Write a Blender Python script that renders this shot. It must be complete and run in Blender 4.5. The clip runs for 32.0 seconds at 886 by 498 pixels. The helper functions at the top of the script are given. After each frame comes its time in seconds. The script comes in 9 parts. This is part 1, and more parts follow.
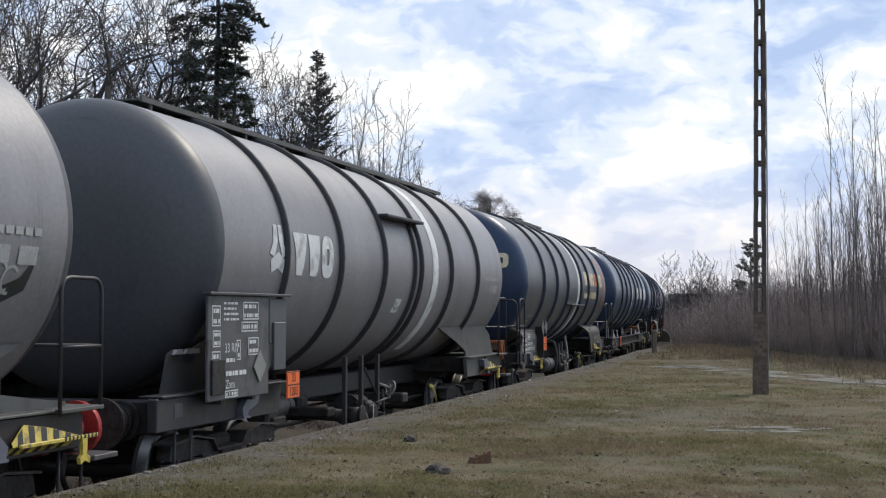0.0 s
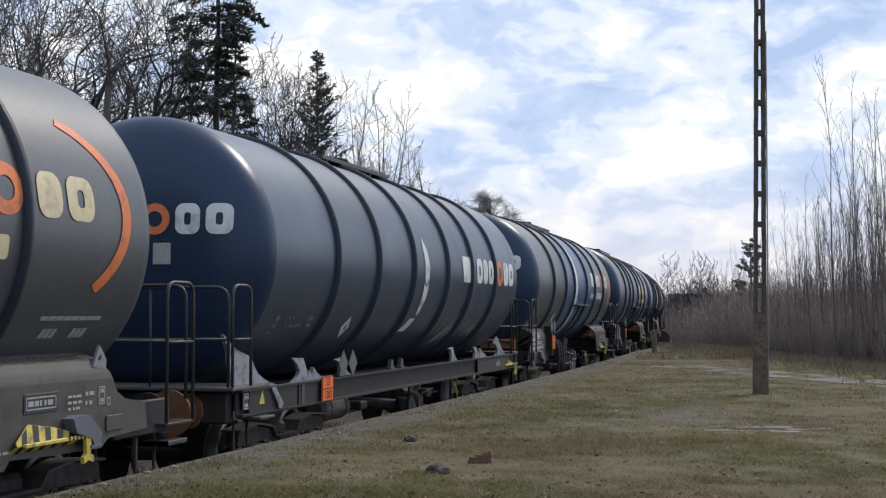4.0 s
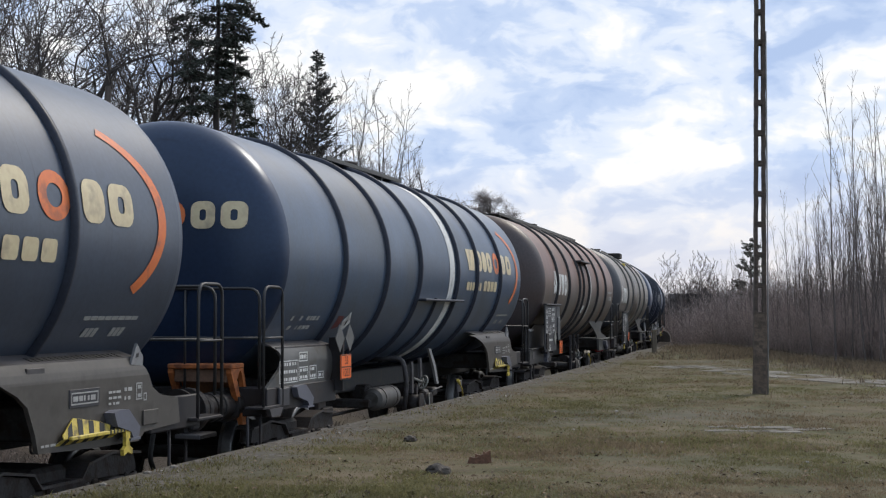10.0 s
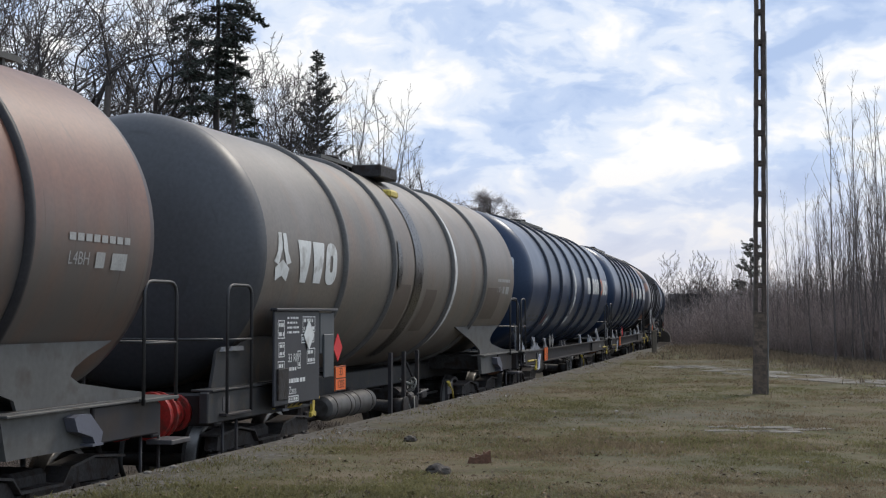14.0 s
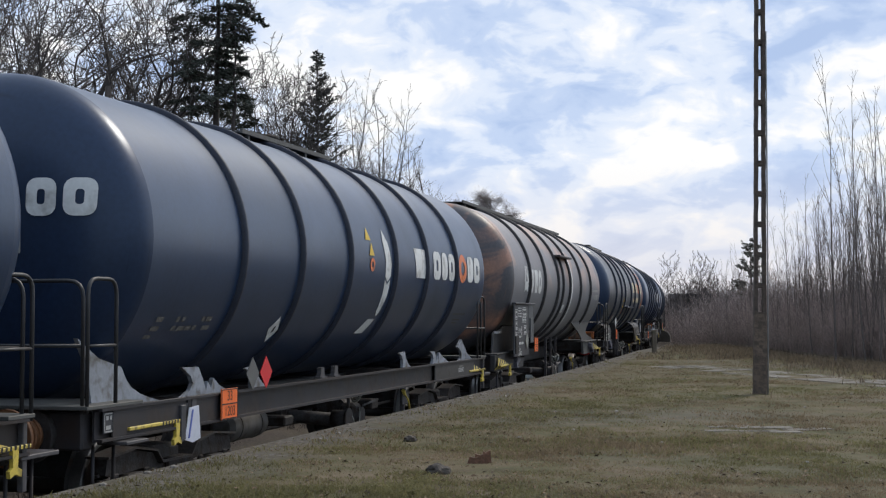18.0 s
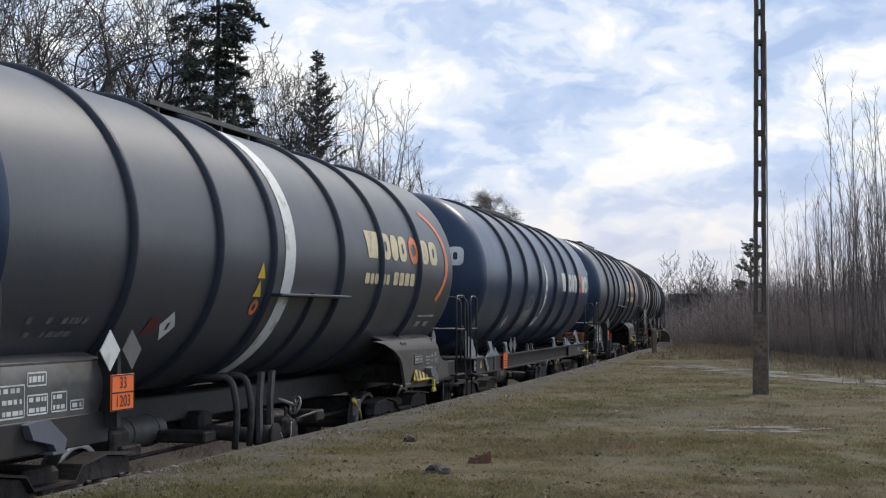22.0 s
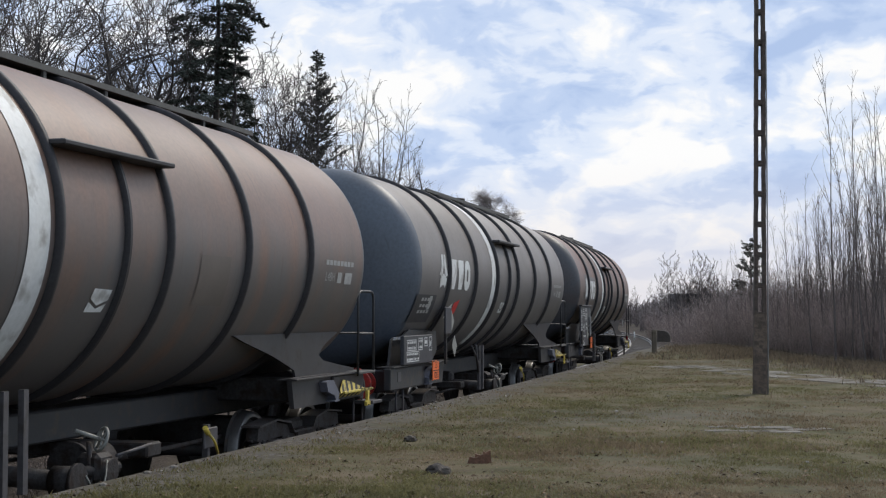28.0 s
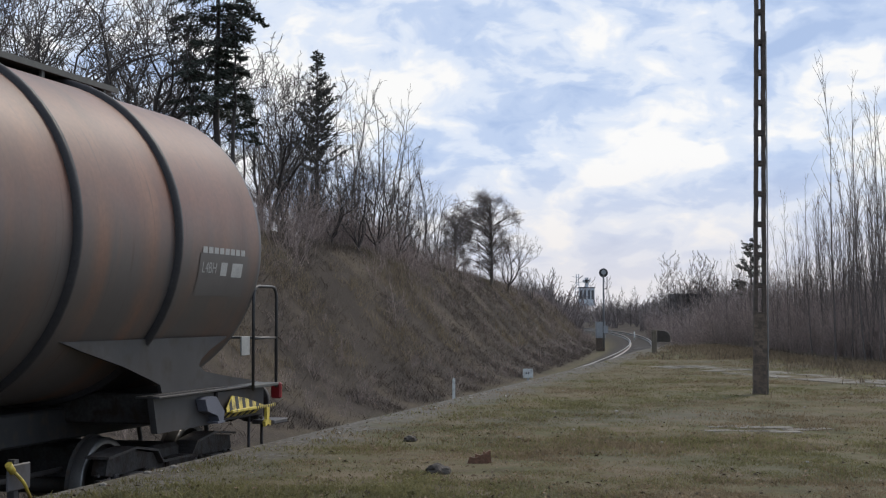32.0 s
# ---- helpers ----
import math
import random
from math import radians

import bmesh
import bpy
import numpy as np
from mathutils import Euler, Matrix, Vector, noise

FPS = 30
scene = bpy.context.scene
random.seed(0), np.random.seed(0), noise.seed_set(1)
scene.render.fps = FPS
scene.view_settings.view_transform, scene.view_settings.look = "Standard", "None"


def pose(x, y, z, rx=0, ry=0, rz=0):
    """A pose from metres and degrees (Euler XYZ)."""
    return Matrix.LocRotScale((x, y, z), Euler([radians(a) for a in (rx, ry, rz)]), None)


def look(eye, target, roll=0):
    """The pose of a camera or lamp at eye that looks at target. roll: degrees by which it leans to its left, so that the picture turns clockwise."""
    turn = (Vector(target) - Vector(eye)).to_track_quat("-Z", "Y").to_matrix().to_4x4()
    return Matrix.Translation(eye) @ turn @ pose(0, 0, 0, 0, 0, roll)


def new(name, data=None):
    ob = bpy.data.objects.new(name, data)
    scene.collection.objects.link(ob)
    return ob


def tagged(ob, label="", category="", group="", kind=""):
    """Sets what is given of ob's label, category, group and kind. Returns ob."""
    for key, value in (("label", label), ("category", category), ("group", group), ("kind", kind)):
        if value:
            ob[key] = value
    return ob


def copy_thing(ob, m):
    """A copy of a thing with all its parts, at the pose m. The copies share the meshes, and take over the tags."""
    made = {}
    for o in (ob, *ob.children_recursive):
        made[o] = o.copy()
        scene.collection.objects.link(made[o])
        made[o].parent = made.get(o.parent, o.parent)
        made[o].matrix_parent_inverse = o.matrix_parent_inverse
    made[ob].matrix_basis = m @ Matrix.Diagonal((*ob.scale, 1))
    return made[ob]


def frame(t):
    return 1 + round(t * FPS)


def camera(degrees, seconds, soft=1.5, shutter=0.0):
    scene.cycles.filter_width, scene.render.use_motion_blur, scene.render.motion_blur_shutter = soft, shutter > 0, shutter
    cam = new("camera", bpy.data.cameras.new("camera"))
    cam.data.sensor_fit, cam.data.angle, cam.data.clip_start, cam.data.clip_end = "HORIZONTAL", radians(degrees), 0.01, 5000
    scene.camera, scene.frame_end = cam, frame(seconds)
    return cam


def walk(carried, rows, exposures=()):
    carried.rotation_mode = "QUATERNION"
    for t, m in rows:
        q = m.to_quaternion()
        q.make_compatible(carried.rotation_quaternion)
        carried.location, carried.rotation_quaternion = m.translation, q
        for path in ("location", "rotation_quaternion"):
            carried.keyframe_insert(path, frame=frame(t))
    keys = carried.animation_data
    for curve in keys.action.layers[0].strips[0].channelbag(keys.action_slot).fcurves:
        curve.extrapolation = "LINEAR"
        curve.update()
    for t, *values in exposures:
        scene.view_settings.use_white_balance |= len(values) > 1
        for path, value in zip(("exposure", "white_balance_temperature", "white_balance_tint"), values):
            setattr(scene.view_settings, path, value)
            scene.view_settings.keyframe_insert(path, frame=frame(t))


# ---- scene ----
# ---------- camera ----------
EYE_Z = 2.047
cam = camera(2 * math.degrees(math.atan(784 / 2500)), 32.0, 1.2)
CAM_POSE = pose(0, 0, EYE_Z, 90 + 2.596, 0, 0)
walk(cam, [(0.0, CAM_POSE), (32.0, CAM_POSE)], exposures=[(0.0, 0.11), (4.0, 0.10), (12.0, 0.03), (26.0, 0.0), (32.0, -0.05)])

# ---------- light ----------
SUN_EL, SUN_AZ = radians(46), radians(38)      # azimuth from +y towards +x
world = bpy.data.worlds.new("world")
scene.world = world
world.use_nodes = True
wn = world.node_tree.nodes
wl = world.node_tree.links
sky = wn.new("ShaderNodeTexSky")
sky.sky_type = "NISHITA"
sky.sun_disc = False
sky.sun_elevation, sky.sun_rotation = SUN_EL, SUN_AZ
sky.dust_density = 3.0
haze = wn.new("ShaderNodeMix")
haze.data_type = "RGBA"
haze.inputs[0].default_value = 0.7
haze.inputs[7].default_value = (5.1, 6.0, 7.3, 1)
wl.new(sky.outputs[0], haze.inputs[6])
wl.new(haze.outputs[2], wn["Background"].inputs[0])
wn["Background"].inputs[1].default_value = 0.155

sun_data = bpy.data.lights.new("sun", "SUN")
sun_data.energy, sun_data.angle, sun_data.color = 1.95, radians(12), (1.0, 0.92, 0.80)
sun = new("sun", sun_data)
sun.matrix_world = look((0, 0, 60), (-60 * math.cos(SUN_EL) * math.sin(SUN_AZ), -60 * math.cos(SUN_EL) * math.cos(SUN_AZ), 60 - 60 * math.sin(SUN_EL)))


# ---------- material helpers ----------
def mat(name, color, rough=0.6, metal=0.0, var=0.25, scale=3.0, bump=0.0, bscale=30.0, spot=None, spot_amt=0.5, stretch=(1, 1, 1), spec=0.5, island=0.0, objvar=0.0):
    """Base colour with broad and fine variation, spots of a second colour, bump."""
    m = bpy.data.materials.new(name)
    m.use_nodes = True
    nt = m.node_tree
    n, l = nt.nodes, nt.links
    b = n["Principled BSDF"]
    b.inputs["Roughness"].default_value, b.inputs["Metallic"].default_value = rough, metal
    b.inputs["Specular IOR Level"].default_value = spec
    tc = n.new("ShaderNodeTexCoord")
    mp = n.new("ShaderNodeMapping")
    mp.inputs["Scale"].default_value = stretch
    l.new(tc.outputs["Object"], mp.inputs["Vector"])

    def noise_node(sc, detail=5.0):
        t = n.new("ShaderNodeTexNoise")
        t.inputs["Scale"].default_value, t.inputs["Detail"].default_value = sc, detail
        l.new(mp.outputs["Vector"], t.inputs["Vector"])
        return t

    def scaled(c, k):
        return (c[0] * k, c[1] * k, c[2] * k, 1)
    n1, n2 = noise_node(scale), noise_node(scale * 9)
    r1 = n.new("ShaderNodeMix")
    r1.data_type = "RGBA"
    r1.inputs[6].default_value, r1.inputs[7].default_value = scaled(color, 1 - var), scaled(color, 1 + var)
    l.new(n1.outputs[0], r1.inputs[0])
    r2 = n.new("ShaderNodeMix")
    r2.data_type, r2.blend_type = "RGBA", "OVERLAY"
    r2.inputs[0].default_value = min(1.0, var * 1.4)
    l.new(r1.outputs[2], r2.inputs[6])
    l.new(n2.outputs[0], r2.inputs[7])
    out = r2
    if spot:
        rs = n.new("ShaderNodeValToRGB")
        rs.color_ramp.elements[0].position, rs.color_ramp.elements[1].position = 0.62 - 0.3 * spot_amt, 0.80 - 0.3 * spot_amt
        n3 = noise_node(scale * 2.3, 8)
        l.new(n3.outputs[0], rs.inputs[0])
        r3 = n.new("ShaderNodeMix")
        r3.data_type = "RGBA"
        r3.inputs[7].default_value = (*spot, 1)
        l.new(rs.outputs[0], r3.inputs[0])
        l.new(out.outputs[2], r3.inputs[6])
        out = r3
    if island or objvar:
        src = n.new("ShaderNodeNewGeometry").outputs["Random Per Island"] if island else n.new("ShaderNodeObjectInfo").outputs["Random"]
        mr = n.new("ShaderNodeMapRange")
        k = island or objvar
        mr.inputs["To Min"].default_value, mr.inputs["To Max"].default_value = 1 - k, 1 + k
        l.new(src, mr.inputs["Value"])
        hs = n.new("ShaderNodeHueSaturation")
        l.new(mr.outputs[0], hs.inputs["Value"])
        l.new(out.outputs[2], hs.inputs["Color"])
        l.new(hs.outputs[0], b.inputs["Base Color"])
    else:
        l.new(out.outputs[2], b.inputs["Base Color"])
    rr = n.new("ShaderNodeMapRange")
    rr.inputs["To Min"].default_value, rr.inputs["To Max"].default_value = max(0.05, rough - 0.12), min(1, rough + 0.12)
    l.new(n2.outputs[0], rr.inputs["Value"])
    l.new(rr.outputs[0], b.inputs["Roughness"])
    if bump:
        bp = n.new("ShaderNodeBump")
        bp.inputs["Strength"].default_value, bp.inputs["Distance"].default_value = bump, 0.02
        l.new(noise_node(bscale, 6).outputs[0], bp.inputs["Height"])
        l.new(bp.outputs[0], b.inputs["Normal"])
    return m


def tank_paint(name, color, stain, amount, streak=0.5, rough=0.38, low=None, spec=0.45, tint=(1, 1, 1), rust=None, sharp=0.0):
    """Paint of a tank: broad stains, streaks that run down the sides, fine dirt, a cleaner lower half where low is given."""
    m = bpy.data.materials.new(name)
    m.use_nodes = True
    nt = m.node_tree
    n, l = nt.nodes, nt.links
    b = n["Principled BSDF"]
    tc = n.new("ShaderNodeTexCoord")

    def noise_node(sc, stretch, detail=6.0, dist=0.0):
        mp = n.new("ShaderNodeMapping")
        mp.inputs["Scale"].default_value = stretch
        l.new(tc.outputs["Object"], mp.inputs["Vector"])
        t = n.new("ShaderNodeTexNoise")
        t.inputs["Scale"].default_value, t.inputs["Detail"].default_value, t.inputs["Distortion"].default_value = sc, detail, dist
        l.new(mp.outputs["Vector"], t.inputs["Vector"])
        return t.outputs[0]

    def ramp(src, a, c):
        r = n.new("ShaderNodeValToRGB")
        r.color_ramp.elements[0].position, r.color_ramp.elements[1].position = a, c
        l.new(src, r.inputs[0])
        return r.outputs[0]

    def mix(f, a, c, blend="MIX"):
        x = n.new("ShaderNodeMix")
        x.data_type, x.blend_type = "RGBA", blend
        for k, v in ((0, f), (6, a), (7, c)):
            if isinstance(v, (int, float)):
                x.inputs[k].default_value = v
            elif isinstance(v, tuple):
                x.inputs[k].default_value = (*v, 1)
            else:
                l.new(v, x.inputs[k])
        return x.outputs[2]
    broad = noise_node(0.55, (1, 1, 1.3), 5, 0.6)
    run = noise_node(1.7, (2.6, 0.25, 0.25), 7)
    fine = noise_node(22, (1, 1, 1), 6)
    c0 = mix(ramp(noise_node(0.8, (0.8, 1, 1.3), 10, 0.5), sharp, sharp + 0.08) if sharp else ramp(broad, 0.62 - 0.35 * amount, 0.85 - 0.3 * amount), color, stain)
    c1 = mix(ramp(run, 0.42, 0.78), c0, tuple((1 - 0.9 * streak) * x + 0.9 * streak * y for x, y in zip(color, stain)))
    if low:
        sep = n.new("ShaderNodeSeparateXYZ")
        l.new(tc.outputs["Object"], sep.inputs[0])
        wob = n.new("ShaderNodeMath")
        wob.operation = "MULTIPLY_ADD"
        wob.inputs[1].default_value = 0.55
        l.new(run, wob.inputs[0])
        l.new(sep.outputs[2], wob.inputs[2])
        mr = n.new("ShaderNodeMapRange")
        mr.inputs["From Min"].default_value, mr.inputs["From Max"].default_value = 2.75, 3.35
        l.new(wob.outputs[0], mr.inputs["Value"])
        c1 = mix(mr.outputs[0], mix(ramp(fine, 0.3, 0.8), low, tuple(0.8 * x for x in low)), c1)
    if rust:
        band = noise_node(1.25, (1.7, 0.10, 0.30), 6, 0.3)
        blot = noise_node(1.6, (1, 1, 1), 7)
        both = n.new("ShaderNodeMath")
        both.operation = "MULTIPLY"
        l.new(ramp(band, 0.46, 0.78), both.inputs[0])
        l.new(ramp(blot, 0.30, 0.62), both.inputs[1])
        c1 = mix(both.outputs[0], c1, rust)
    c2 = mix(0.30, c1, fine, "OVERLAY")
    drip = noise_node(9.0, (3.0, 0.12, 0.12), 4)
    c2 = mix(ramp(drip, 0.63, 0.80), c2, tuple(0.6 * x for x in stain))
    l.new(c2, b.inputs["Base Color"])
    rr = n.new("ShaderNodeMapRange")
    rr.inputs["To Min"].default_value, rr.inputs["To Max"].default_value = rough - 0.06, rough + (0.25 if rough > 0.25 else 0.08)
    l.new(broad, rr.inputs["Value"])
    l.new(rr.outputs[0], b.inputs["Roughness"])
    b.inputs["Specular IOR Level"].default_value = spec
    b.inputs["Specular Tint"].default_value = (*tint, 1)
    bp = n.new("ShaderNodeBump")
    bp.inputs["Strength"].default_value, bp.inputs["Distance"].default_value = 0.12, 0.01
    l.new(noise_node(1.1, (1, 1, 1), 3), bp.inputs["Height"])
    l.new(bp.outputs[0], b.inputs["Normal"])
    return m


M = {
    "frame_grey": mat("frame_grey", (0.031, 0.029, 0.032), 0.55, var=0.35, scale=1.5, spot=(0.036, 0.028, 0.025), spot_amt=0.5, spec=0.28),
    "frame_light": mat("frame_light", (0.078, 0.074, 0.078), 0.5, var=0.3, scale=2.5, spot=(0.05, 0.044, 0.04), spot_amt=0.35, spec=0.25),
    "shroud": mat("shroud", (0.100, 0.099, 0.096), 0.5, var=0.25, scale=2.0, spot=(0.07, 0.062, 0.055), spot_amt=0.35, spec=0.3),
    "shroud_dark": mat("shroud_dark", (0.082, 0.074, 0.067), 0.5, var=0.25, scale=2.0, spot=(0.055, 0.05, 0.044), spot_amt=0.35, spec=0.3),
    "bogie_light": mat("bogie_light", (0.055, 0.050, 0.050), 0.55, var=0.4, scale=5, spot=(0.05, 0.035, 0.027), spot_amt=0.45, bump=0.3, spec=0.3),
    "shroud_deep": mat("shroud_deep", (0.050, 0.047, 0.048), 0.5, var=0.3, scale=2.0, spot=(0.04, 0.034, 0.03), spot_amt=0.35, spec=0.28),
    "bracket_blue": mat("bracket_blue", (0.115, 0.12, 0.15), 0.45, var=0.2, scale=4),
    "bogie": mat("bogie", (0.040, 0.037, 0.037), 0.6, var=0.5, scale=4, spot=(0.026, 0.018, 0.014), spot_amt=0.5, bump=0.3, spec=0.18),
    "wheel": mat("wheel", (0.032, 0.029, 0.028), 0.5, var=0.4, scale=5, spot=(0.035, 0.022, 0.015), spot_amt=0.4, spec=0.2),
    "steel": mat("steel", (0.20, 0.195, 0.19), 0.42, 0.9, var=0.2, scale=6),
    "rail_pipe": mat("rail_pipe", (0.03, 0.03, 0.032), 0.5, var=0.3, scale=6),
    "red": mat("red", (0.36, 0.03, 0.025), 0.45, var=0.4, scale=5, spot=(0.12, 0.04, 0.03), spot_amt=0.4),
    "rust_orange": mat("rust_orange", (0.42, 0.13, 0.035), 0.7, var=0.35, scale=3, spot=(0.16, 0.05, 0.02), spot_amt=0.5),
    "plate_orange": mat("plate_orange", (0.86, 0.16, 0.03), 0.45, var=0.08, scale=4),
    "black": mat("black", (0.012, 0.012, 0.012), 0.6, var=0.3, scale=8),
    "white": mat("white", (0.62, 0.63, 0.62), 0.55, var=0.2, scale=2.5, spot=(0.35, 0.34, 0.32), spot_amt=0.3),
    "cream": mat("cream", (0.62, 0.52, 0.33), 0.5, var=0.18, scale=2.0, spot=(0.35, 0.28, 0.2), spot_amt=0.3),
    "logo_orange": mat("logo_orange", (0.66, 0.17, 0.05), 0.5, var=0.2, scale=3.0, spot=(0.34, 0.12, 0.07), spot_amt=0.3),
    "yellow": mat("yellow", (0.55, 0.42, 0.07), 0.5, var=0.3, scale=6, spot=(0.2, 0.15, 0.05), spot_amt=0.4),
    "sign_red": mat("sign_red", (0.6, 0.02, 0.025), 0.45, var=0.15, scale=4),
    "sign_grey": mat("sign_grey", (0.22, 0.22, 0.2), 0.6, var=0.3, scale=6),
    "sign_dim": mat("sign_dim", (0.10, 0.10, 0.098), 0.6, var=0.3, scale=6),
    "paper": mat("paper", (0.62, 0.64, 0.72), 0.7, var=0.15, scale=8),
    "paper_blue": mat("paper_blue", (0.10, 0.14, 0.45), 0.7, var=0.15, scale=8),
    "panel_dark": mat("panel_dark", (0.046, 0.046, 0.052), 0.5, var=0.25, scale=2, spec=0.35),
    "air_tank": mat("air_tank", (0.085, 0.080, 0.076), 0.5, var=0.3, scale=3, spot=(0.05, 0.042, 0.035), spot_amt=0.4, spec=0.3),
    "grating": mat("grating", (0.10, 0.10, 0.095), 0.7, 0.4, var=0.3, scale=8),
}


# ---------- mesh helpers ----------

SMALL = ("fine_print", "stripe", "catkins", "painted_scribble", "border")  # too small to pick apart


def part(name, bm, material, parent=None, label=""):
    """One mesh object from a bmesh or a ready mesh, under a thing or a part."""
    if isinstance(bm, bpy.types.Mesh):
        me = bm
    else:
        me = bpy.data.meshes.new(name)
        bm.to_mesh(me)
        bm.free()
        me.materials.append(material)

    ob = new(name, me)
    if name in SMALL:
        ob["kind"] = "stuff"
    ob.parent = parent
    if label:
        ob["label"] = label
    return ob


def empty(name):
    ob = new(name)
    ob.empty_display_size = 0.2
    return ob


def smooth(bm, angle=40):
    for f in bm.faces:
        f.smooth = True
    lim = radians(angle)
    for e in bm.edges:
        e.smooth = not (len(e.link_faces) == 2 and e.calc_face_angle(0) > lim)
    return bm


def add_box(bm, x0, x1, y0, y1, z0, z1, bevel=0.0):
    r = bmesh.ops.create_cube(bm, size=1.0, matrix=Matrix.LocRotScale(((x0 + x1) / 2, (y0 + y1) / 2, (z0 + z1) / 2), None, (x1 - x0, y1 - y0, z1 - z0)))
    if bevel:
        es = {e for v in r["verts"] for e in v.link_edges}
        bmesh.ops.bevel(bm, geom=list(es), offset=bevel, segments=1, affect="EDGES")
    return bm


def box(x0, x1, y0, y1, z0, z1, bevel=0.0):
    return add_box(bmesh.new(), x0, x1, y0, y1, z0, z1, bevel)


def add_tube(bm, pts, r, n=8, r1=None):
    """A round bar along a list of points."""
    pts = [Vector(p) for p in pts]
    rings = []
    for i, p in enumerate(pts):
        d = (pts[min(i + 1, len(pts) - 1)] - pts[max(i - 1, 0)]).normalized()
        a = d.orthogonal().normalized() if i == 0 else (a - d * a.dot(d)).normalized()
        b = d.cross(a)
        rad = r if r1 is None else r + (r1 - r) * i / (len(pts) - 1)
        rings.append([bm.verts.new(p + (a * math.cos(t) + b * math.sin(t)) * rad) for t in (2 * math.pi * k / n for k in range(n))])
    for q, w in zip(rings, rings[1:]):
        for k in range(n):
            bm.faces.new((q[k], q[(k + 1) % n], w[(k + 1) % n], w[k])).smooth = True
    bm.faces.new(rings[0][::-1])
    bm.faces.new(rings[-1])
    return bm


def tube(pts, r, n=8, r1=None):
    return add_tube(bmesh.new(), pts, r, n, r1)


def rounded(pts, rad=0.12, k=4):
    """A polyline whose inner corners are rounded."""
    pts = [Vector(p) for p in pts]
    out = [pts[0]]
    for a, b, c in zip(pts, pts[1:], pts[2:]):
        u, v = (a - b), (c - b)
        q = min(rad, u.length * 0.45, v.length * 0.45)
        s, e = b + u.normalized() * q, b + v.normalized() * q
        for i in range(k + 1):
            t = i / k
            out.append(s * (1 - t) ** 2 + b * 2 * t * (1 - t) + e * t * t)
    return out + [pts[-1]]


def lathe_x(profile, n=48, a0=0.0, a1=2 * math.pi, cz=0.0):
    """Turns (x, radius) rows about the x axis at height cz."""
    bm = bmesh.new()
    full = abs(a1 - a0 - 2 * math.pi) < 1e-6
    m = n if full else n + 1
    rows = []
    for x, r in profile:
        if r < 1e-6:
            rows.append([bm.verts.new((x, 0, cz))])
        else:
            rows.append([bm.verts.new((x, math.cos(a0 + (a1 - a0) * k / n) * r, cz + math.sin(a0 + (a1 - a0) * k / n) * r)) for k in range(m)])
    for p, q in zip(rows, rows[1:]):
        for k in range(n):
            j = (k + 1) % m
            if len(p) == 1 and len(q) == 1:
                continue
            if len(p) == 1:
                f = bm.faces.new((p[0], q[j], q[k]))
            elif len(q) == 1:
                f = bm.faces.new((p[k], p[j], q[0]))
            else:
                f = bm.faces.new((p[k], p[j], q[j], q[k]))
            f.smooth = True
    bmesh.ops.recalc_face_normals(bm, faces=bm.faces)
    return bm


def prism(poly, axis, a, b):
    """A polygon of 2D points pulled along an axis from a to b; the other two axes keep their order."""
    bm = bmesh.new()

    def at(p, t):
        return {"x": (t, p[0], p[1]), "y": (p[0], t, p[1]), "z": (p[0], p[1], t)}[axis]
    lo, hi = [bm.verts.new(at(p, a)) for p in poly], [bm.verts.new(at(p, b)) for p in poly]
    bm.faces.new(lo)
    bm.faces.new(hi[::-1])
    for i in range(len(poly)):
        j = (i + 1) % len(poly)
        bm.faces.new((lo[i], hi[i], hi[j], lo[j]))
    bmesh.ops.recalc_face_normals(bm, faces=bm.faces)
    return bm


TANK_R, TANK_Z = 1.5, 2.72


def on_tank(polys, rad=TANK_R + 0.006):
    """Flat shapes (u along the tank, height w) laid on the side of the tank that faces the platform."""
    bm = bmesh.new()
    for poly in polys:
        bm.faces.new([bm.verts.new((u, 0, w)) for u, w in poly])
    bmesh.ops.remove_doubles(bm, verts=bm.verts, dist=1e-4)
    zs = [v.co.z for v in bm.verts]
    z = min(zs) + 0.07
    while z < max(zs):
        bmesh.ops.bisect_plane(bm, geom=bm.verts[:] + bm.edges[:] + bm.faces[:], plane_co=(0, 0, z), plane_no=(0, 0, 1))
        z += 0.07
    for v in bm.verts:
        a = (v.co.z - TANK_Z) / rad
        v.co.y, v.co.z = -rad * math.cos(a), TANK_Z + rad * math.sin(a)
    for f in bm.faces:
        f.smooth = True
        if f.normal.y > 0:
            f.normal_flip()
    bmesh.ops.recalc_face_normals(bm, faces=bm.faces)
    return bm


def ring_poly(cu, cw, ru, rw, hole=0.5, n=20, a0=0.0, a1=360.0):
    """Quads that make up a ring, or an arc of it."""
    out = []
    for i in range(n):
        a, b = radians(a0 + (a1 - a0) * i / n), radians(a0 + (a1 - a0) * (i + 1) / n)
        out.append([(cu + ru * math.cos(a), cw + rw * math.sin(a)), (cu + ru * math.cos(b), cw + rw * math.sin(b)),
                    (cu + ru * hole * math.cos(b), cw + rw * hole * math.sin(b)), (cu + ru * hole * math.cos(a), cw + rw * hole * math.sin(a))])
    return out


def rect(u0, u1, w0, w1, lean=0.0):
    return [(u0, w0), (u1, w0), (u1 + lean, w1), (u0 + lean, w1)]


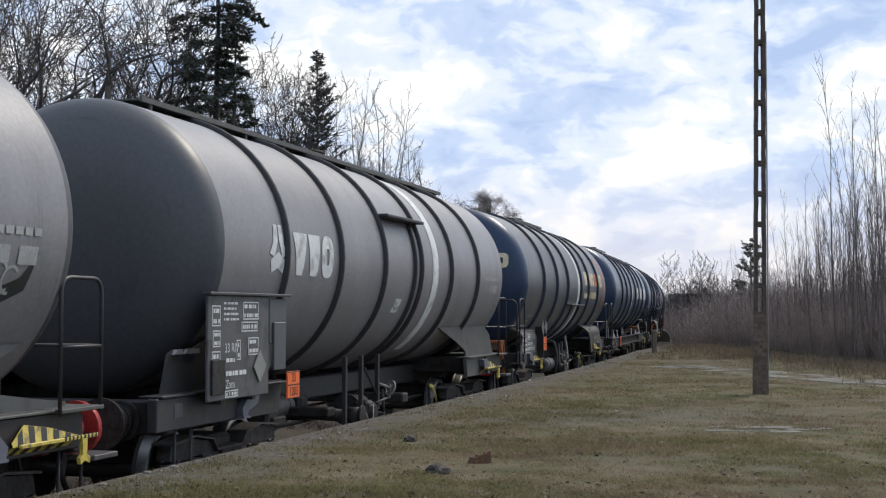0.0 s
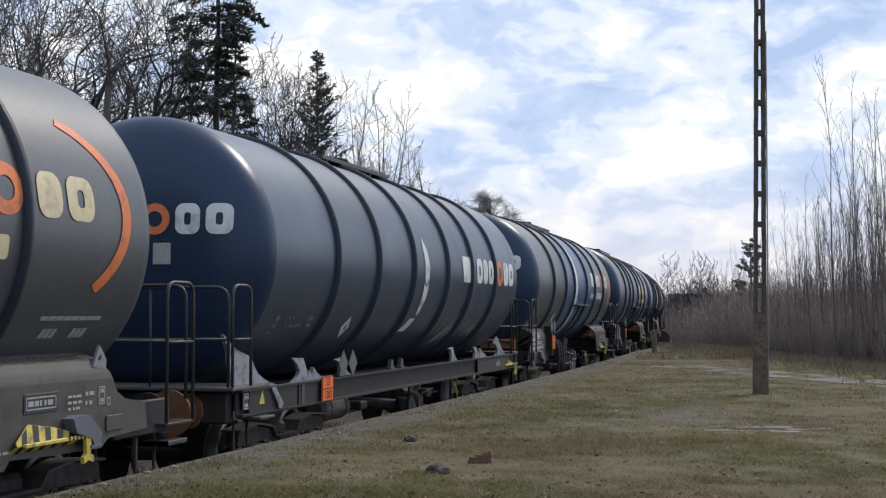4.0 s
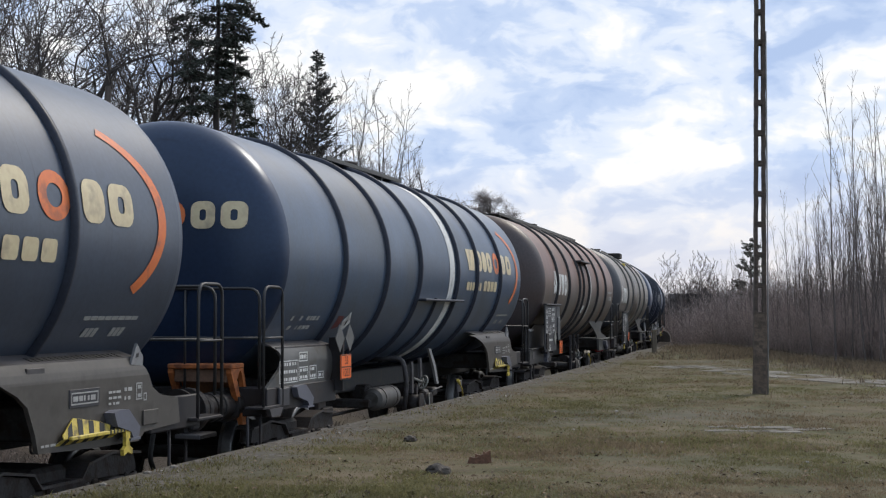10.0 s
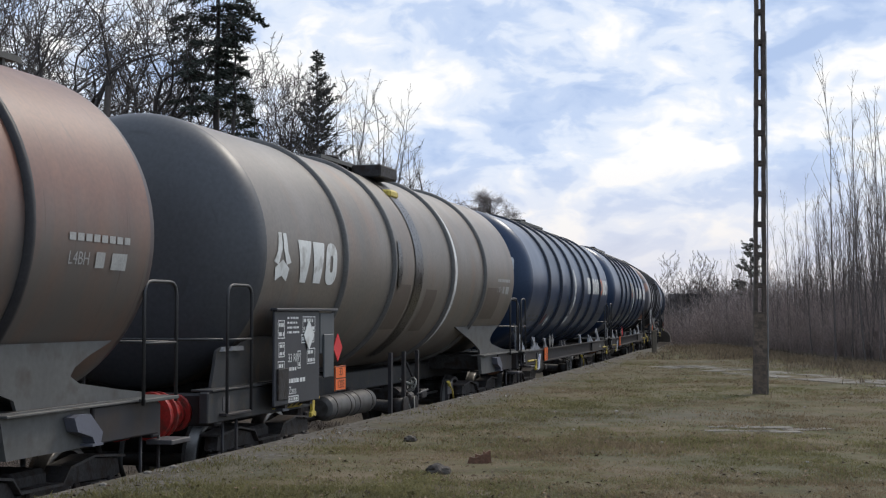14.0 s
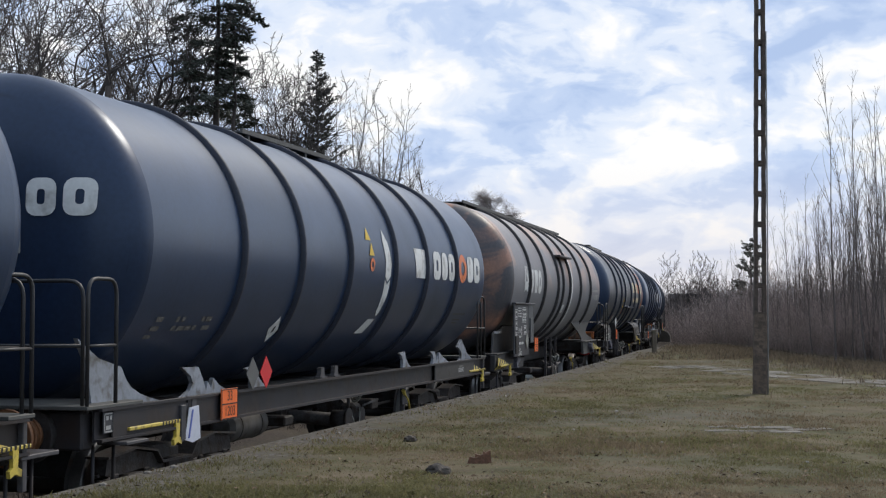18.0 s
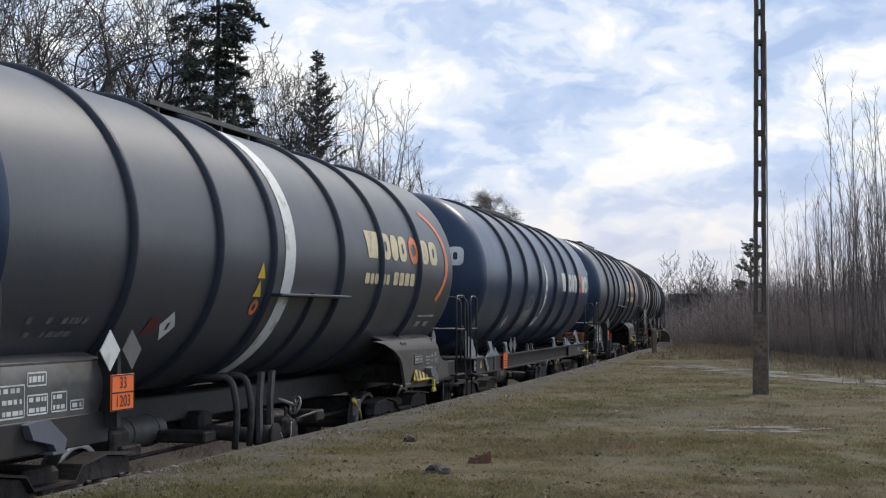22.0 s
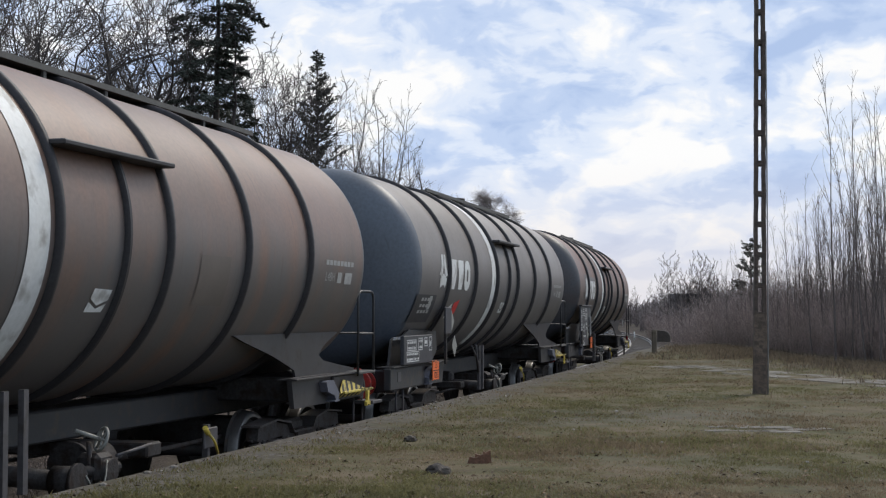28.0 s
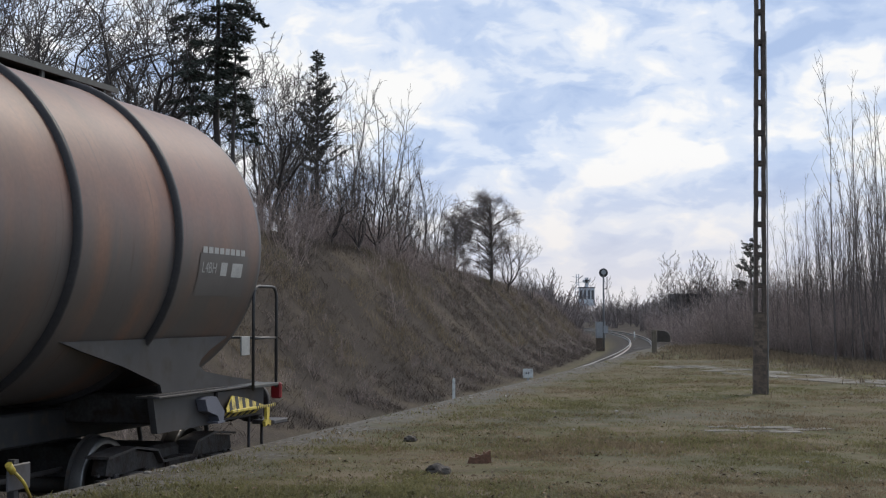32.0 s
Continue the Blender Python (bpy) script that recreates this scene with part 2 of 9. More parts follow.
# ---------- the line of the track ----------
# curvature by distance along the line, from a spot beside the camera; rail tops lie at height 0
S_K = [-15, 0, 12, 24, 36, 50, 65, 80, 100, 130]
CURV = [0.0027, 0.00171, 0.0, -0.0013, -0.00146, -0.00153, -0.00151, -0.00161, -0.00175, -0.00167]
S_MIN, S_MAX = -320, 420
HEAD0 = 0.24852
_s = np.arange(S_MIN, S_MAX + 1, 1.0)
_k = np.where(_s < -15, 0, np.interp(_s, S_K, CURV))
_h = np.concatenate([[0], np.cumsum((_k[1:] + _k[:-1]) / 2)])
_h += HEAD0 - np.interp(0, _s, _h)
_x = np.concatenate([[0], np.cumsum((np.sin(_h[1:]) + np.sin(_h[:-1])) / 2)])
_y = np.concatenate([[0], np.cumsum((np.cos(_h[1:]) + np.cos(_h[:-1])) / 2)])
_x += -6.7923 - np.interp(0, _s, _x)
_y += 1.9928 - np.interp(0, _s, _y)


def line_at(s):
    """x, y, heading at a distance along the line; straight past its ends."""
    s = np.asarray(s, float)
    c = np.clip(s, S_MIN, S_MAX)
    h = np.interp(c, _s, _h)
    return np.interp(c, _s, _x) + (s - c) * np.sin(h), np.interp(c, _s, _y) + (s - c) * np.cos(h), h


def beside(s, off, z=0.0):
    """A place off metres to the right of the line."""
    x, y, h = line_at(s)
    return Vector((float(x + off * np.cos(h)), float(y - off * np.sin(h)), z))


def line_dir(s):
    return float(line_at(s)[2])


def place_of(x, y):
    """Distance along the line and offset of a place."""
    d = (_x - x) ** 2 + (_y - y) ** 2
    i = int(np.argmin(d))
    h = _h[i]
    dx, dy = x - _x[i], y - _y[i]
    return _s[i] + dx * math.sin(h) + dy * math.cos(h), dx * math.cos(h) - dy * math.sin(h)


# ---------- ground ----------
EDGE, PLAT_Z = 1.66, 0.72


def bank_height(s):
    return np.interp(s, [-80, 40, 70, 95, 120, 150, 200, 260], [5.2, 4.9, 4.5, 3.9, 2.9, 1.8, 0.9, 0.5])


def ground_height(s, off):
    """Height of the ground by distance along the line and offset to the right."""
    s, off = np.asarray(s, float), np.asarray(off, float)
    hb = bank_height(s)
    top = 3.6 + 1.45 * hb
    left = np.interp(-off, [0, 1.3, 2.4, 2.9, 3.6], [-0.2, -0.2, -0.55, -0.6, -0.45])
    rise = np.clip((-off - 3.6) / (1.45 * hb), 0, 1)
    left = np.where(-off > 3.6, -0.45 + (hb + 0.45) * (rise - 0.16 * np.sin(rise * 2 * np.pi) / 2), left)
    left = left + np.where(-off > top, 0.5 * (1 - np.exp(-(-off - top) / 12)), 0)
    plat = np.interp(s, [50, 60, 76, 130], [PLAT_Z, 0.6, -0.05, -0.15]) + np.interp(off, [3, 8], [0, 0.75]) * np.interp(s, [50, 76, 130], [0, 1, 0.9])
    right = np.where(off < EDGE, np.interp(off, [0, 1.3, EDGE], [-0.2, -0.2, -0.45]), plat)
    return np.where(off < 0, left, right)
def blocked(a, b, n):
    return list(np.linspace(a, b, n, endpoint=False))


def ground_material():
    m = bpy.data.materials.new("ground")
    m.use_nodes = True
    nt = m.node_tree
    n, l = nt.nodes, nt.links
    b = n["Principled BSDF"]
    b.inputs["Roughness"].default_value = 0.95
    b.inputs["Specular IOR Level"].default_value = 0.15
    tc = n.new("ShaderNodeTexCoord")

    def nz(sc, det=6.0):
        t = n.new("ShaderNodeTexNoise")
        t.inputs["Scale"].default_value, t.inputs["Detail"].default_value = sc, det
        l.new(tc.outputs["Object"], t.inputs["Vector"])
        return t.outputs[0]

    def ramp(src, *stops):
        r = n.new("ShaderNodeValToRGB")
        while len(r.color_ramp.elements) < len(stops):
            r.color_ramp.elements.new(0.5)
        for e, (p, c) in zip(r.color_ramp.elements, stops):
            e.position, e.color = p, (*c, 1)
        l.new(src, r.inputs[0])
        return r.outputs[0]

    def mix(f, a, c):
        x = n.new("ShaderNodeMix")
        x.data_type = "RGBA"
        l.new(f, x.inputs[0])
        l.new(a, x.inputs[6])
        l.new(c, x.inputs[7])
        return x.outputs[2]

    def attr(name):
        a = n.new("ShaderNodeAttribute")
        a.attribute_name = name
        return a.outputs["Fac"]
    grass = mix(nz(7, 8), ramp(nz(0.9, 8), (0.38, (0.072, 0.070, 0.032)), (0.5, (0.102, 0.087, 0.049)), (0.62, (0.128, 0.096, 0.063))),
                ramp(nz(2.3, 10), (0.36, (0.052, 0.043, 0.025)), (0.46, (0.075, 0.075, 0.031)), (0.54, (0.107, 0.088, 0.053)), (0.64, (0.145, 0.118, 0.079))))
    soil = ramp(nz(14, 10), (0.3, (0.054, 0.047, 0.042)), (0.55, (0.114, 0.104, 0.092)), (0.75, (0.199, 0.186, 0.167)))
    bank = mix(nz(8, 12), ramp(nz(0.4, 10), (0.38, (0.022, 0.018, 0.016)), (0.52, (0.052, 0.042, 0.036)), (0.66, (0.102, 0.082, 0.058))),
               ramp(nz(22, 10), (0.36, (0.017, 0.014, 0.011)), (0.52, (0.047, 0.036, 0.028)), (0.66, (0.107, 0.086, 0.065))))
    stones = ramp(nz(26, 5), (0.3, (0.016, 0.014, 0.012)), (0.6, (0.058, 0.050, 0.045)))
    c = mix(attr("dirt"), grass, soil)
    c = mix(attr("bank"), c, bank)
    c = mix(attr("ballast"), c, stones)
    l.new(c, b.inputs["Base Color"])
    bp = n.new("ShaderNodeBump")
    bp.inputs["Strength"].default_value, bp.inputs["Distance"].default_value = 0.4, 0.04
    l.new(nz(14, 6), bp.inputs["Height"])
    l.new(bp.outputs[0], b.inputs["Normal"])
    return m


def fnoise(x, y, sc, seed=0.0):
    return np.array([noise.noise((a * sc + seed, b * sc - seed, seed)) for a, b in zip(np.ravel(x), np.ravel(y))]).reshape(np.shape(x))


def make_ground():
    S = blocked(-3000, -300, 6) + blocked(-300, -40, 14) + blocked(-40, 4, 30) + blocked(4, 60, 150) + blocked(60, 130, 90) + blocked(130, 300, 40) + blocked(300, 4200, 14) + [4200]
    left = [-2500, -1200, -600, -300, -160, -100, -70, -50] + blocked(-40, -14, 14) + blocked(-14, -3.6, 34) + [-3.6, -3.2, -2.9, -2.6, -2.4, -2, -1.6, -1.3, -0.8, 0]
    right = [0.8, 1.3, EDGE, EDGE + 0.004] + blocked(EDGE + 0.1, 4, 12) + blocked(4, 14, 26) + blocked(14, 40, 24) + [40, 55, 80, 120, 200, 400, 900, 2500]
    O = left + right
    s, o = np.meshgrid(S, O, indexing="ij")
    near = np.clip(o, -70, 90)
    x, y, h = line_at(s)
    px = x + near * np.cos(h) + (o - near) * math.cos(HEAD0)
    py = y - near * np.sin(h) - (o - near) * math.sin(HEAD0)
    z = ground_height(s, o)
    n1, n2 = fnoise(px, py, 0.45), fnoise(px, py, 1.7, 5.0)
    slope = (o < -3.6) & (s > -60) & (s < 300)
    lump = np.where(slope, np.interp(s, [30, 60], [0.14, 0.05]) * fnoise(px, py, 0.28, 3.0) + 0.04 * n1, 0)
    plat = (o > EDGE + 0.05) & (o < 60)
    lump += np.where(plat, 0.02 * n1 + 0.012 * n2, 0)
    lump += np.where(np.abs(o) < 1.5, 0.02 * n2, 0)
    z = z + lump
    ni, nj = s.shape
    me = bpy.data.meshes.new("ground")
    idx = np.arange(ni * nj).reshape(ni, nj)
    quads = np.stack([idx[:-1, :-1], idx[:-1, 1:], idx[1:, 1:], idx[1:, :-1]], -1).reshape(-1, 4)[:, ::-1]
    me.from_pydata(np.stack([px, py, z], -1).reshape(-1, 3).tolist(), [], quads.tolist())
    dirt = np.clip(1.25 - (o - EDGE) / 0.75 + 0.8 * n2, 0, 1) * (o > EDGE - 0.1)
    dirt = np.maximum(dirt, np.clip(0.9 * fnoise(px, py, 0.3, 9.0) - 0.1, 0, 0.4) * plat)
    bank = np.clip((-o - 2.6) / 0.8, 0, 1)
    scrub = np.clip((place_scrub(px, py)) / 1.5 + 0.6 * n1, 0, 1)
    bank = np.maximum(bank, scrub)
    ballast = np.clip(1.2 - np.abs(o + 0.35) / 2.0, 0, 1) * 1.6
    ballast = np.where(o > EDGE - 0.02, 0, np.clip(ballast, 0, 1))
    for name, v in (("dirt", dirt), ("bank", bank), ("ballast", ballast)):
        a = me.attributes.new(name, "FLOAT", "POINT")
        a.data.foreach_set("value", v.astype(np.float32).ravel())
    me.materials.append(ground_material())
    me.shade_smooth()
    ob = new("ground", me)
    tagged(ob, "worn winter grass platform, trackbed and brown overgrown bank", "ground", kind="structure")
    return ob


def place_scrub(px, py):
    """How deep a place lies inside the thicket right of the path (metres, negative outside)."""
    ex, ey, fx, fy = 12.2, 62.0, 11.2, 35.5
    dx, dy = fx - ex, fy - ey
    ln = math.hypot(dx, dy)
    return ((px - ex) * (-dy) + (py - ey) * dx) / ln * 1.0


make_ground()


def rail_sweep(off):
    """One rail swept along the line."""
    prof = [(-0.07, -0.172), (0.07, -0.172), (0.07, -0.155), (0.012, -0.13), (0.012, -0.045), (0.036, -0.035), (0.036, -0.006), (0.028, 0.0), (-0.028, 0.0), (-0.036, -0.006), (-0.036, -0.035), (-0.012, -0.045), (-0.012, -0.13), (-0.07, -0.155)]
    bm = bmesh.new()
    rows = []
    for s in range(-150, 301, 2):
        rows.append([bm.verts.new(beside(s, off + a, z)) for a, z in prof])
    for p, q in zip(rows, rows[1:]):
        for k in range(len(prof)):
            j = (k + 1) % len(prof)
            bm.faces.new((p[k], p[j], q[j], q[k]))
    bmesh.ops.recalc_face_normals(bm, faces=bm.faces)
    return bm


M["rail"] = mat("rail", (0.20, 0.185, 0.172), 0.45, 0.85, var=0.25, scale=3, spot=(0.10, 0.05, 0.03), spot_amt=0.2)
M["sleeper"] = mat("sleeper", (0.065, 0.056, 0.05), 0.9, var=0.35, scale=4, bump=0.4, objvar=0.25)
track = tagged(empty("railway_track"), "single curved railway track with worn steel rails on sleepers", "railway track", kind="structure")
for o in (-0.753, 0.753):
    part("rail", rail_sweep(o), M["rail"], track)
sl = bpy.data.meshes.new("sleeper")
b_ = box(-1.25, 1.25, -0.12, 0.12, -0.30, -0.175, 0.015)
b_.to_mesh(sl)
b_.free()
sl.materials.append(M["sleeper"])
for i in range(150):
    s = 4 + i * 0.62
    ob = part("sleeper", sl, None, track)
    ob.matrix_basis = Matrix.Translation(beside(s, 0)) @ Matrix.Rotation(-line_dir(s), 4, "Z")


# ---------- wagons ----------
# wagon space: x points to the rear of the train, -y to the platform, z up from the rail tops
CACHE = {}


def shared(key, fn, material, name, parent, at=None, label=""):
    """A part whose mesh is made once and shared by all alike parts."""
    k = (key, material.name)
    if k not in CACHE:
        me = bpy.data.meshes.new(name)
        bm = fn()
        bm.to_mesh(me)
        bm.free()
        me.materials.append(material)
        CACHE[k] = me
    ob = part(name, CACHE[k], None, parent, label)
    if at is not None:
        ob.matrix_basis = at
    return ob


def dome_profile(side, depth=0.52):
    rows = []
    for i in range(13):
        t = i / 12 * math.pi / 2
        rows.append((side * (6.4 + depth * math.sin(t) ** 1.0), TANK_R * max(0.0, math.cos(t)) ** 0.62))
    rows[-1] = (side * (6.4 + depth), 0.0)
    return rows


def ring_bm(width=0.085, high=0.055, a0=0.0, a1=2 * math.pi, n=64):
    w, r = width / 2, TANK_R
    bm = lathe_x([(-w, r - 0.02), (-w, r + high * 0.6), (-w * 0.55, r + high), (w * 0.55, r + high), (w, r + high * 0.6), (w, r - 0.02)], n, a0, a1, TANK_Z)
    return smooth(bm, 50)


def wheel_bm():
    bm = lathe_x([(0.0, 0.46), (0.03, 0.485), (0.035, 0.40), (0.01, 0.37), (-0.02, 0.14), (0.02, 0.11), (0.02, 0.0)], 32)
    bm2 = lathe_x([(0.0, 0.46), (-0.11, 0.45), (-0.115, 0.40), (-0.06, 0.37), (-0.045, 0.14), (-0.09, 0.11), (-0.09, 0.0)], 32)
    me = bpy.data.meshes.new("w")
    bm2.to_mesh(me)
    bm.from_mesh(me)
    bpy.data.meshes.remove(me)
    bm2.free()
    bmesh.ops.rotate(bm, verts=bm.verts, cent=(0, 0, 0), matrix=Matrix.Rotation(radians(90), 3, "Z"))
    bmesh.ops.remove_doubles(bm, verts=bm.verts, dist=1e-4)
    return smooth(bm, 35)


def rim_bm():
    bm = lathe_x([(-0.119, 0.395), (-0.121, 0.446), (-0.104, 0.4535), (-0.002, 0.4635)], 40)
    bmesh.ops.rotate(bm, verts=bm.verts, cent=(0, 0, 0), matrix=Matrix.Rotation(radians(90), 3, "Z"))
    return bm


def side_frame_bm():
    """Side of a bogie: arched box beam, axle guards and bolted gussets."""
    top = [(-1.38, 0.62), (-1.34, 0.76), (-0.86, 0.80), (-0.46, 0.74), (-0.34, 0.62), (0.34, 0.62), (0.46, 0.74), (0.86, 0.80), (1.34, 0.76), (1.38, 0.62)]
    low = [(1.26, 0.60), (0.56, 0.62), (0.42, 0.42), (0.30, 0.36), (-0.30, 0.36), (-0.42, 0.42), (-0.56, 0.62), (-1.26, 0.60)]
    bm = prism(top + low, "y", -0.07, 0.07)
    for c in (-0.9, 0.9):
        for e in (-1, 1):
            add_box(bm, c + e * 0.295 - 0.045, c + e * 0.295 + 0.045, -0.09, 0.09, 0.28, 0.62, 0.01)
    add_box(bm, -0.2, 0.2, -0.10, 0.10, 0.36, 0.66, 0.02)
    add_tube(bm, [(-0.9, -0.11, 0.28), (0.9, -0.11, 0.26)], 0.018, 6)
    return bm


def flange_bm():
    """Top flange of the side frame, stepped down over the springs in the middle; its lighter colour paints the
    highlight on the top edge.
    """
    bm = bmesh.new()
    pts = [(-1.40, 0.765), (-0.86, 0.812), (-0.44, 0.752), (-0.32, 0.632), (0.32, 0.632), (0.44, 0.752), (0.86, 0.812), (1.40, 0.765)]
    for (a, za), (c, zc) in zip(pts, pts[1:]):
        v = [bm.verts.new(q) for q in ((a, -0.115, za), (c, -0.115, zc), (c, 0.115, zc), (a, 0.115, za), (a, -0.115, za + 0.022), (c, -0.115, zc + 0.022), (c, 0.115, zc + 0.022), (a, 0.115, za + 0.022))]
        for f in ((0, 1, 5, 4), (1, 2, 6, 5), (2, 3, 7, 6), (3, 0, 4, 7), (4, 5, 6, 7), (3, 2, 1, 0)):
            bm.faces.new([v[i] for i in f])
    return bm


def spring_bm():
    """Coil spring as a wound bar between two seats."""
    bm = bmesh.new()
    n = 44
    add_tube(bm, [(0.062 * math.cos(i / n * 9 * math.pi), 0.062 * math.sin(i / n * 9 * math.pi), 0.40 + 0.22 * i / n) for i in range(n + 1)], 0.016, 5)
    add_tube(bm, [(0, 0, 0.375), (0, 0, 0.40)], 0.09, 12)
    return bm


def axle_box_bm():
    bm = box(-0.17, 0.17, -0.13, 0.13, 0.33, 0.60, 0.03)
    add_tube(bm, [(0, -0.16, 0.46), (0, 0.1, 0.46)], 0.13, 14)
    return bm


def make_bogie(wagon, x):
    bogie = part("bogie", CACHE.setdefault("bolster", mesh_of("bogie", box(-0.28, 0.28, -1.0, 1.0, 0.42, 0.78, 0.04), M["bogie"])), None, wagon, "dark rusty cast steel bogie")
    bogie.matrix_basis = Matrix.Translation((x, 0, 0))
    for side in (-1, 1):
        shared("side_frame", side_frame_bm, M["bogie"], "side_frame", bogie, Matrix.Translation((0, side * 1.0, 0)))
        # Lighter than the side frame: the top edge highlight is painted in.
        shared("flange_top", flange_bm, M["bogie_light"], "top_flange", bogie, Matrix.Translation((0, side * 1.0, 0)))
        for c in (-1.34, -0.46, 0.46, 1.34):
            shared("spring", spring_bm, M["bogie_light"], "coil_spring", bogie, Matrix.Translation((c, side * 1.02, 0)))
        for c in (-0.9, 0.9):
            shared("axle_box", axle_box_bm, M["bogie_light"], "axle_box", bogie, Matrix.Translation((c, side * 1.02, 0)) @ Matrix.Rotation(0 if side < 0 else math.pi, 4, "Z"))
    for c in (-0.9, 0.9):
        ws = shared("axle", axle_bm, M["wheel"], "wheelset", wagon, Matrix.Translation((x + c, 0, 0.46)))
        for side in (-1, 1):
            shared("wheel", wheel_bm, M["wheel"], "wheel", ws, Matrix.Translation((0, side * 0.70, 0)) @ Matrix.Rotation(0 if side < 0 else math.pi, 4, "Z"))
            if side < 0:
                shared("tyre", rim_bm, M["steel"], "tyre", ws, Matrix.Translation((0, side * 0.70, 0)), "bright worn wheel tread")
        WHEELS.append((wagon, ws, x + c))
    return bogie


WHEELS = []


def axle_bm():
    bm = lathe_x([(-0.82, 0.0), (-0.82, 0.065), (-0.66, 0.085), (-0.5, 0.075), (0.5, 0.075), (0.66, 0.085), (0.82, 0.065), (0.82, 0.0)], 14)
    bmesh.ops.rotate(bm, verts=bm.verts, cent=(0, 0, 0), matrix=Matrix.Rotation(radians(90), 3, "Z"))
    return bm


def mesh_of(name, bm, material):
    me = bpy.data.meshes.new(name)
    bm.to_mesh(me)
    bm.free()
    me.materials.append(material)
    return me


def buffer_bm():
    bm = bmesh.new()
    add_tube(bm, [(0, 0, 0), (0.34, 0, 0)], 0.145, 18)
    for q in (0.12, 0.2, 0.28):
        add_tube(bm, [(q, 0, 0), (q + 0.03, 0, 0)], 0.16, 18)
    add_tube(bm, [(-0.02, 0, 0), (0.05, 0, 0)], 0.19, 16)
    add_tube(bm, [(0.30, 0, 0), (0.40, 0, 0)], 0.08, 12)
    add_tube(bm, [(0.385, 0, 0), (0.425, 0, 0)], 0.235, 24)
    return bm


def hoop_bm(u0, u1, z0, z1, mid=True):
    bm = tube(rounded([(u0, 0, z0), (u0, 0, z1), (u1, 0, z1), (u1, 0, z0)], 0.14), 0.017, 8)
    return bm


def table_bm(u0, u1, w0, w1, rows, y, seed, frame_only=False):
    """Small plain bars that stand for lettering that cannot be read, in a thin frame."""
    rnd = random.Random(seed)
    bm = bmesh.new()
    t = 0.012

    def q(a, b, c, d):
        bm.faces.new([bm.verts.new(p) for p in ((a, y, c), (b, y, c), (b, y, d), (a, y, d))])
    if frame_only:
        q(u0, u1, w0, w0 + t), q(u0, u1, w1 - t, w1), q(u0, u0 + t, w0, w1), q(u1 - t, u1, w0, w1)
    h = (w1 - w0) / rows
    for i in range(rows):
        u = u0 + (0.03 if frame_only else 0)
        while u < u1 - 0.05:
            w = rnd.choice((0.03, 0.045, 0.06, 0.08))
            q(u, min(u + w, u1 - 0.02), w0 + h * (i + 0.28), w0 + h * (i + 0.70))
            u += w + rnd.choice((0.014, 0.02, 0.035))
    return bm


def diamond_bm(u, w, y, half=0.17):
    return prism([(u, w - half), (u + half, w), (u, w + half), (u - half, w)], "y", y - 0.004, y + 0.004)


def text_mesh(s, size, material):
    cu = bpy.data.curves.new("t", "FONT")
    cu.body, cu.size, cu.align_x, cu.align_y = s, size, "CENTER", "CENTER"
    ob = bpy.data.objects.new("t", cu)
    scene.collection.objects.link(ob)
    dg = bpy.context.evaluated_depsgraph_get()
    me = bpy.data.meshes.new_from_object(ob.evaluated_get(dg))
    bpy.data.objects.remove(ob)
    bpy.data.curves.remove(cu)
    me.materials.clear()
    me.materials.append(material)
    return me


def hazard_plate(wagon, u, w, y=-1.53):
    p = shared("orange_plate", lambda: box(-0.2, 0.2, -0.006, 0.006, -0.15, 0.15, 0.003), M["plate_orange"], "hazard_plate", wagon, Matrix.Translation((u, y, w)), "orange hazard number plate with black border and digits")
    up = Matrix.Rotation(radians(90), 4, "X")
    for s, dz in (("33", 0.075), ("1203", -0.075)):
        if s not in CACHE:
            CACHE[s] = text_mesh(s, 0.135, M["black"])
        o = part("number", CACHE[s], None, p)
        o.matrix_basis = Matrix.Translation((0, -0.010, dz)) @ up

    def border():
        bm = bmesh.new()
        for a in ((-0.198, 0.198, 0.138, 0.148), (-0.198, 0.198, -0.148, -0.138), (-0.198, -0.188, -0.148, 0.148), (0.188, 0.198, -0.148, 0.148), (-0.19, 0.19, -0.006, 0.006)):
            add_box(bm, a[0], a[1], -0.009, -0.006, a[2], a[3])
        return bm
    shared("plate_border", border, M["black"], "border", p)
    return p


def handwheel_bm():
    bm = bmesh.new()
    n = 20
    add_tube(bm, [(0.10 * math.cos(2 * math.pi * i / n), 0, 0.10 * math.sin(2 * math.pi * i / n)) for i in range(n + 1)], 0.016, 6)
    for a in (0, 60, 120):
        c, s = 0.10 * math.cos(radians(a)), 0.10 * math.sin(radians(a))
        add_tube(bm, [(-c, 0, -s), (c, 0, s)], 0.012, 6)
    add_tube(bm, [(0, 0, 0), (0, 0.25, 0)], 0.02, 8)
    return bm


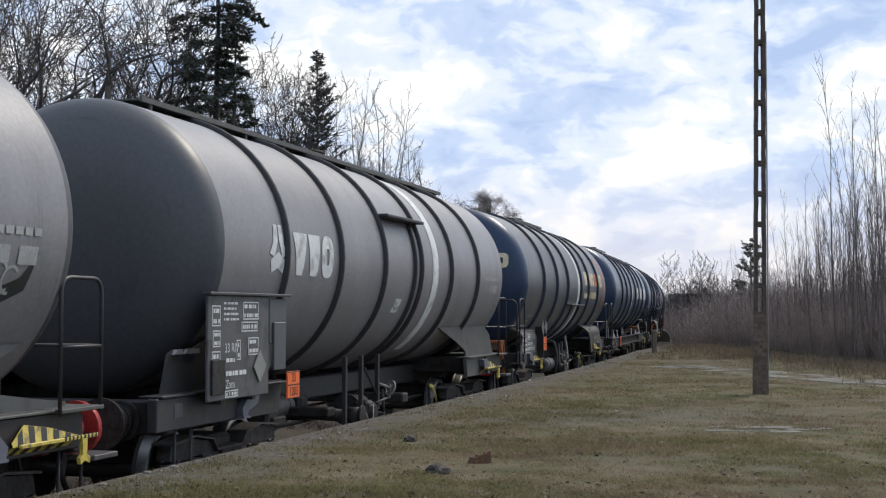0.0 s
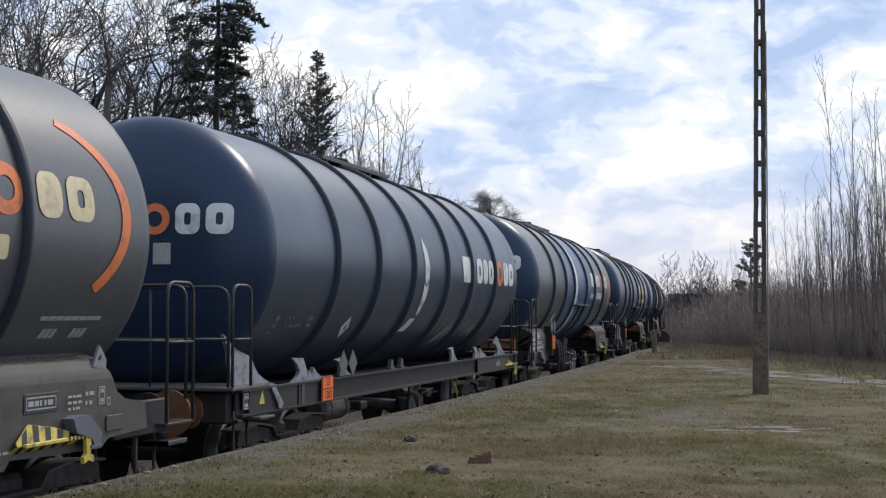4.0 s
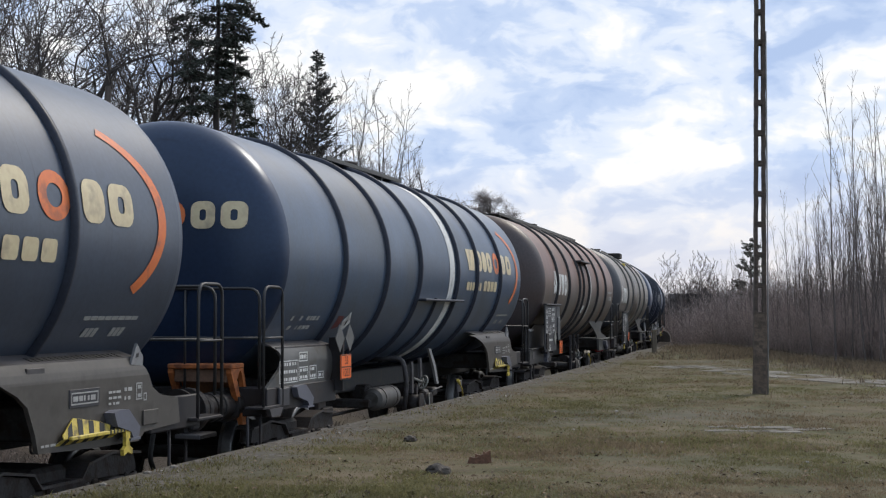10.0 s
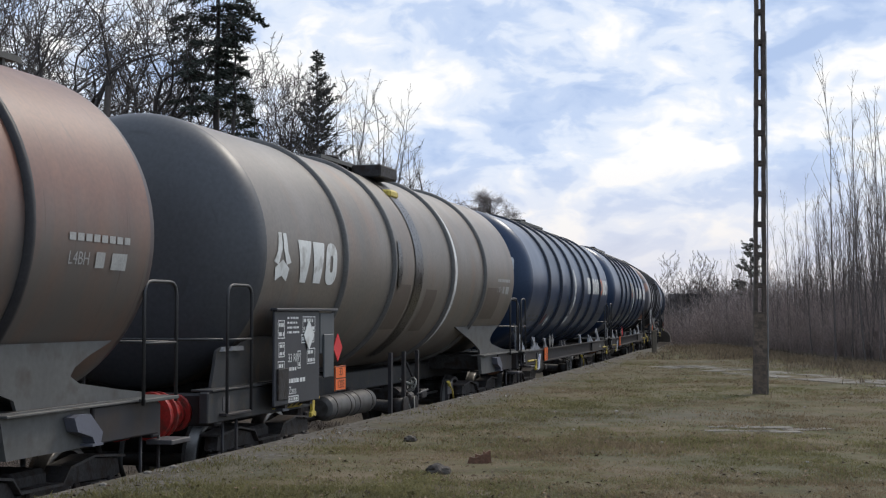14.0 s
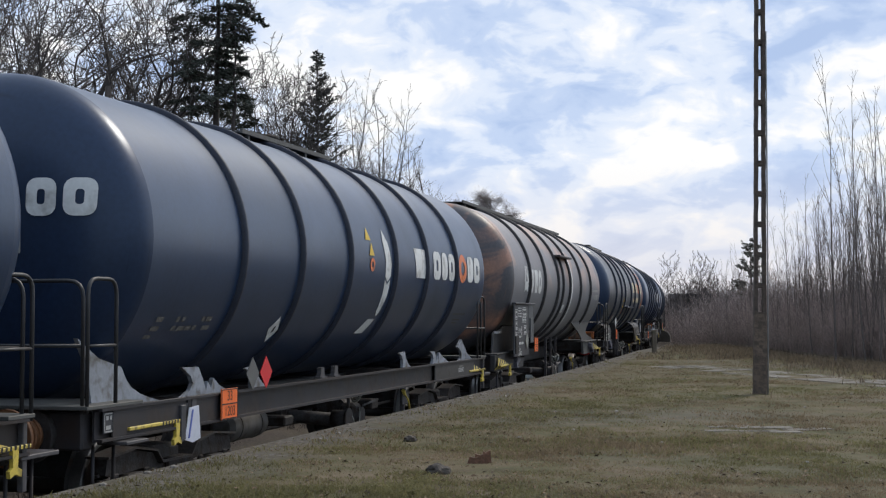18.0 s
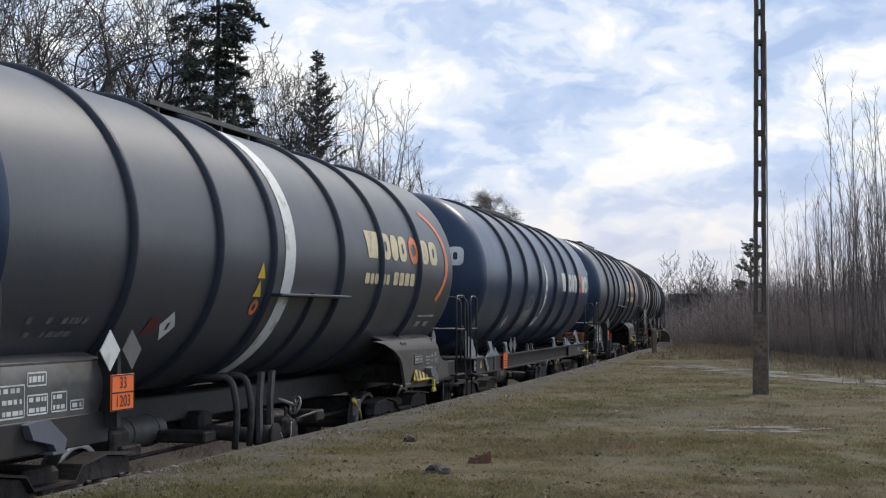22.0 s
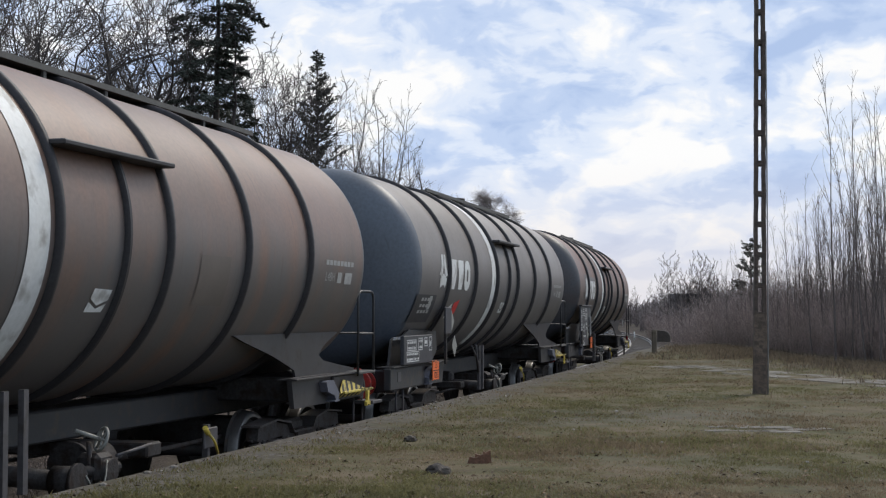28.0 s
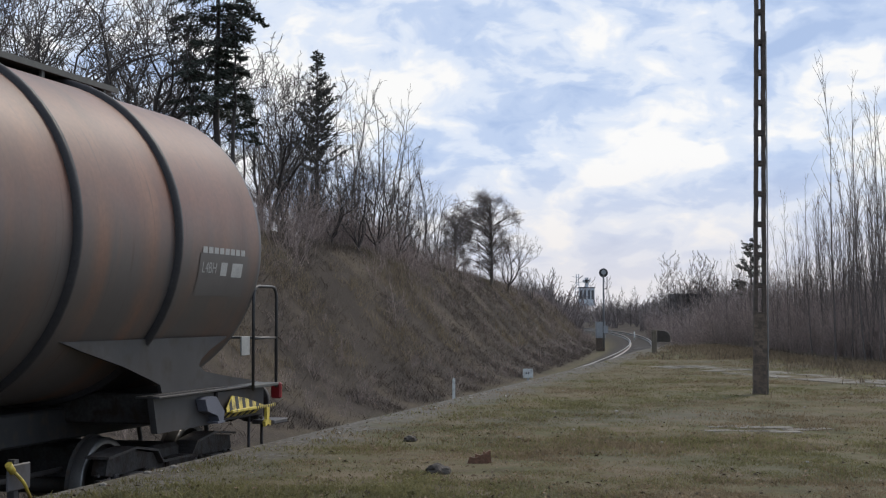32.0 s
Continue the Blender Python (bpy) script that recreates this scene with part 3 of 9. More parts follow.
def walkway(wagon, u0, u1):
    """Roof walkway: thin deck between two edge bars on short posts."""
    w = shared(f"deck{u0}{u1}", lambda: box(u0, u1, -0.36, 0.36, 4.250, 4.266), M["grating"], "roof_walkway", wagon, None, "grey steel walkway along the tank top")
    for y in (-0.38, 0.38):
        shared(f"bar{u0}{u1}{y}", lambda: box(u0, u1, y - 0.015, y + 0.015, 4.236, 4.292), M["grating"], "edge_bar", w)
    u = u0 + 0.25
    while u < u1:
        for y in (-0.36, 0.36):
            shared(f"post{y}", lambda: box(-0.025, 0.025, y - 0.015, y + 0.015, 4.08, 4.25), M["grating"], "post", w, Matrix.Translation((u, 0, 0)))
        shared("rib", lambda: box(-0.02, 0.02, -0.36, 0.36, 4.226, 4.249), M["grating"], "cross_bearer", w, Matrix.Translation((u, 0, 0)))
        u += (u1 - u0 - 0.5) / max(4, round((u1 - u0) / 1.3))
    # manhole between the deck plates
    shared("manhole", lambda: add_tube(add_tube(tube([(0, 0, 4.15), (0, 0, 4.36)], 0.28, 20), [(0, 0, 4.36), (0, 0, 4.40)], 0.32, 20), [(-0.3, 0, 4.4), (0.32, 0, 4.42)], 0.025, 6), M["bogie"], "manhole", wagon, Matrix.Translation(((u0 + u1) / 2, 0.1, 0)))
    return w


def yellow_handle_bm():
    bm = box(0.0, 1.16, -0.014, 0.014, -0.016, 0.016, 0.006)
    for poly in ([(0.90, -0.014), (0.98, -0.014), (0.972, -0.14), (0.908, -0.14)], [(0.86, -0.165), (0.908, -0.14), (0.972, -0.14), (1.03, -0.165), (1.02, -0.215), (0.94, -0.19), (0.87, -0.215)]):
        pr = prism(poly, "y", -0.016, 0.016)
        me = bpy.data.meshes.new("t")
        pr.to_mesh(me)
        pr.free()
        bm.from_mesh(me)
        bpy.data.meshes.remove(me)
    return bm


def grip_top(x):
    return float(np.interp(x, [-0.06, 0.16, 0.50, 0.90], [0.03, 0.150, 0.105, 0.016]))


def stripes_bm():
    bm = bmesh.new()
    for i in range(9):
        u = 0.62 + i * 0.060
        bm.faces.new([bm.verts.new(p) for p in ((u, -0.0155, -0.016), (u + 0.028, -0.0155, -0.016), (u + 0.034, -0.0155, 0.016), (u + 0.006, -0.0155, 0.016))])
        add_box(bm, u + 0.004, u + 0.032, -0.013, 0.013, 0.0165, 0.018)
    return bm


def end_gear(wagon, sgn, colour, hx=7.2):
    """Headstock, buffers, coupling and steps at one end."""
    hs = shared(f"headstock", lambda: box(-0.09, 0.09, -1.32, 1.32, 0.92, 1.24, 0.02), M["frame_grey"], "headstock", wagon, Matrix.Translation((sgn * hx, 0, 0)))
    turn = Matrix.Rotation(0 if sgn > 0 else math.pi, 4, "Z")
    for y in (-0.875, 0.875):
        shared("buffer", buffer_bm, colour, "buffer", wagon, Matrix.Translation((sgn * (hx + 0.09), y, 1.05)) @ turn @ Matrix.Diagonal(((7.71 - hx - 0.09) / 0.42, 1, 1, 1)), "round sprung steel buffer")

    def hook():
        bm = box(0.0, 0.28, -0.04, 0.04, 0.98, 1.10, 0.015)
        add_tube(bm, rounded([(0.2, -0.06, 1.0), (0.42, -0.05, 0.78), (0.42, 0.05, 0.78), (0.2, 0.06, 1.0)], 0.06), 0.022, 6)
        return bm
    shared("coupling", hook, M["bogie"], "screw_coupling", wagon, Matrix.Translation((sgn * 7.26, 0, 0)) @ turn)
    for y in (-1.28, 1.28):
        def step():
            return tube(rounded([(-0.18, 0, 0.95), (-0.18, 0, 0.5), (0.18, 0, 0.5), (0.18, 0, 0.95)], 0.05), 0.016, 6)
        shared("step", step, M["frame_grey"], "shunter_step", wagon, Matrix.Translation((sgn * 6.86, y, 0)))
    for y in (-0.42, 0.42):
        shared("hose", lambda: tube(rounded([(0, 0, 0.9), (0.2, 0, 0.86), (0.3, 0, 0.55), (0.2, 0, 0.42)], 0.15), 0.028, 8), M["black"], "brake_hose", wagon, Matrix.Translation((sgn * 7.28, y, 0)) @ turn)


SKIRT = [(2.9, 1.81), (3.23, 1.73), (4.0, 1.57), (4.45, 1.45), (4.7, 1.38), (4.75, 1.285), (6.9, 1.285), (6.9, 1.33), (6.4, 1.38), (5.70, 1.465), (5.55, 1.53), (5.62, 1.60), (5.85, 1.69), (6.2, 1.79), (6.25, 1.81)]
SKIRT_FULL = [(2.9, 1.81), (3.23, 1.73), (4.0, 1.57), (4.45, 1.45), (4.7, 1.38), (4.75, 1.285), (6.9, 1.285), (6.72, 1.45), (6.56, 1.66), (6.26, 1.76), (6.2, 1.81)]
SHROUD = [(2.95, 1.66), (3.30, 1.62), (3.68, 1.52), (3.94, 1.42), (4.08, 1.33), (4.19, 1.12), (4.24, 0.97), (5.10, 0.94), (5.90, 0.93), (6.02, 1.00), (6.74, 1.03), (6.69, 1.262), (6.32, 1.314), (6.17, 1.385), (6.06, 1.55), (5.97, 1.63), (5.82, 1.66)]
SKIRT_FRONT = [(4.5, 1.76), (4.45, 1.46), (4.75, 1.30), (7.18, 1.285), (7.12, 1.44), (7.04, 1.66), (6.9, 1.70), (6.5, 1.70), (6.1, 1.80)]


def skirt_poly(sgn, rear):
    return [(sgn * u, w) for u, w in (SKIRT_FRONT if sgn < 0 else rear)]


def letter_blocks(wagon, specs, material, name="painted_mark"):
    for poly in specs:
        part(name, on_tank(poly if isinstance(poly[0][0], tuple) else [poly]), material, wagon)


def round_rect(u0, u1, w0, w1, r, n=4):
    pts = []
    for cu, cw, a in ((u1 - r, w0 + r, -90), (u1 - r, w1 - r, 0), (u0 + r, w1 - r, 90), (u0 + r, w0 + r, 180)):
        for i in range(n + 1):
            t = radians(a + 90 * i / n)
            pts.append((cu + r * math.cos(t), cw + r * math.sin(t)))
    return pts


def round_block(u0, u1, w0, w1, r=0.07, slot=True):
    """A plain rounded block, or one with a slot through it."""
    r = min(r, (u1 - u0) * 0.45)
    outer = round_rect(u0, u1, w0, w1, r)
    if not slot:
        return [outer]
    a, b = (u1 - u0) * 0.37, (w1 - w0) * 0.30
    inner = round_rect(u0 + a, u1 - a, w0 + b, w1 - b, min(0.04, (u1 - u0) * 0.1))
    k = len(outer)
    return [[outer[i], outer[(i + 1) % k], inner[(i + 1) % k], inner[i]] for i in range(k)]


def emblem(u, w, s=1.0):
    """Three plain white lobes set in a triangle."""
    def sc(pts):
        return [(u + a * s * 1.18, w + b * s * 0.84) for a, b in pts]
    return [sc([(-0.22, -0.02), (-0.10, -0.06), (-0.015, 0.16), (-0.015, 0.36), (-0.10, 0.36), (-0.13, 0.12)]),
            sc([(0.10, -0.06), (0.22, -0.02), (0.13, 0.12), (0.10, 0.36), (0.015, 0.36), (0.015, 0.16)]),
            sc([(-0.18, -0.10), (-0.14, -0.27), (0.0, -0.20), (0.14, -0.27), (0.18, -0.10), (0.0, 0.01)])]


def base_wagon(label, shell, dome, ring_us, ring_mat, frame_mat, walk_u, back_dome=None, pivot=5.05):
    wg = tagged(empty("tank_wagon"), label, "tank wagon", "wagons of the goods train")
    tank = part("tank", smooth(lathe_x([(-6.4, TANK_R), (-3.2, TANK_R), (0, TANK_R), (3.2, TANK_R), (6.4, TANK_R)], 72, cz=TANK_Z), 40), shell, wg)
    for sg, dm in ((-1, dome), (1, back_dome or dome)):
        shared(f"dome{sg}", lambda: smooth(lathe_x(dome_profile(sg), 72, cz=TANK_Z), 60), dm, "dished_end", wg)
    for u in ring_us:
        shared("ring", ring_bm, ring_mat, "stiffening_ring", wg, Matrix.Translation((u, 0, 0)))
    walkway(wg, *walk_u)
    # Darkest frame colour here: deep shade under the tank is put into it.
    shared("centre_sill", lambda: box(-7.1, 7.1, -0.3, 0.3, 0.86, 1.16, 0.02), M["frame_deep"], "centre_sill", wg)
    for x in (-pivot, pivot):
        make_bogie(wg, x)
    return wg, tank


def under_gear(wg, kind="a", drums=(), dx=0.0):
    """Brake rigging, air tanks, valves and the outlet pipes below the middle of the tank."""
    at = Matrix.Translation((dx, 0, 0))
    for u, y in (drums or ((-2.6, -0.3),)):
        shared("air_tank", lambda: smooth(lathe_x([(0, 0), (0.0, 0.10), (0.05, 0.152), (0.12, 0.165), (0.20, 0.165), (0.20, 0.173), (0.24, 0.173), (0.24, 0.165), (0.76, 0.165), (0.76, 0.173), (0.80, 0.173), (0.80, 0.165), (0.90, 0.165), (0.97, 0.152), (1.02, 0.10), (1.02, 0)], 24), 30), M["air_tank"], "air_tank", wg, Matrix.Translation((u, y, 0.82)), "round grey air reservoir")
    shared("brake_cylinder", lambda: add_tube(add_tube(tube([(0.25, -0.85, 0.72), (0.75, -0.85, 0.72)], 0.19, 20), [(0.22, -0.85, 0.72), (0.27, -0.85, 0.72)], 0.215, 20), [(0.75, -0.85, 0.72), (1.8, -0.9, 0.72)], 0.03, 8), M["bogie"], "brake_cylinder", wg, at)
    shared("handwheel", handwheel_bm, M["sign_grey"], "handwheel", wg, Matrix.Translation((0.03, -1.26, 0.98)) @ Matrix.Rotation(radians(52), 4, "Z") @ Matrix.Rotation(radians(20), 4, "X"), "small grey brake handwheel")
    shared("wheel_post", lambda: add_tube(tube([(0.03, -1.16, 0.62), (0.03, -1.14, 0.96)], 0.022, 6), [(0.03, -1.18, 0.62), (0.03, -0.8, 0.62)], 0.03, 6), M["bogie_light"], "handwheel_spindle", wg)

    def outlet():
        bm = tube(rounded([(-0.45, 0, 1.3), (-0.45, 0, 0.75), (-0.45, -1.15, 0.68)], 0.25), 0.085, 12)
        add_tube(bm, [(-0.45, -1.1, 0.68), (-0.45, -1.3, 0.68)], 0.13, 14)
        add_tube(bm, [(-0.45, -1.29, 0.68), (-0.45, -1.32, 0.68)], 0.155, 14)
        add_box(bm, -0.6, -0.3, -0.5, -0.2, 0.62, 0.95, 0.05)
        return bm
    shared("outlet", outlet, M["bogie"], "outlet_valve", wg, at)
    shared("outlet_chain", lambda: tube(rounded([(-0.34, -1.32, 0.72), (-0.20, -1.33, 0.56), (-0.02, -1.32, 0.60), (0.10, -1.28, 0.80)], 0.1), 0.009, 5), M["sign_grey"], "cap_chain", wg, at)
    if kind in ("a", "c"):
        for u, z in ((-0.92, 0.60), (-0.24, 0.75), (0.49, 0.72)):
            shared(f"strut{u}", lambda: box(u - 0.035, u + 0.035, -1.24, -1.19, z, 1.48), M["frame_grey"], "strut", wg, at)
        shared("diagonal", lambda: tube([(-0.12, -1.22, 1.32), (0.45, -1.22, 0.92)], 0.018, 6), M["frame_grey"], "diagonal_rod", wg, at)
    elif kind == "b":
        for u, z in ((-1.40, 0.66), (-1.12, 0.66)):
            shared(f"strut{u}", lambda: box(u - 0.035, u + 0.035, -1.24, -1.19, z, 1.46), M["frame_light"], "strut", wg)
        for u in (-2.34, -2.0):
            shared(f"diagonal{u}", lambda: tube([(u, -1.30, 1.48), (-1.47, -1.22, 1.16 if u < -2.2 else 0.98)], 0.018, 6), M["frame_light"], "diagonal_rod", wg)
    elif kind == "t":
        for u in (-0.6, -0.28):
            shared(f"strut{u}", lambda: prism([(u, 1.40), (u + 0.10, 1.40), (u + 0.03, 1.10), (u + 0.06, 0.62), (u - 0.02, 0.62), (u - 0.05, 1.10)], "y", -1.20, -1.15), M["frame_light"], "strut", wg, at)

    def valve():
        bm = box(0.02, 0.30, -1.24, -1.02, 0.60, 0.86, 0.04)
        add_tube(bm, [(-0.2, -1.16, 0.72), (0.5, -1.16, 0.70)], 0.05, 10)
        add_tube(bm, [(0.16, -1.3, 0.7), (0.16, -1.0, 0.7)], 0.11, 12)
        return bm
    shared("valve", valve, M["bogie"], "drain_valve", wg, at)
    shared("lever", lambda: tube([(0.3, -1.26, 0.82), (0.95, -1.26, 0.86)], 0.016, 6), M["frame_light"], "valve_lever", wg, at)
    shared("brake_changeover", lambda: add_box(box(2.1, 2.16, -1.3, -1.24, 0.55, 0.95), 1.98, 2.3, -1.32, -1.30, 0.72, 0.92, 0.01), M["frame_light"], "changeover_plate", wg)
    shared("changeover_lever", lambda: add_tube(tube(rounded([(2.0, -1.33, 0.9), (2.14, -1.36, 0.78), (2.3, -1.33, 0.62)], 0.05), 0.014, 6), [(1.97, -1.33, 0.93), (2.03, -1.33, 0.87)], 0.03, 6), M["yellow"], "changeover_handle", wg, None, "yellow brake changeover handle")
    shared("distributor", lambda: add_box(box(-3.5, -3.15, -0.8, -0.5, 0.62, 0.95, 0.03), -3.4, -3.0, -0.85, -0.6, 0.68, 0.8, 0.02), M["bogie"], "distributor_valve", wg)
    shared("brake_rod", lambda: add_tube(tube([(-4.0, -0.6, 0.62), (4.0, -0.6, 0.66)], 0.025, 6), [(-3.6, 0.5, 0.6), (3.6, 0.5, 0.62)], 0.025, 6), M["bogie"], "brake_rod", wg)
    shared("rigging", lambda: box(1.2, 1.5, -1.1, 1.1, 0.7, 0.84, 0.02), M["bogie"], "brake_beam", wg)
    shared("rigging2", lambda: box(-1.9, -1.6, -1.0, 1.0, 0.7, 0.82, 0.02), M["bogie"], "brake_beam", wg)


def shoulder(bm, y):
    """Rounds the top of a side panel in towards the tank."""
    for z in (1.50, 1.58, 1.66, 1.74):
        bmesh.ops.bisect_plane(bm, geom=bm.verts[:] + bm.edges[:] + bm.faces[:], plane_co=(0, 0, z), plane_no=(0, 0, 1))
    for v in bm.verts:
        v.co.y -= math.copysign(0.17 * (max(0.0, v.co.z - 1.5) / 0.3) ** 1.6, y)
    return bm


def shrouds(wg):
    """Closed grey side panels under the rear of the tank, with seam and brackets."""
    for y in (-1.34, 1.34):
        shared(f"shroud{y}", lambda: shoulder(prism(SHROUD, "y", y - 0.02, y + 0.02), y), M["shroud_dark"], "side_panel", wg, None, "closed grey steel side panel under the tank end")
        q = 1 if y < 0 else -1
        strip = shared(f"top_strip{y}", lambda: prism([(-q * 1.30, 1.645), (-q * 1.30, 1.660), (-q * 1.08, 1.735), (-q * 1.08, 1.715)], "x", 3.4, 5.95), M["frame_light"], "top_strip", wg, None, "grey strip with a row of holes along the panel top")
        for k in range(17):
            shared(f"strip_hole{y}", lambda: prism([(-q * 1.275, 1.671), (-q * 1.275, 1.675), (-q * 1.20, 1.701), (-q * 1.20, 1.697)], "x", -0.028, 0.028), M["black"], "hole", strip, Matrix.Translation((4.30 + 0.088 * k, 0, 0)))
        shared("corner_plate", lambda: prism([(5.79, 1.60), (6.01, 1.58), (6.02, 1.66), (5.90, 1.78), (5.85, 1.70)], "y", -0.012, 0.012), M["frame_pale"], "corner_plate", wg, Matrix.Translation((0, y * 0.99, 0)))
        shared("corner_hole", lambda: prism([(5.87, 1.655), (5.92, 1.66), (5.93, 1.70), (5.89, 1.69)], "y", -0.016, 0.016), M["black"], "hole", wg, Matrix.Translation((0, y * 0.99, 0)))
        shared("left_tab", lambda: box(4.10, 4.36, -0.012, 0.012, 1.565, 1.625, 0.004), M["frame_light"], "bolted_tab", wg, Matrix.Translation((0, y * 0.99, 0)))
        shared("drain_plate", lambda: box(5.97, 6.26, -0.006, 0.006, 1.06, 1.19, 0.004), M["shroud_dark"], "cover_plate", wg, Matrix.Translation((0, y * 1.021, 0)))
        if y < 0:
            pn = shared("shroud_panel", lambda: box(4.69, 5.18, -1.368, -1.361, 1.285, 1.435, 0.003), M["panel_dark"], "lettering_plate", wg, None, "dark plate with white framed lettering bars")
            shared("shroud_panel_text", lambda: joined([table_bm(a, b, c, d, 1, -1.372, 88 + k, True) for k, (a, b, c, d) in enumerate(((4.71, 5.15, 1.31, 1.41),))]), M["dull_white"], "fine_print", pn)
            shared("shroud_text", lambda: joined([table_bm(a, b, c, d, r, -1.366, 90 + k, f) for k, (a, b, c, d, r, f) in enumerate(((5.34, 5.58, 1.26, 1.405, 3, False), (5.62, 5.78, 1.28, 1.43, 2, False), (5.84, 5.95, 1.29, 1.44, 2, True), (5.98, 6.04, 1.275, 1.345, 1, True), (4.27, 4.60, 1.00, 1.045, 1, False)))]), M["dull_white"], "fine_print", wg)
        for sg in (-1, 1):
            shared("jack", jack_bm, M["bracket_blue"], "jacking_bracket", wg, Matrix.Translation((5.42 if sg > 0 else -5.86, y * 1.055, 0)) @ Matrix.Diagonal((1.0 if sg > 0 else 1.2, 1, 1, 1)))
            shared(f"sole{sg}{y}t", lambda: box(6.2 if sg > 0 else -6.52, 7.25 if sg > 0 else -6.2, y * 0.97 - 0.03, y * 0.97 + 0.03, 0.96, 1.27, 0.012), M["frame_grey"], "sole_bar", wg)
    for sg in (-1, 1):
        shared(f"saddle{sg}", lambda: box(min(sg * 4.6, sg * 6.0), max(sg * 4.6, sg * 6.0), -1.26, 1.26, 1.02, 1.30, 0.02), M["bogie"], "bolster_beam", wg)
        shared("tread", lambda: box(-0.2, 0.2, -0.13, 0.13, 0.855, 0.90, 0.008), M["frame_light"], "step_tread", wg, Matrix.Translation((7.1, -1.36, 0)))


def jack_bm():
    bm = prism([(-0.16, 1.215), (-0.06, 1.235), (0.10, 1.23), (0.31, 1.07), (0.28, 0.985), (0.18, 0.985), (0.14, 1.04), (-0.10, 1.10)], "y", -0.05, 0.05)
    return smooth(add_box(bm, 0.12, 0.30, -0.06, 0.06, 0.965, 0.985), 20)


def skirts(wg, material, front, rear=SKIRT):
    """Saddle plates, box beams, jacking brackets and end sole bars at both ends."""
    for sg, mt in ((-1, front), (1, material)):
        for y in (-1.2, 1.2):
            shared(f"skirt{sg}{y}{len(rear)}", lambda: prism(skirt_poly(sg, rear), "y", y - 0.015, y + 0.015), mt, "saddle_plate", wg, None, "pressed steel saddle plate under the tank end")
            shared("skirt_box", lambda: prism([(-0.85, 1.30), (0.85, 1.30), (0.72, 0.95), (-0.75, 0.95)], "y", -0.03, 0.03), mt, "saddle_box", wg, Matrix.Translation((sg * 5.2, y * 1.07, 0)))
            shared("jack", jack_bm, M["bracket_blue"], "jacking_bracket", wg, Matrix.Translation((sg * 5.42, y * 1.14, 0)) @ Matrix.Rotation(0 if sg > 0 else math.pi, 4, "Z"))
        for y in (-1.26, 1.26):
            e = 7.50 if sg < 0 else 6.9
            shared(f"flange{sg}{y}{e}", lambda: box(min(sg * 4.35, sg * e), max(sg * 4.35, sg * e), y - 0.12, y + 0.12, 1.272, 1.292, 0.004), mt, "flange", wg)
        shared(f"saddle{sg}", lambda: box(min(sg * 4.6, sg * 6.0), max(sg * 4.6, sg * 6.0), -1.26, 1.26, 1.02, 1.30, 0.02), M["bogie"], "bolster_beam", wg)
        for y in (-1.3, 1.3):
            e = 7.55 if sg < 0 else 6.9
            shared(f"sole{sg}{y}{e}", lambda: box(min(sg * 5.7, sg * e), max(sg * 5.7, sg * e), y - 0.05, y + 0.05, 0.96, 1.27, 0.012), M["frame_deep"] if sg < 0 else M["frame_grey"], "sole_bar", wg)
            if sg < 0:
                shared("sole_tag", lambda: box(-7.20, -7.02, -0.056, 0.056, 1.07, 1.21, 0.003), M["frame_light"], "tag_plate", wg, Matrix.Translation((0, y, 0)))
                for a, b in ((-6.98, -6.80), (-6.74, -6.42)):
                    shared(f"packing{a}", lambda: prism([(a, 1.655), (b, 1.655), (b, 1.70), (a + 0.06, 1.70)], "y", -0.02, 0.02), M["frame_pale"], "packing_strip", wg, Matrix.Translation((0, y * 0.945, 0)))
            if sg > 0:
                shared("tread", lambda: box(-0.2, 0.2, -0.13, 0.13, 0.855, 0.90, 0.008), M["frame_light"], "step_tread", wg, Matrix.Translation((sg * 7.1, y * 1.04, 0)))


def hoops(wg, ends, ys=(-1.42, 1.42), rail=True, landing=True):
    """Side hoops, the full-width end rail and the grated landing at a wagon end."""
    for u0, u1 in ends:
        for y in ys:
            shared(f"hoop{u0}{u1}", lambda: hoop_bm(u0, u1, 1.24 if landing else 1.04, 2.33), M["rail_pipe"], "handrail", wg, Matrix.Translation((0, y, 0)), "bent dark steel handrail hoop")
            shared(f"hoop_mid{u0}{u1}", lambda: tube([(u0, 0, 1.78), (u1, 0, 1.78)], 0.013, 6), M["rail_pipe"], "mid_rail", wg, Matrix.Translation((0, y, 0)))
        um = u0 if abs(u0) > abs(u1) else u1
        um -= math.copysign(0.03, um)
        if rail:
            shared(f"end_rail{um}", lambda: tube(rounded([(um, 1.36, 1.24), (um, 1.36, 2.31), (um, -1.36, 2.31), (um, -1.36, 1.24)], 0.14), 0.017, 8), M["rail_pipe"], "end_rail", wg)
        shared(f"cross{um}", lambda: tube([(um, -1.36, 1.78), (um, 1.36, 1.78)], 0.015, 6), M["rail_pipe"], "cross_rail", wg)
        for y in (-0.5, 0.5):
            shared(f"end_post{um}{rail}", lambda: tube([(um, 0, 1.24), (um, 0, 2.31 if rail else 1.79)], 0.014, 6), M["rail_pipe"], "rail_post", wg, Matrix.Translation((0, y, 0)))
        sg = 1 if um > 0 else -1
        if not landing:
            shared(f"hoop_foot{u0}", lambda: box(u0 - 0.03, u1 + 0.03, -1.43, -1.22, 1.02, 1.05, 0.006), M["frame_grey"], "foot_plate", wg)
            continue
        shared(f"landing{sg}{um}", lambda: box(min(sg * 6.45, um + sg * 0.06), max(sg * 6.45, um + sg * 0.06), -1.44, 1.44, 1.262, 1.295, 0.005), M["grating"], "end_platform", wg)


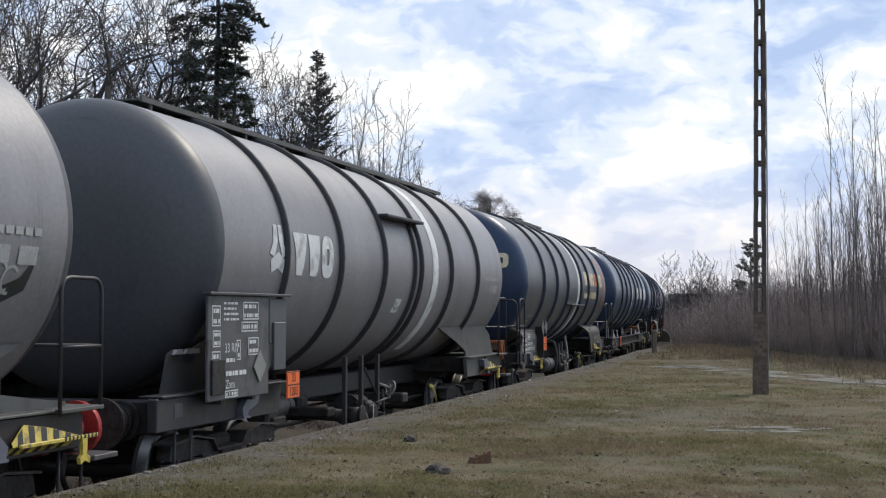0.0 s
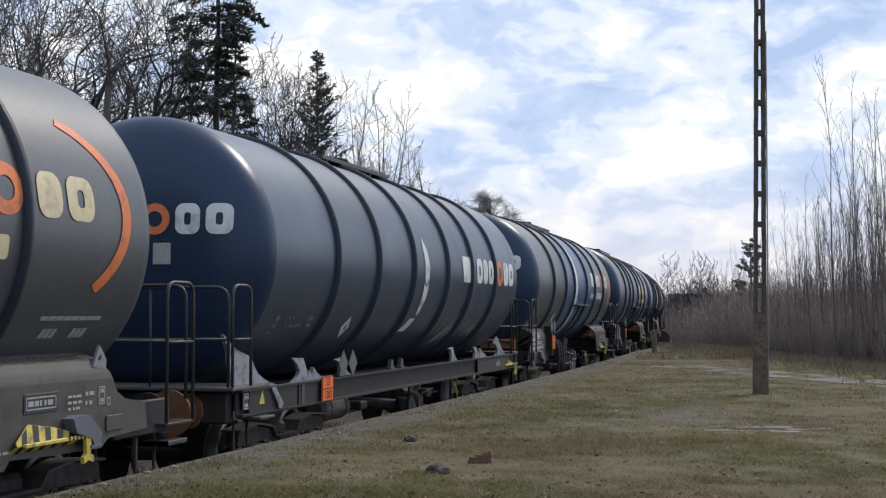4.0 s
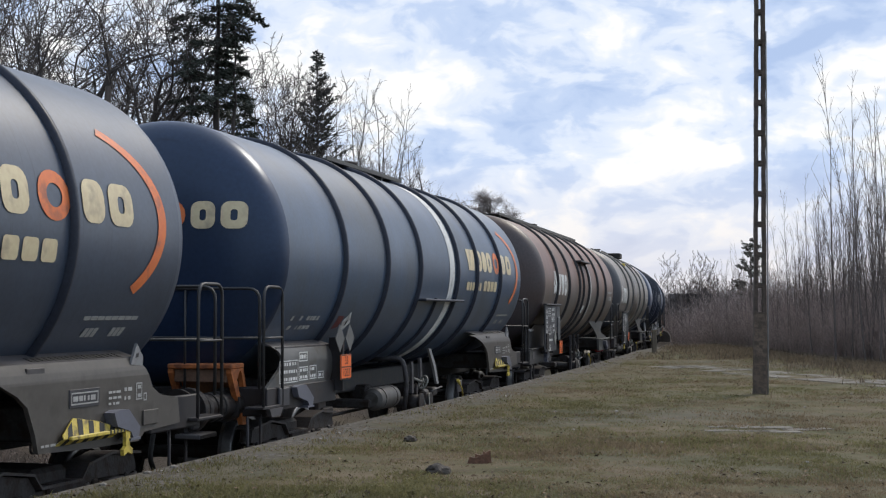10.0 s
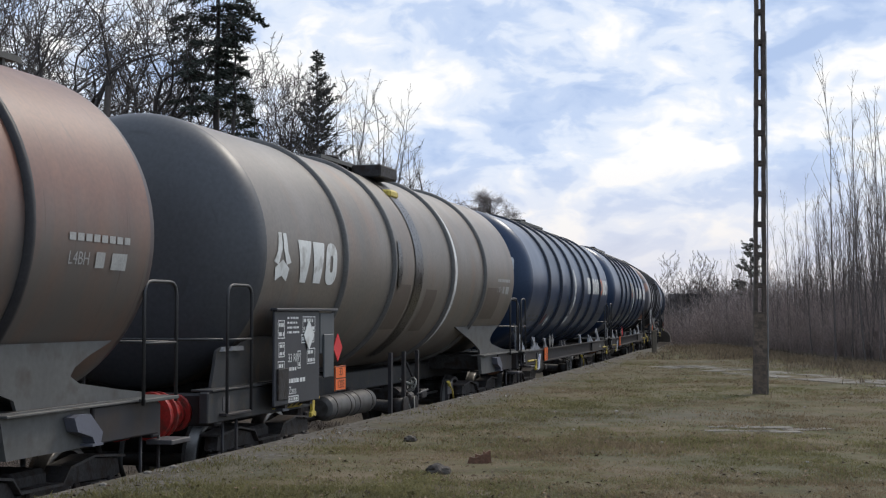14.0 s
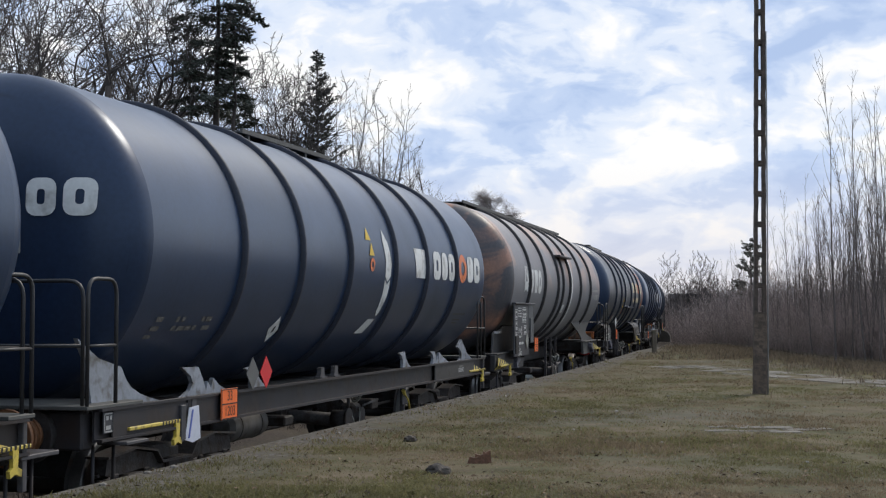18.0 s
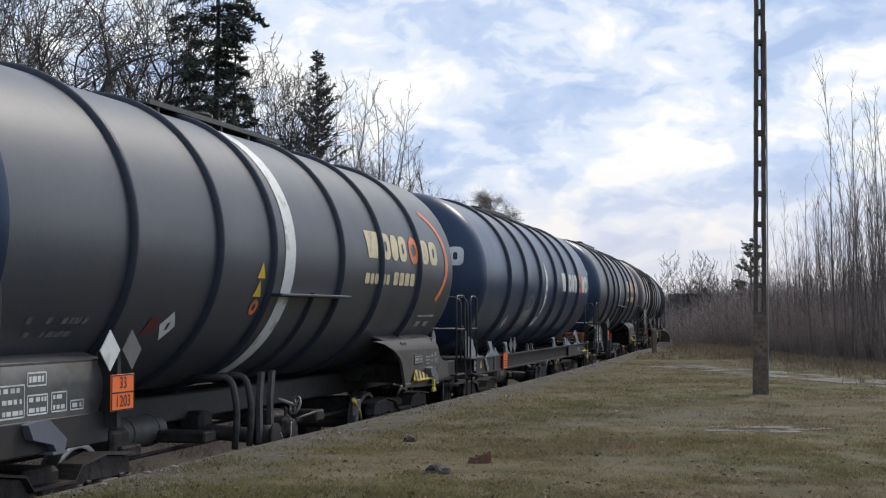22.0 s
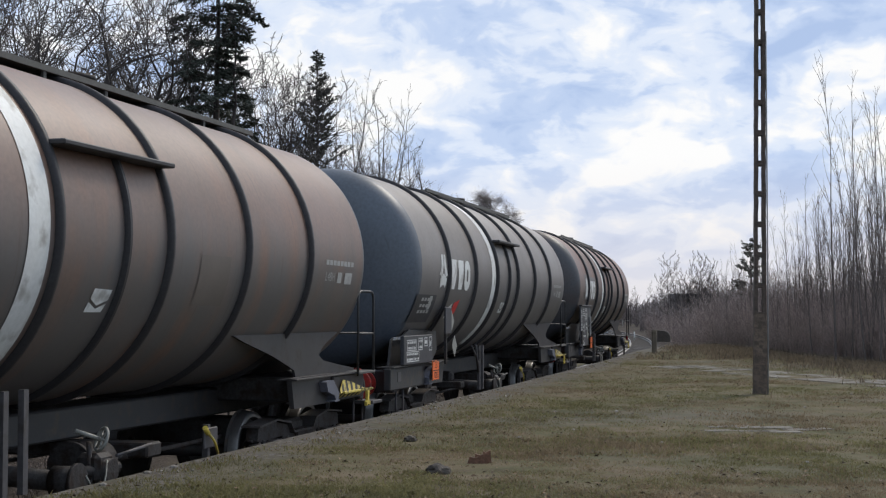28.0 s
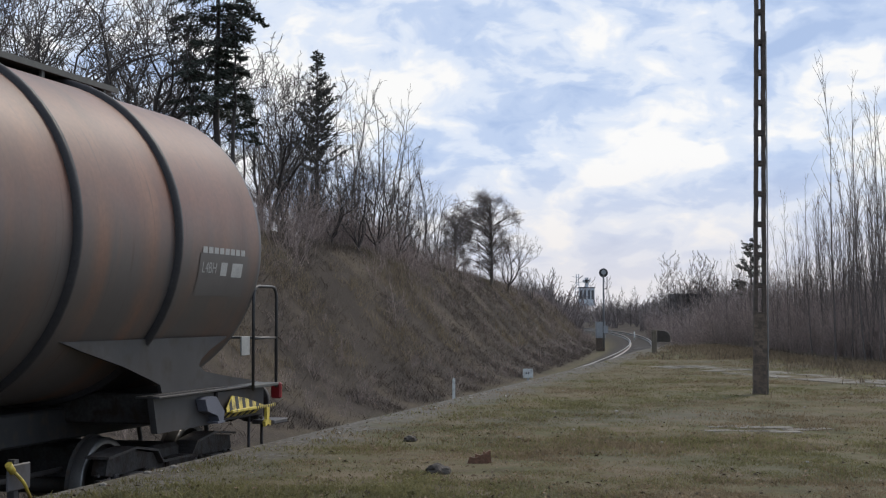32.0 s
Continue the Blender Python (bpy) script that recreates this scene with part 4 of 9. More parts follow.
def grip(wg, u=6.45, y=-1.44, z=1.06):
    h = shared("grip", yellow_handle_bm, M["yellow"], "shunting_grip", wg, Matrix.Translation((u, y, z)), "yellow and black striped grip bar")
    shared("grip_stripes", stripes_bm, M["black"], "stripe", h)

    def plate():
        xs = [-0.06, 0.05, 0.16, 0.33, 0.50, 0.70, 0.90]
        bm = prism([(x, 0.0) for x in xs] + [(x, grip_top(x)) for x in xs[::-1]], "y", -0.004, 0.004)
        low = prism([(-0.06, -0.006), (0.90, -0.006), (0.80, -0.09), (-0.10, -0.07)], "y", 0.01, 0.018)
        for v in bm.verts:
            v.co.y += 0.3 * max(0.0, v.co.z)
        for v in low.verts:
            v.co.y -= 0.9 * (v.co.z + 0.006)
        me = bpy.data.meshes.new("t")
        low.to_mesh(me)
        low.free()
        bm.from_mesh(me)
        bpy.data.meshes.remove(me)
        return bm

    def bands():
        bm = bmesh.new()
        for i in range(5):
            a = 0.0 + i * 0.17
            bm.faces.new([bm.verts.new(q) for q in ((a, -0.0065, 0.002), (a + 0.08, -0.0065, 0.002), (a + 0.12, -0.0065, grip_top(a + 0.12) - 0.002), (a + 0.04, -0.0065, grip_top(a + 0.04) - 0.002))])
            bm.faces.new([bm.verts.new(q) for q in ((a, 0.0075, -0.010), (a - 0.04, 0.0075, -0.068), (a + 0.04, 0.0075, -0.068), (a + 0.08, 0.0075, -0.010))])
        for v in bm.verts:
            v.co.y += 0.3 * v.co.z if v.co.z > 0 else -0.9 * (v.co.z + 0.006)
        return bm
    shared("grip_plate", plate, M["yellow"], "striped_plate", h, Matrix.Translation((0, 0.025, 0.0)))
    shared("grip_bands", bands, M["black"], "stripe", h, Matrix.Translation((0, 0.025, 0.0)))


def half_ring(wg, u, material, bracket):
    """The short second ring with its bar, on the platform side."""
    shared("half_ring", lambda: ring_bm(0.07, 0.05, radians(155), radians(250), 30), material, "cover_strip", wg, Matrix.Translation((u, 0, 0)))
    u0, u1 = bracket
    shared(f"bracket{u0}{u1}", lambda: box(u0, u1, -1.55, -1.28, 3.345, 3.39, 0.01), material, "drip_bar", wg)


def wagon_v(label, shell, dome, variant, band=None, front="board", grips=(5.85,), shift=0.0, hz=0.0, half=None, mark=0.0, gear=0.0):
    rings = {"a": [-4.74, -2.88, -1.05, 0.77, 2.56, 4.40], "b": [-4.80, -2.90, -1.13, 0.80, 2.61, 4.44], "c": [-3.83, -1.73, 1.55, 3.86]}[variant]
    wg, tank = base_wagon(label, shell, dome, rings, M["ring_dark"] if variant != "c" else M["ring_grey"], M["frame_grey"], {"a": (-6.0, 6.1), "b": (-2.0, 5.4), "c": (-1.6, 0.9)}[variant], None, 5.32)
    skirts(wg, M["shroud_deep"] if variant == "b" else M["shroud"], M["frame_deep"], SKIRT_FULL if half is not None else SKIRT)
    under_gear(wg, variant, ((-3.15, -0.95), (-2.2, -0.95)) if variant == "c" else (), gear)
    end_gear(wg, -1, M["red"] if variant != "a" else M["bogie"])
    end_gear(wg, 1, M["red"] if variant == "a" else M["bogie"], 6.92)
    hoops(wg, [(6.45, 7.10)], rail=False)
    if variant == "c":
        hoops(wg, [(-7.25, -6.62)], rail=False, landing=False)
    for u in grips:
        grip(wg, u)
    b0, b1 = band or {"a": (0.98, 1.28), "b": (-1.55, -1.25), "c": (1.66, 1.90)}[variant]
    shared(f"band{b0}", lambda: smooth(lathe_x([(b0, TANK_R + 0.005), (b1, TANK_R + 0.005)], 60, radians(65), radians(235), TANK_Z)), M["white"], "white_band", wg, None, "white painted band round the tank")
    if variant != "c":
        half_ring(wg, half if half is not None else {"a": -0.31, "b": -0.02}[variant], M["ring_dark"], {"a": (-1.05, 0.77), "b": (-1.13, 0.80)}[variant])
    else:
        shared("stain_strip", lambda: smooth(lathe_x([(-0.62, TANK_R + 0.012), (-0.2, TANK_R + 0.012)], 40, radians(100), radians(240), TANK_Z)), M["oil"], "oil_stain", wg, None, "dark spilled oil down the tank side")
        shared("oval", lambda: on_tank([[(-1.42 + 0.11 * math.cos(a), 2.72 + 0.36 * math.sin(a)) for a in (2 * math.pi * k / 20 for k in range(20))]], TANK_R + 0.02), M["oil"], "cover_plate", wg)
        shared("dome_box", lambda: box(-0.55, 0.3, -0.95, -0.5, 4.05, 4.24, 0.02), M["bogie"], "valve_box", wg)
        shared("spill", lambda: box(-0.62, -0.2, -1.12, -0.92, 3.74, 3.86, 0.03), M["yellow"], "yellow_strap", wg)
    du = {"a": 0.0, "b": -0.03, "c": -0.85}[variant] + mark
    dw = {"a": 0.0, "b": -0.04, "c": -0.08}[variant]
    part("emblem", on_tank(emblem(-5.09 + du, 2.70 + dw, 1.0)), M["white"], wg, "white emblem of three plain lobes")
    x = -4.62 + du
    letter_blocks(wg, [[(x + 0.12, 2.47 + dw), (x + 0.30, 2.47 + dw), (x + 0.44, 2.95 + dw), (x, 2.95 + dw)],
                       [(x + 0.56, 2.47 + dw), (x + 0.80, 2.47 + dw), (x + 0.88, 2.95 + dw), (x + 0.48, 2.95 + dw)],
                       round_block(x + 0.94, x + 1.34, 2.46 + dw, 2.96 + dw, 0.16)], M["white"], "white_block")
    if variant != "c":
        ue = 0.20 + (half is not None) * -0.35 if variant == "a" else -0.30
        part("arrow_mark", on_tank([[(ue - 0.17, 2.03), (ue + 0.12, 2.03), (ue + 0.15, 2.11), (ue, 2.06), (ue - 0.15, 2.12)]]), M["white"], wg)
        part("arrow_mark", on_tank([[(ue - 0.14, 2.15), (ue, 2.09), (ue + 0.16, 2.14), (ue + 0.18, 2.23), (ue - 0.12, 2.24)]]), M["white"], wg)
    part("fine_print", on_tank([rect(5.0 + 0.13 * i, 5.10 + 0.13 * i, 2.62, 2.68) for i in range(8)] + [rect(5.45, 5.60, 2.41, 2.54), rect(5.72, 5.98, 2.40, 2.54)]), M["dull_white"], wg)
    tank_text(wg, "L4BH", 0.15, 5.18, 2.475, M["dull_white"])
    if front == "board":
        u0, u1 = (-6.55 + shift, -5.0 + shift) if variant != "c" else (-6.22, -4.80)
        low = Matrix.Translation((0, 0, -0.15 if variant == "c" else 0.0))
        pn = shared(f"board{u0}", lambda: box(u0, u1, -1.52, -1.49, 1.2, 2.22, 0.008), M["board_grey"] if half is not None else M["panel_dark"], "information_board", wg, low, "dark board with white painted lettering bars")
        shared(f"board_hood{u0}", lambda: box(u0 - 0.03, u1 + 0.55, -1.56, -1.48, 2.22, 2.25, 0.006), M["panel_dark"], "hood", pn)
        shared(f"board_wing{u0}", lambda: box(u1 + 0.03, u1 + 0.52, -1.52, -1.49, 1.72, 2.2, 0.008), M["sign_dark"], "flap", pn)
        shared(f"board_flap{u0}", lambda: box(u1 + 0.1, u1 + 0.44, -1.545, -1.522, 1.44, 1.95, 0.008), M["sign_dark"], "hinged_flap", pn)
        shared(f"board_text{u0}", lambda: board_text(u0, u1), M["white"], "fine_print", pn)
        for words, size, du, dz in (("33 RIV", 0.13, 0.56, 1.70), ("Zans", 0.12, 0.53, 1.345)):
            if words not in CACHE:
                CACHE[words] = text_mesh(words, size, M["white"])
            part("lettering", CACHE[words], None, pn).matrix_basis = Matrix.Translation((u0 + du, -1.526, dz)) @ Matrix.Rotation(radians(90), 4, "X")
        shared(f"card{u0}", lambda: box(u0 + 0.06, u0 + 0.36, -1.545, -1.52, 1.26, 1.60, 0.006), M["bogie"], "card_holder", pn)
        shared("dia", lambda: diamond_bm(0, 0, 0), M["sign_grey"] if variant != "c" else M["white"], "placard", pn, Matrix.Translation((-5.28 + shift if variant != "c" else -5.2, -1.535, 1.50 if variant != "c" else 1.95)))
        if variant == "c":
            shared("dia", lambda: diamond_bm(0, 0, 0), M["sign_red"], "placard", pn, Matrix.Translation((-4.09, -1.50, 1.78)), "red fire hazard placard")
        for u in (u0 + 0.4, u0 + 1.2):
            shared("board_leg", lambda: box(-0.04, 0.04, -1.5, -1.3, 1.16, 1.22), M["frame_grey"], "bracket", pn, Matrix.Translation((u, 0, 0)))
        hazard_plate(wg, (-4.40 if variant == "a" else -4.49) + hz if variant != "c" else -4.08, 1.39 if hz > 0.2 else 1.26)
    else:
        pn = shared("box_panel", lambda: box(-7.1, -5.5, -1.42, -1.36, 1.30, 1.72, 0.01), M["panel_dark"], "information_board", wg, None, "dark board with white framed lettering bars")
        shared("box_text", lambda: box_text(), M["white"], "fine_print", pn)
        p2 = shared("tall_plate", lambda: box(-5.1, -4.72, -1.53, -1.50, 1.72, 2.14, 0.008), M["panel_dark"], "card_plate", wg)
        shared("tall_legs", lambda: box(-4.95, -4.90, -1.5, -1.46, 1.25, 1.75), M["frame_grey"], "plate_leg", p2)
        for u, w in ((-4.62, 1.92), (-4.42, 1.52)):
            shared("dia", lambda: diamond_bm(0, 0, 0), M["sign_grey"], "placard", wg, Matrix.Translation((u, -1.5, w)))
        shared("text_field", lambda: on_tank([rect(-6.5, -5.35, 1.86, 2.32)], TANK_R + 0.004), M["panel_dark"], "text_field", wg)
        part("fine_print", on_tank([rect(-6.2 + 0.17 * (i % 4), -6.08 + 0.17 * (i % 4), 2.22 - 0.1 * (i // 4), 2.27 - 0.1 * (i // 4)) for i in range(12)] + [rect(-5.75, -5.6, 2.08, 2.3)], TANK_R + 0.01), M["dull_white"], wg)
        hazard_plate(wg, -5.47, 1.17, -1.46)
        part("red_label", on_tank([[(-4.15, 1.95), (-3.85, 2.0), (-3.78, 2.26), (-4.1, 2.2)]]), M["sign_red"], wg)
        part("label_mark", on_tank([[(-4.4, 1.92), (-4.22, 1.98), (-4.2, 2.2), (-4.38, 2.14)]]), M["white"], wg)
    if variant == "b" and front == "board":
        part("label_mark", on_tank([[(-3.76, 1.74), (-3.50, 1.88), (-3.42, 2.12), (-3.68, 1.98)]]), M["white"], wg)
    return wg


def tank_text(wg, words, size, u, w, material):
    """Lettering on the tank side."""
    key = ("tt", words, size, u, w)
    if key not in CACHE:
        me = text_mesh(words, size, material)
        for v in me.vertices:
            a = (w + v.co.y - TANK_Z) / (TANK_R + 0.008)
            v.co = (u + v.co.x, -(TANK_R + 0.008) * math.cos(a), TANK_Z + (TANK_R + 0.008) * math.sin(a))
        CACHE[key] = me
    return part("lettering", CACHE[key], None, wg)


def on_end(polys, lift=0.015):
    """Flat shapes laid on the front dished end; rows of y, z."""
    bm = bmesh.new()
    for poly in polys:
        vs = []
        for y, z in poly:
            q = min(1.0, math.hypot(y, z - TANK_Z) / TANK_R)
            vs.append(bm.verts.new((-(6.4 + 0.52 * math.sin(math.acos(q ** (1 / 0.62)))) - lift, y, z)))
        bm.faces.new(vs)
    return bm


def end_signs(wg, low="white", ring="white", y=-0.42, z=3.42):
    """Warning triangles and a round sign on the dished end."""
    part("cleaned_patch", on_end([[(y - 0.17, z - 0.42), (y + 0.17, z - 0.42), (y + 0.17, z + 0.3), (y - 0.17, z + 0.3)]], 0.008), M["frame_grey"], wg)
    for k, m in ((0.07, "yellow"), (-0.13, low)):
        part("warning_sign", on_end([[(y - 0.11, z + k), (y, z + k + 0.18), (y + 0.11, z + k)][::-1]]), M[m], wg)
    part("round_sign", on_end(ring_poly(y, z - 0.26, 0.12, 0.12, 0.6, 20)), M[ring], wg)
    part("card_holder", box(-6.93, -6.88, y - 0.13, y + 0.13, z - 0.95, z - 0.72, 0.01), M["panel_dark"], wg)


def clean_patches(wg, rects, material):
    for i, q in enumerate(rects):
        part("cleaned_patch", on_tank([rect(*q)], TANK_R + 0.004), material, wg)


def box_text():
    return joined([table_bm(a, b, c, d, r, -1.424, 70 + k, True) for k, (a, b, c, d, r) in enumerate(((-6.95, -6.45, 1.50, 1.66, 2), (-6.98, -6.3, 1.34, 1.49, 2), (-6.35, -6.1, 1.5, 1.68, 2), (-6.0, -5.82, 1.55, 1.68, 1), (-5.72, -5.56, 1.48, 1.69, 1)))])


def joined(parts):
    """Several small bmeshes as one."""
    bm = bmesh.new()
    for t in parts:
        me = bpy.data.meshes.new("t")
        t.to_mesh(me)
        t.free()
        bm.from_mesh(me)
        bpy.data.meshes.remove(me)
    return bm


def board_text(u0, u1):
    bm = bmesh.new()
    y = -1.526
    for k, (a, b, c, d, rows, fr) in enumerate(((0.36, 0.75, 1.96, 2.17, 4, False), (0.08, 0.28, 1.92, 2.12, 2, True), (0.10, 0.28, 1.72, 1.88, 2, True), (0.08, 0.28, 1.58, 1.68, 1, True), (0.84, 1.25, 1.98, 2.16, 2, True), (0.80, 1.22, 1.86, 1.96, 1, True), (0.98, 1.25, 1.62, 1.80, 2, True), (0.42, 0.66, 1.54, 1.63, 1, False), (0.42, 0.95, 1.40, 1.51, 1, False), (0.40, 0.72, 1.22, 1.29, 1, True), (0.68, 0.78, 1.58, 1.78, 2, True))):
        t = table_bm(u0 + a, u0 + b, c, d, rows, y, 10 + k, fr)
        me = bpy.data.meshes.new("t")
        t.to_mesh(me)
        t.free()
        bm.from_mesh(me)
        bpy.data.meshes.remove(me)
    return bm


WORD_F = ((1.97, 2.70), (3.02, 3.45), (3.52, 3.86), (3.94, 4.32), (4.62, 5.12), (5.19, 5.60), (5.66, 6.07))
WORD_T = ((1.96, 2.54), (2.64, 3.05), (3.10, 3.42), (3.47, 3.84), (3.98, 4.44), (4.64, 5.00), (5.08, 5.50))


def painted_word(wg, spans, w0, h, m1, m2):
    """A row of plain blocks with one orange ring among them."""
    for i, (a, b) in enumerate(spans):
        if i == 4:
            part("orange_ring", on_tank(ring_poly((a + b) / 2, w0 + h / 2, (b - a) / 2 + 0.01, h / 2 + 0.02, 0.48)), m2, wg, "orange painted ring")
        elif i == 0:
            part("painted_block", on_tank([[(a + 0.10, w0), (b - 0.10, w0), (b, w0 + h), (a, w0 + h)]]), m1, wg)
        else:
            part("painted_block", on_tank(round_block(a, b, w0, w0 + h, 0.12, i in (1, 3, 6))), m1, wg)


def end_blocks(wg, m1, m2, w0=2.96, h=0.30):
    """The same blocks in small on the front dished end."""
    def lay(bm):
        for v in bm.verts:
            q = min(1.0, math.hypot(v.co.y, v.co.z - TANK_Z) / TANK_R)
            th = math.acos(min(1.0, q ** (1 / 0.62)))
            v.co.x = -(6.4 + 0.52 * math.sin(th)) - 0.012
        return bm

    def flat(quads):
        bm = bmesh.new()
        for q in quads:
            bm.faces.new([bm.verts.new((0, a, b)) for a, b in q])
        bmesh.ops.remove_doubles(bm, verts=bm.verts, dist=1e-4)
        bmesh.ops.subdivide_edges(bm, edges=bm.edges[:], cuts=2, use_grid_fill=True)
        return lay(bm)
    # the platform side is -y; seen from the front, right is -y
    for i, (a, b) in enumerate(((-1.16, -0.88), (-0.82, -0.55))):
        shared(f"eb{i}{w0}", lambda: flat(round_block(a, b, w0, w0 + h, 0.09)), m1, "painted_block", wg)
    shared(f"er{w0}", lambda: flat(ring_poly(-0.32, w0 + h / 2, 0.17, 0.17, 0.5, 16)), m2, "orange_ring", wg)
    for i, (a, b) in enumerate(((-0.08, 0.16), (0.22, 0.46), (0.52, 0.76), (0.82, 1.15))):
        shared(f"ec{i}{w0}", lambda: flat(round_block(a, b, w0, w0 + h, 0.09)), m1, "painted_block", wg)


def crash_box(wg):
    """Override guards above the front buffers: orange primed tops on open triangular cheeks, dull brown walls below."""
    for q in (-1, 1):
        at = Matrix.Translation((0, q * 0.67, 0))
        g = shared("guard_top", lambda: box(-6.94, -6.56, -0.37, 0.37, 1.445, 1.50, 0.012), M["rust_orange"], "override_guard", wg, at, "orange primed steel override guard")
        for y in (-0.34, 0.34):
            shared("guard_leg", lambda: smooth(prism([(-6.92, 1.444), (-6.92, 1.40), (-6.88, 1.33), (-6.58, 0.83), (-6.49, 0.83), (-6.58, 0.96), (-6.76, 1.32), (-6.71, 1.40), (-6.62, 1.444)], "y", -0.03, 0.03), 25), M["rust_orange"], "cheek", g, Matrix.Translation((0, y, 0)))
            shared("guard_leg2", lambda: smooth(prism([(-6.66, 1.443), (-6.57, 1.443), (-6.47, 1.17), (-6.48, 0.86), (-6.52, 0.90), (-6.53, 1.16), (-6.63, 1.40)], "y", -0.025, 0.025), 25), M["rust_orange"], "cheek", g, Matrix.Translation((0, y, 0)))
        shared("guard_wall", lambda: box(-6.90, -6.72, -0.305, 0.305, 1.30, 1.444, 0.01), M["rust_dull"], "guard_wall", g, None, "dull brown primed steel wall")
        shared("guard_back", lambda: prism([(-6.70, 1.30), (-6.56, 1.30), (-6.50, 0.95), (-6.56, 0.95)], "y", -0.30, 0.30), M["rust_dark"], "guard_back", g)


def front_tables(wg, seed, dx):
    at = Matrix.Translation((dx, 0, 0))
    def fn():
        bm = bmesh.new()
        for k, (a, b, c, d, r) in enumerate(((-6.54, -5.95, 1.263, 1.515, 3), (-5.92, -5.62, 1.272, 1.430, 2), (-5.92, -5.64, 1.490, 1.600, 1), (-5.57, -5.33, 1.275, 1.435, 2), (-5.28, -5.07, 1.272, 1.356, 1))):
            t = table_bm(a, b, c, d, r, -1.368, seed + k, True)
            me = bpy.data.meshes.new("t")
            t.to_mesh(me)
            t.free()
            bm.from_mesh(me)
            bpy.data.meshes.remove(me)
        return bm
    p = shared("frame_panel", lambda: smooth(shoulder(prism([(-6.97, 1.06), (-6.90, 1.24), (-6.62, 1.38), (-6.48, 1.46), (-6.42, 1.54), (-6.46, 1.62), (-6.60, 1.68), (-4.66, 1.66), (-4.68, 1.48), (-4.86, 1.16), (-4.95, 1.04)], "y", -1.365, -1.335), -1), 25), M["shroud"], "frame_panel", wg, at)
    shared("panel_strip", lambda: prism([(-1.31, 1.650), (-1.31, 1.664), (-1.08, 1.735), (-1.08, 1.715)], "x", -6.5, -4.66), M["frame_light"], "top_strip", wg, at)
    shared("front_sole", lambda: box(-6.97, -4.70, -1.395, -1.367, 0.98, 1.235, 0.008), M["frame_grey"], "sole_plate", wg, at)
    shared("front_box", lambda: box(-6.68, -6.38, -1.43, -1.396, 1.02, 1.225, 0.01), M["panel_dark"], "tool_box", wg, at)
    shared("front_tread", lambda: prism([(-7.03, 1.02), (-6.63, 1.02), (-6.71, 0.93), (-6.96, 0.93)], "y", -1.45, -1.40), M["frame_light"], "step_tread", wg, at)
    shared(f"front_text", fn, M["white"], "fine_print", p)


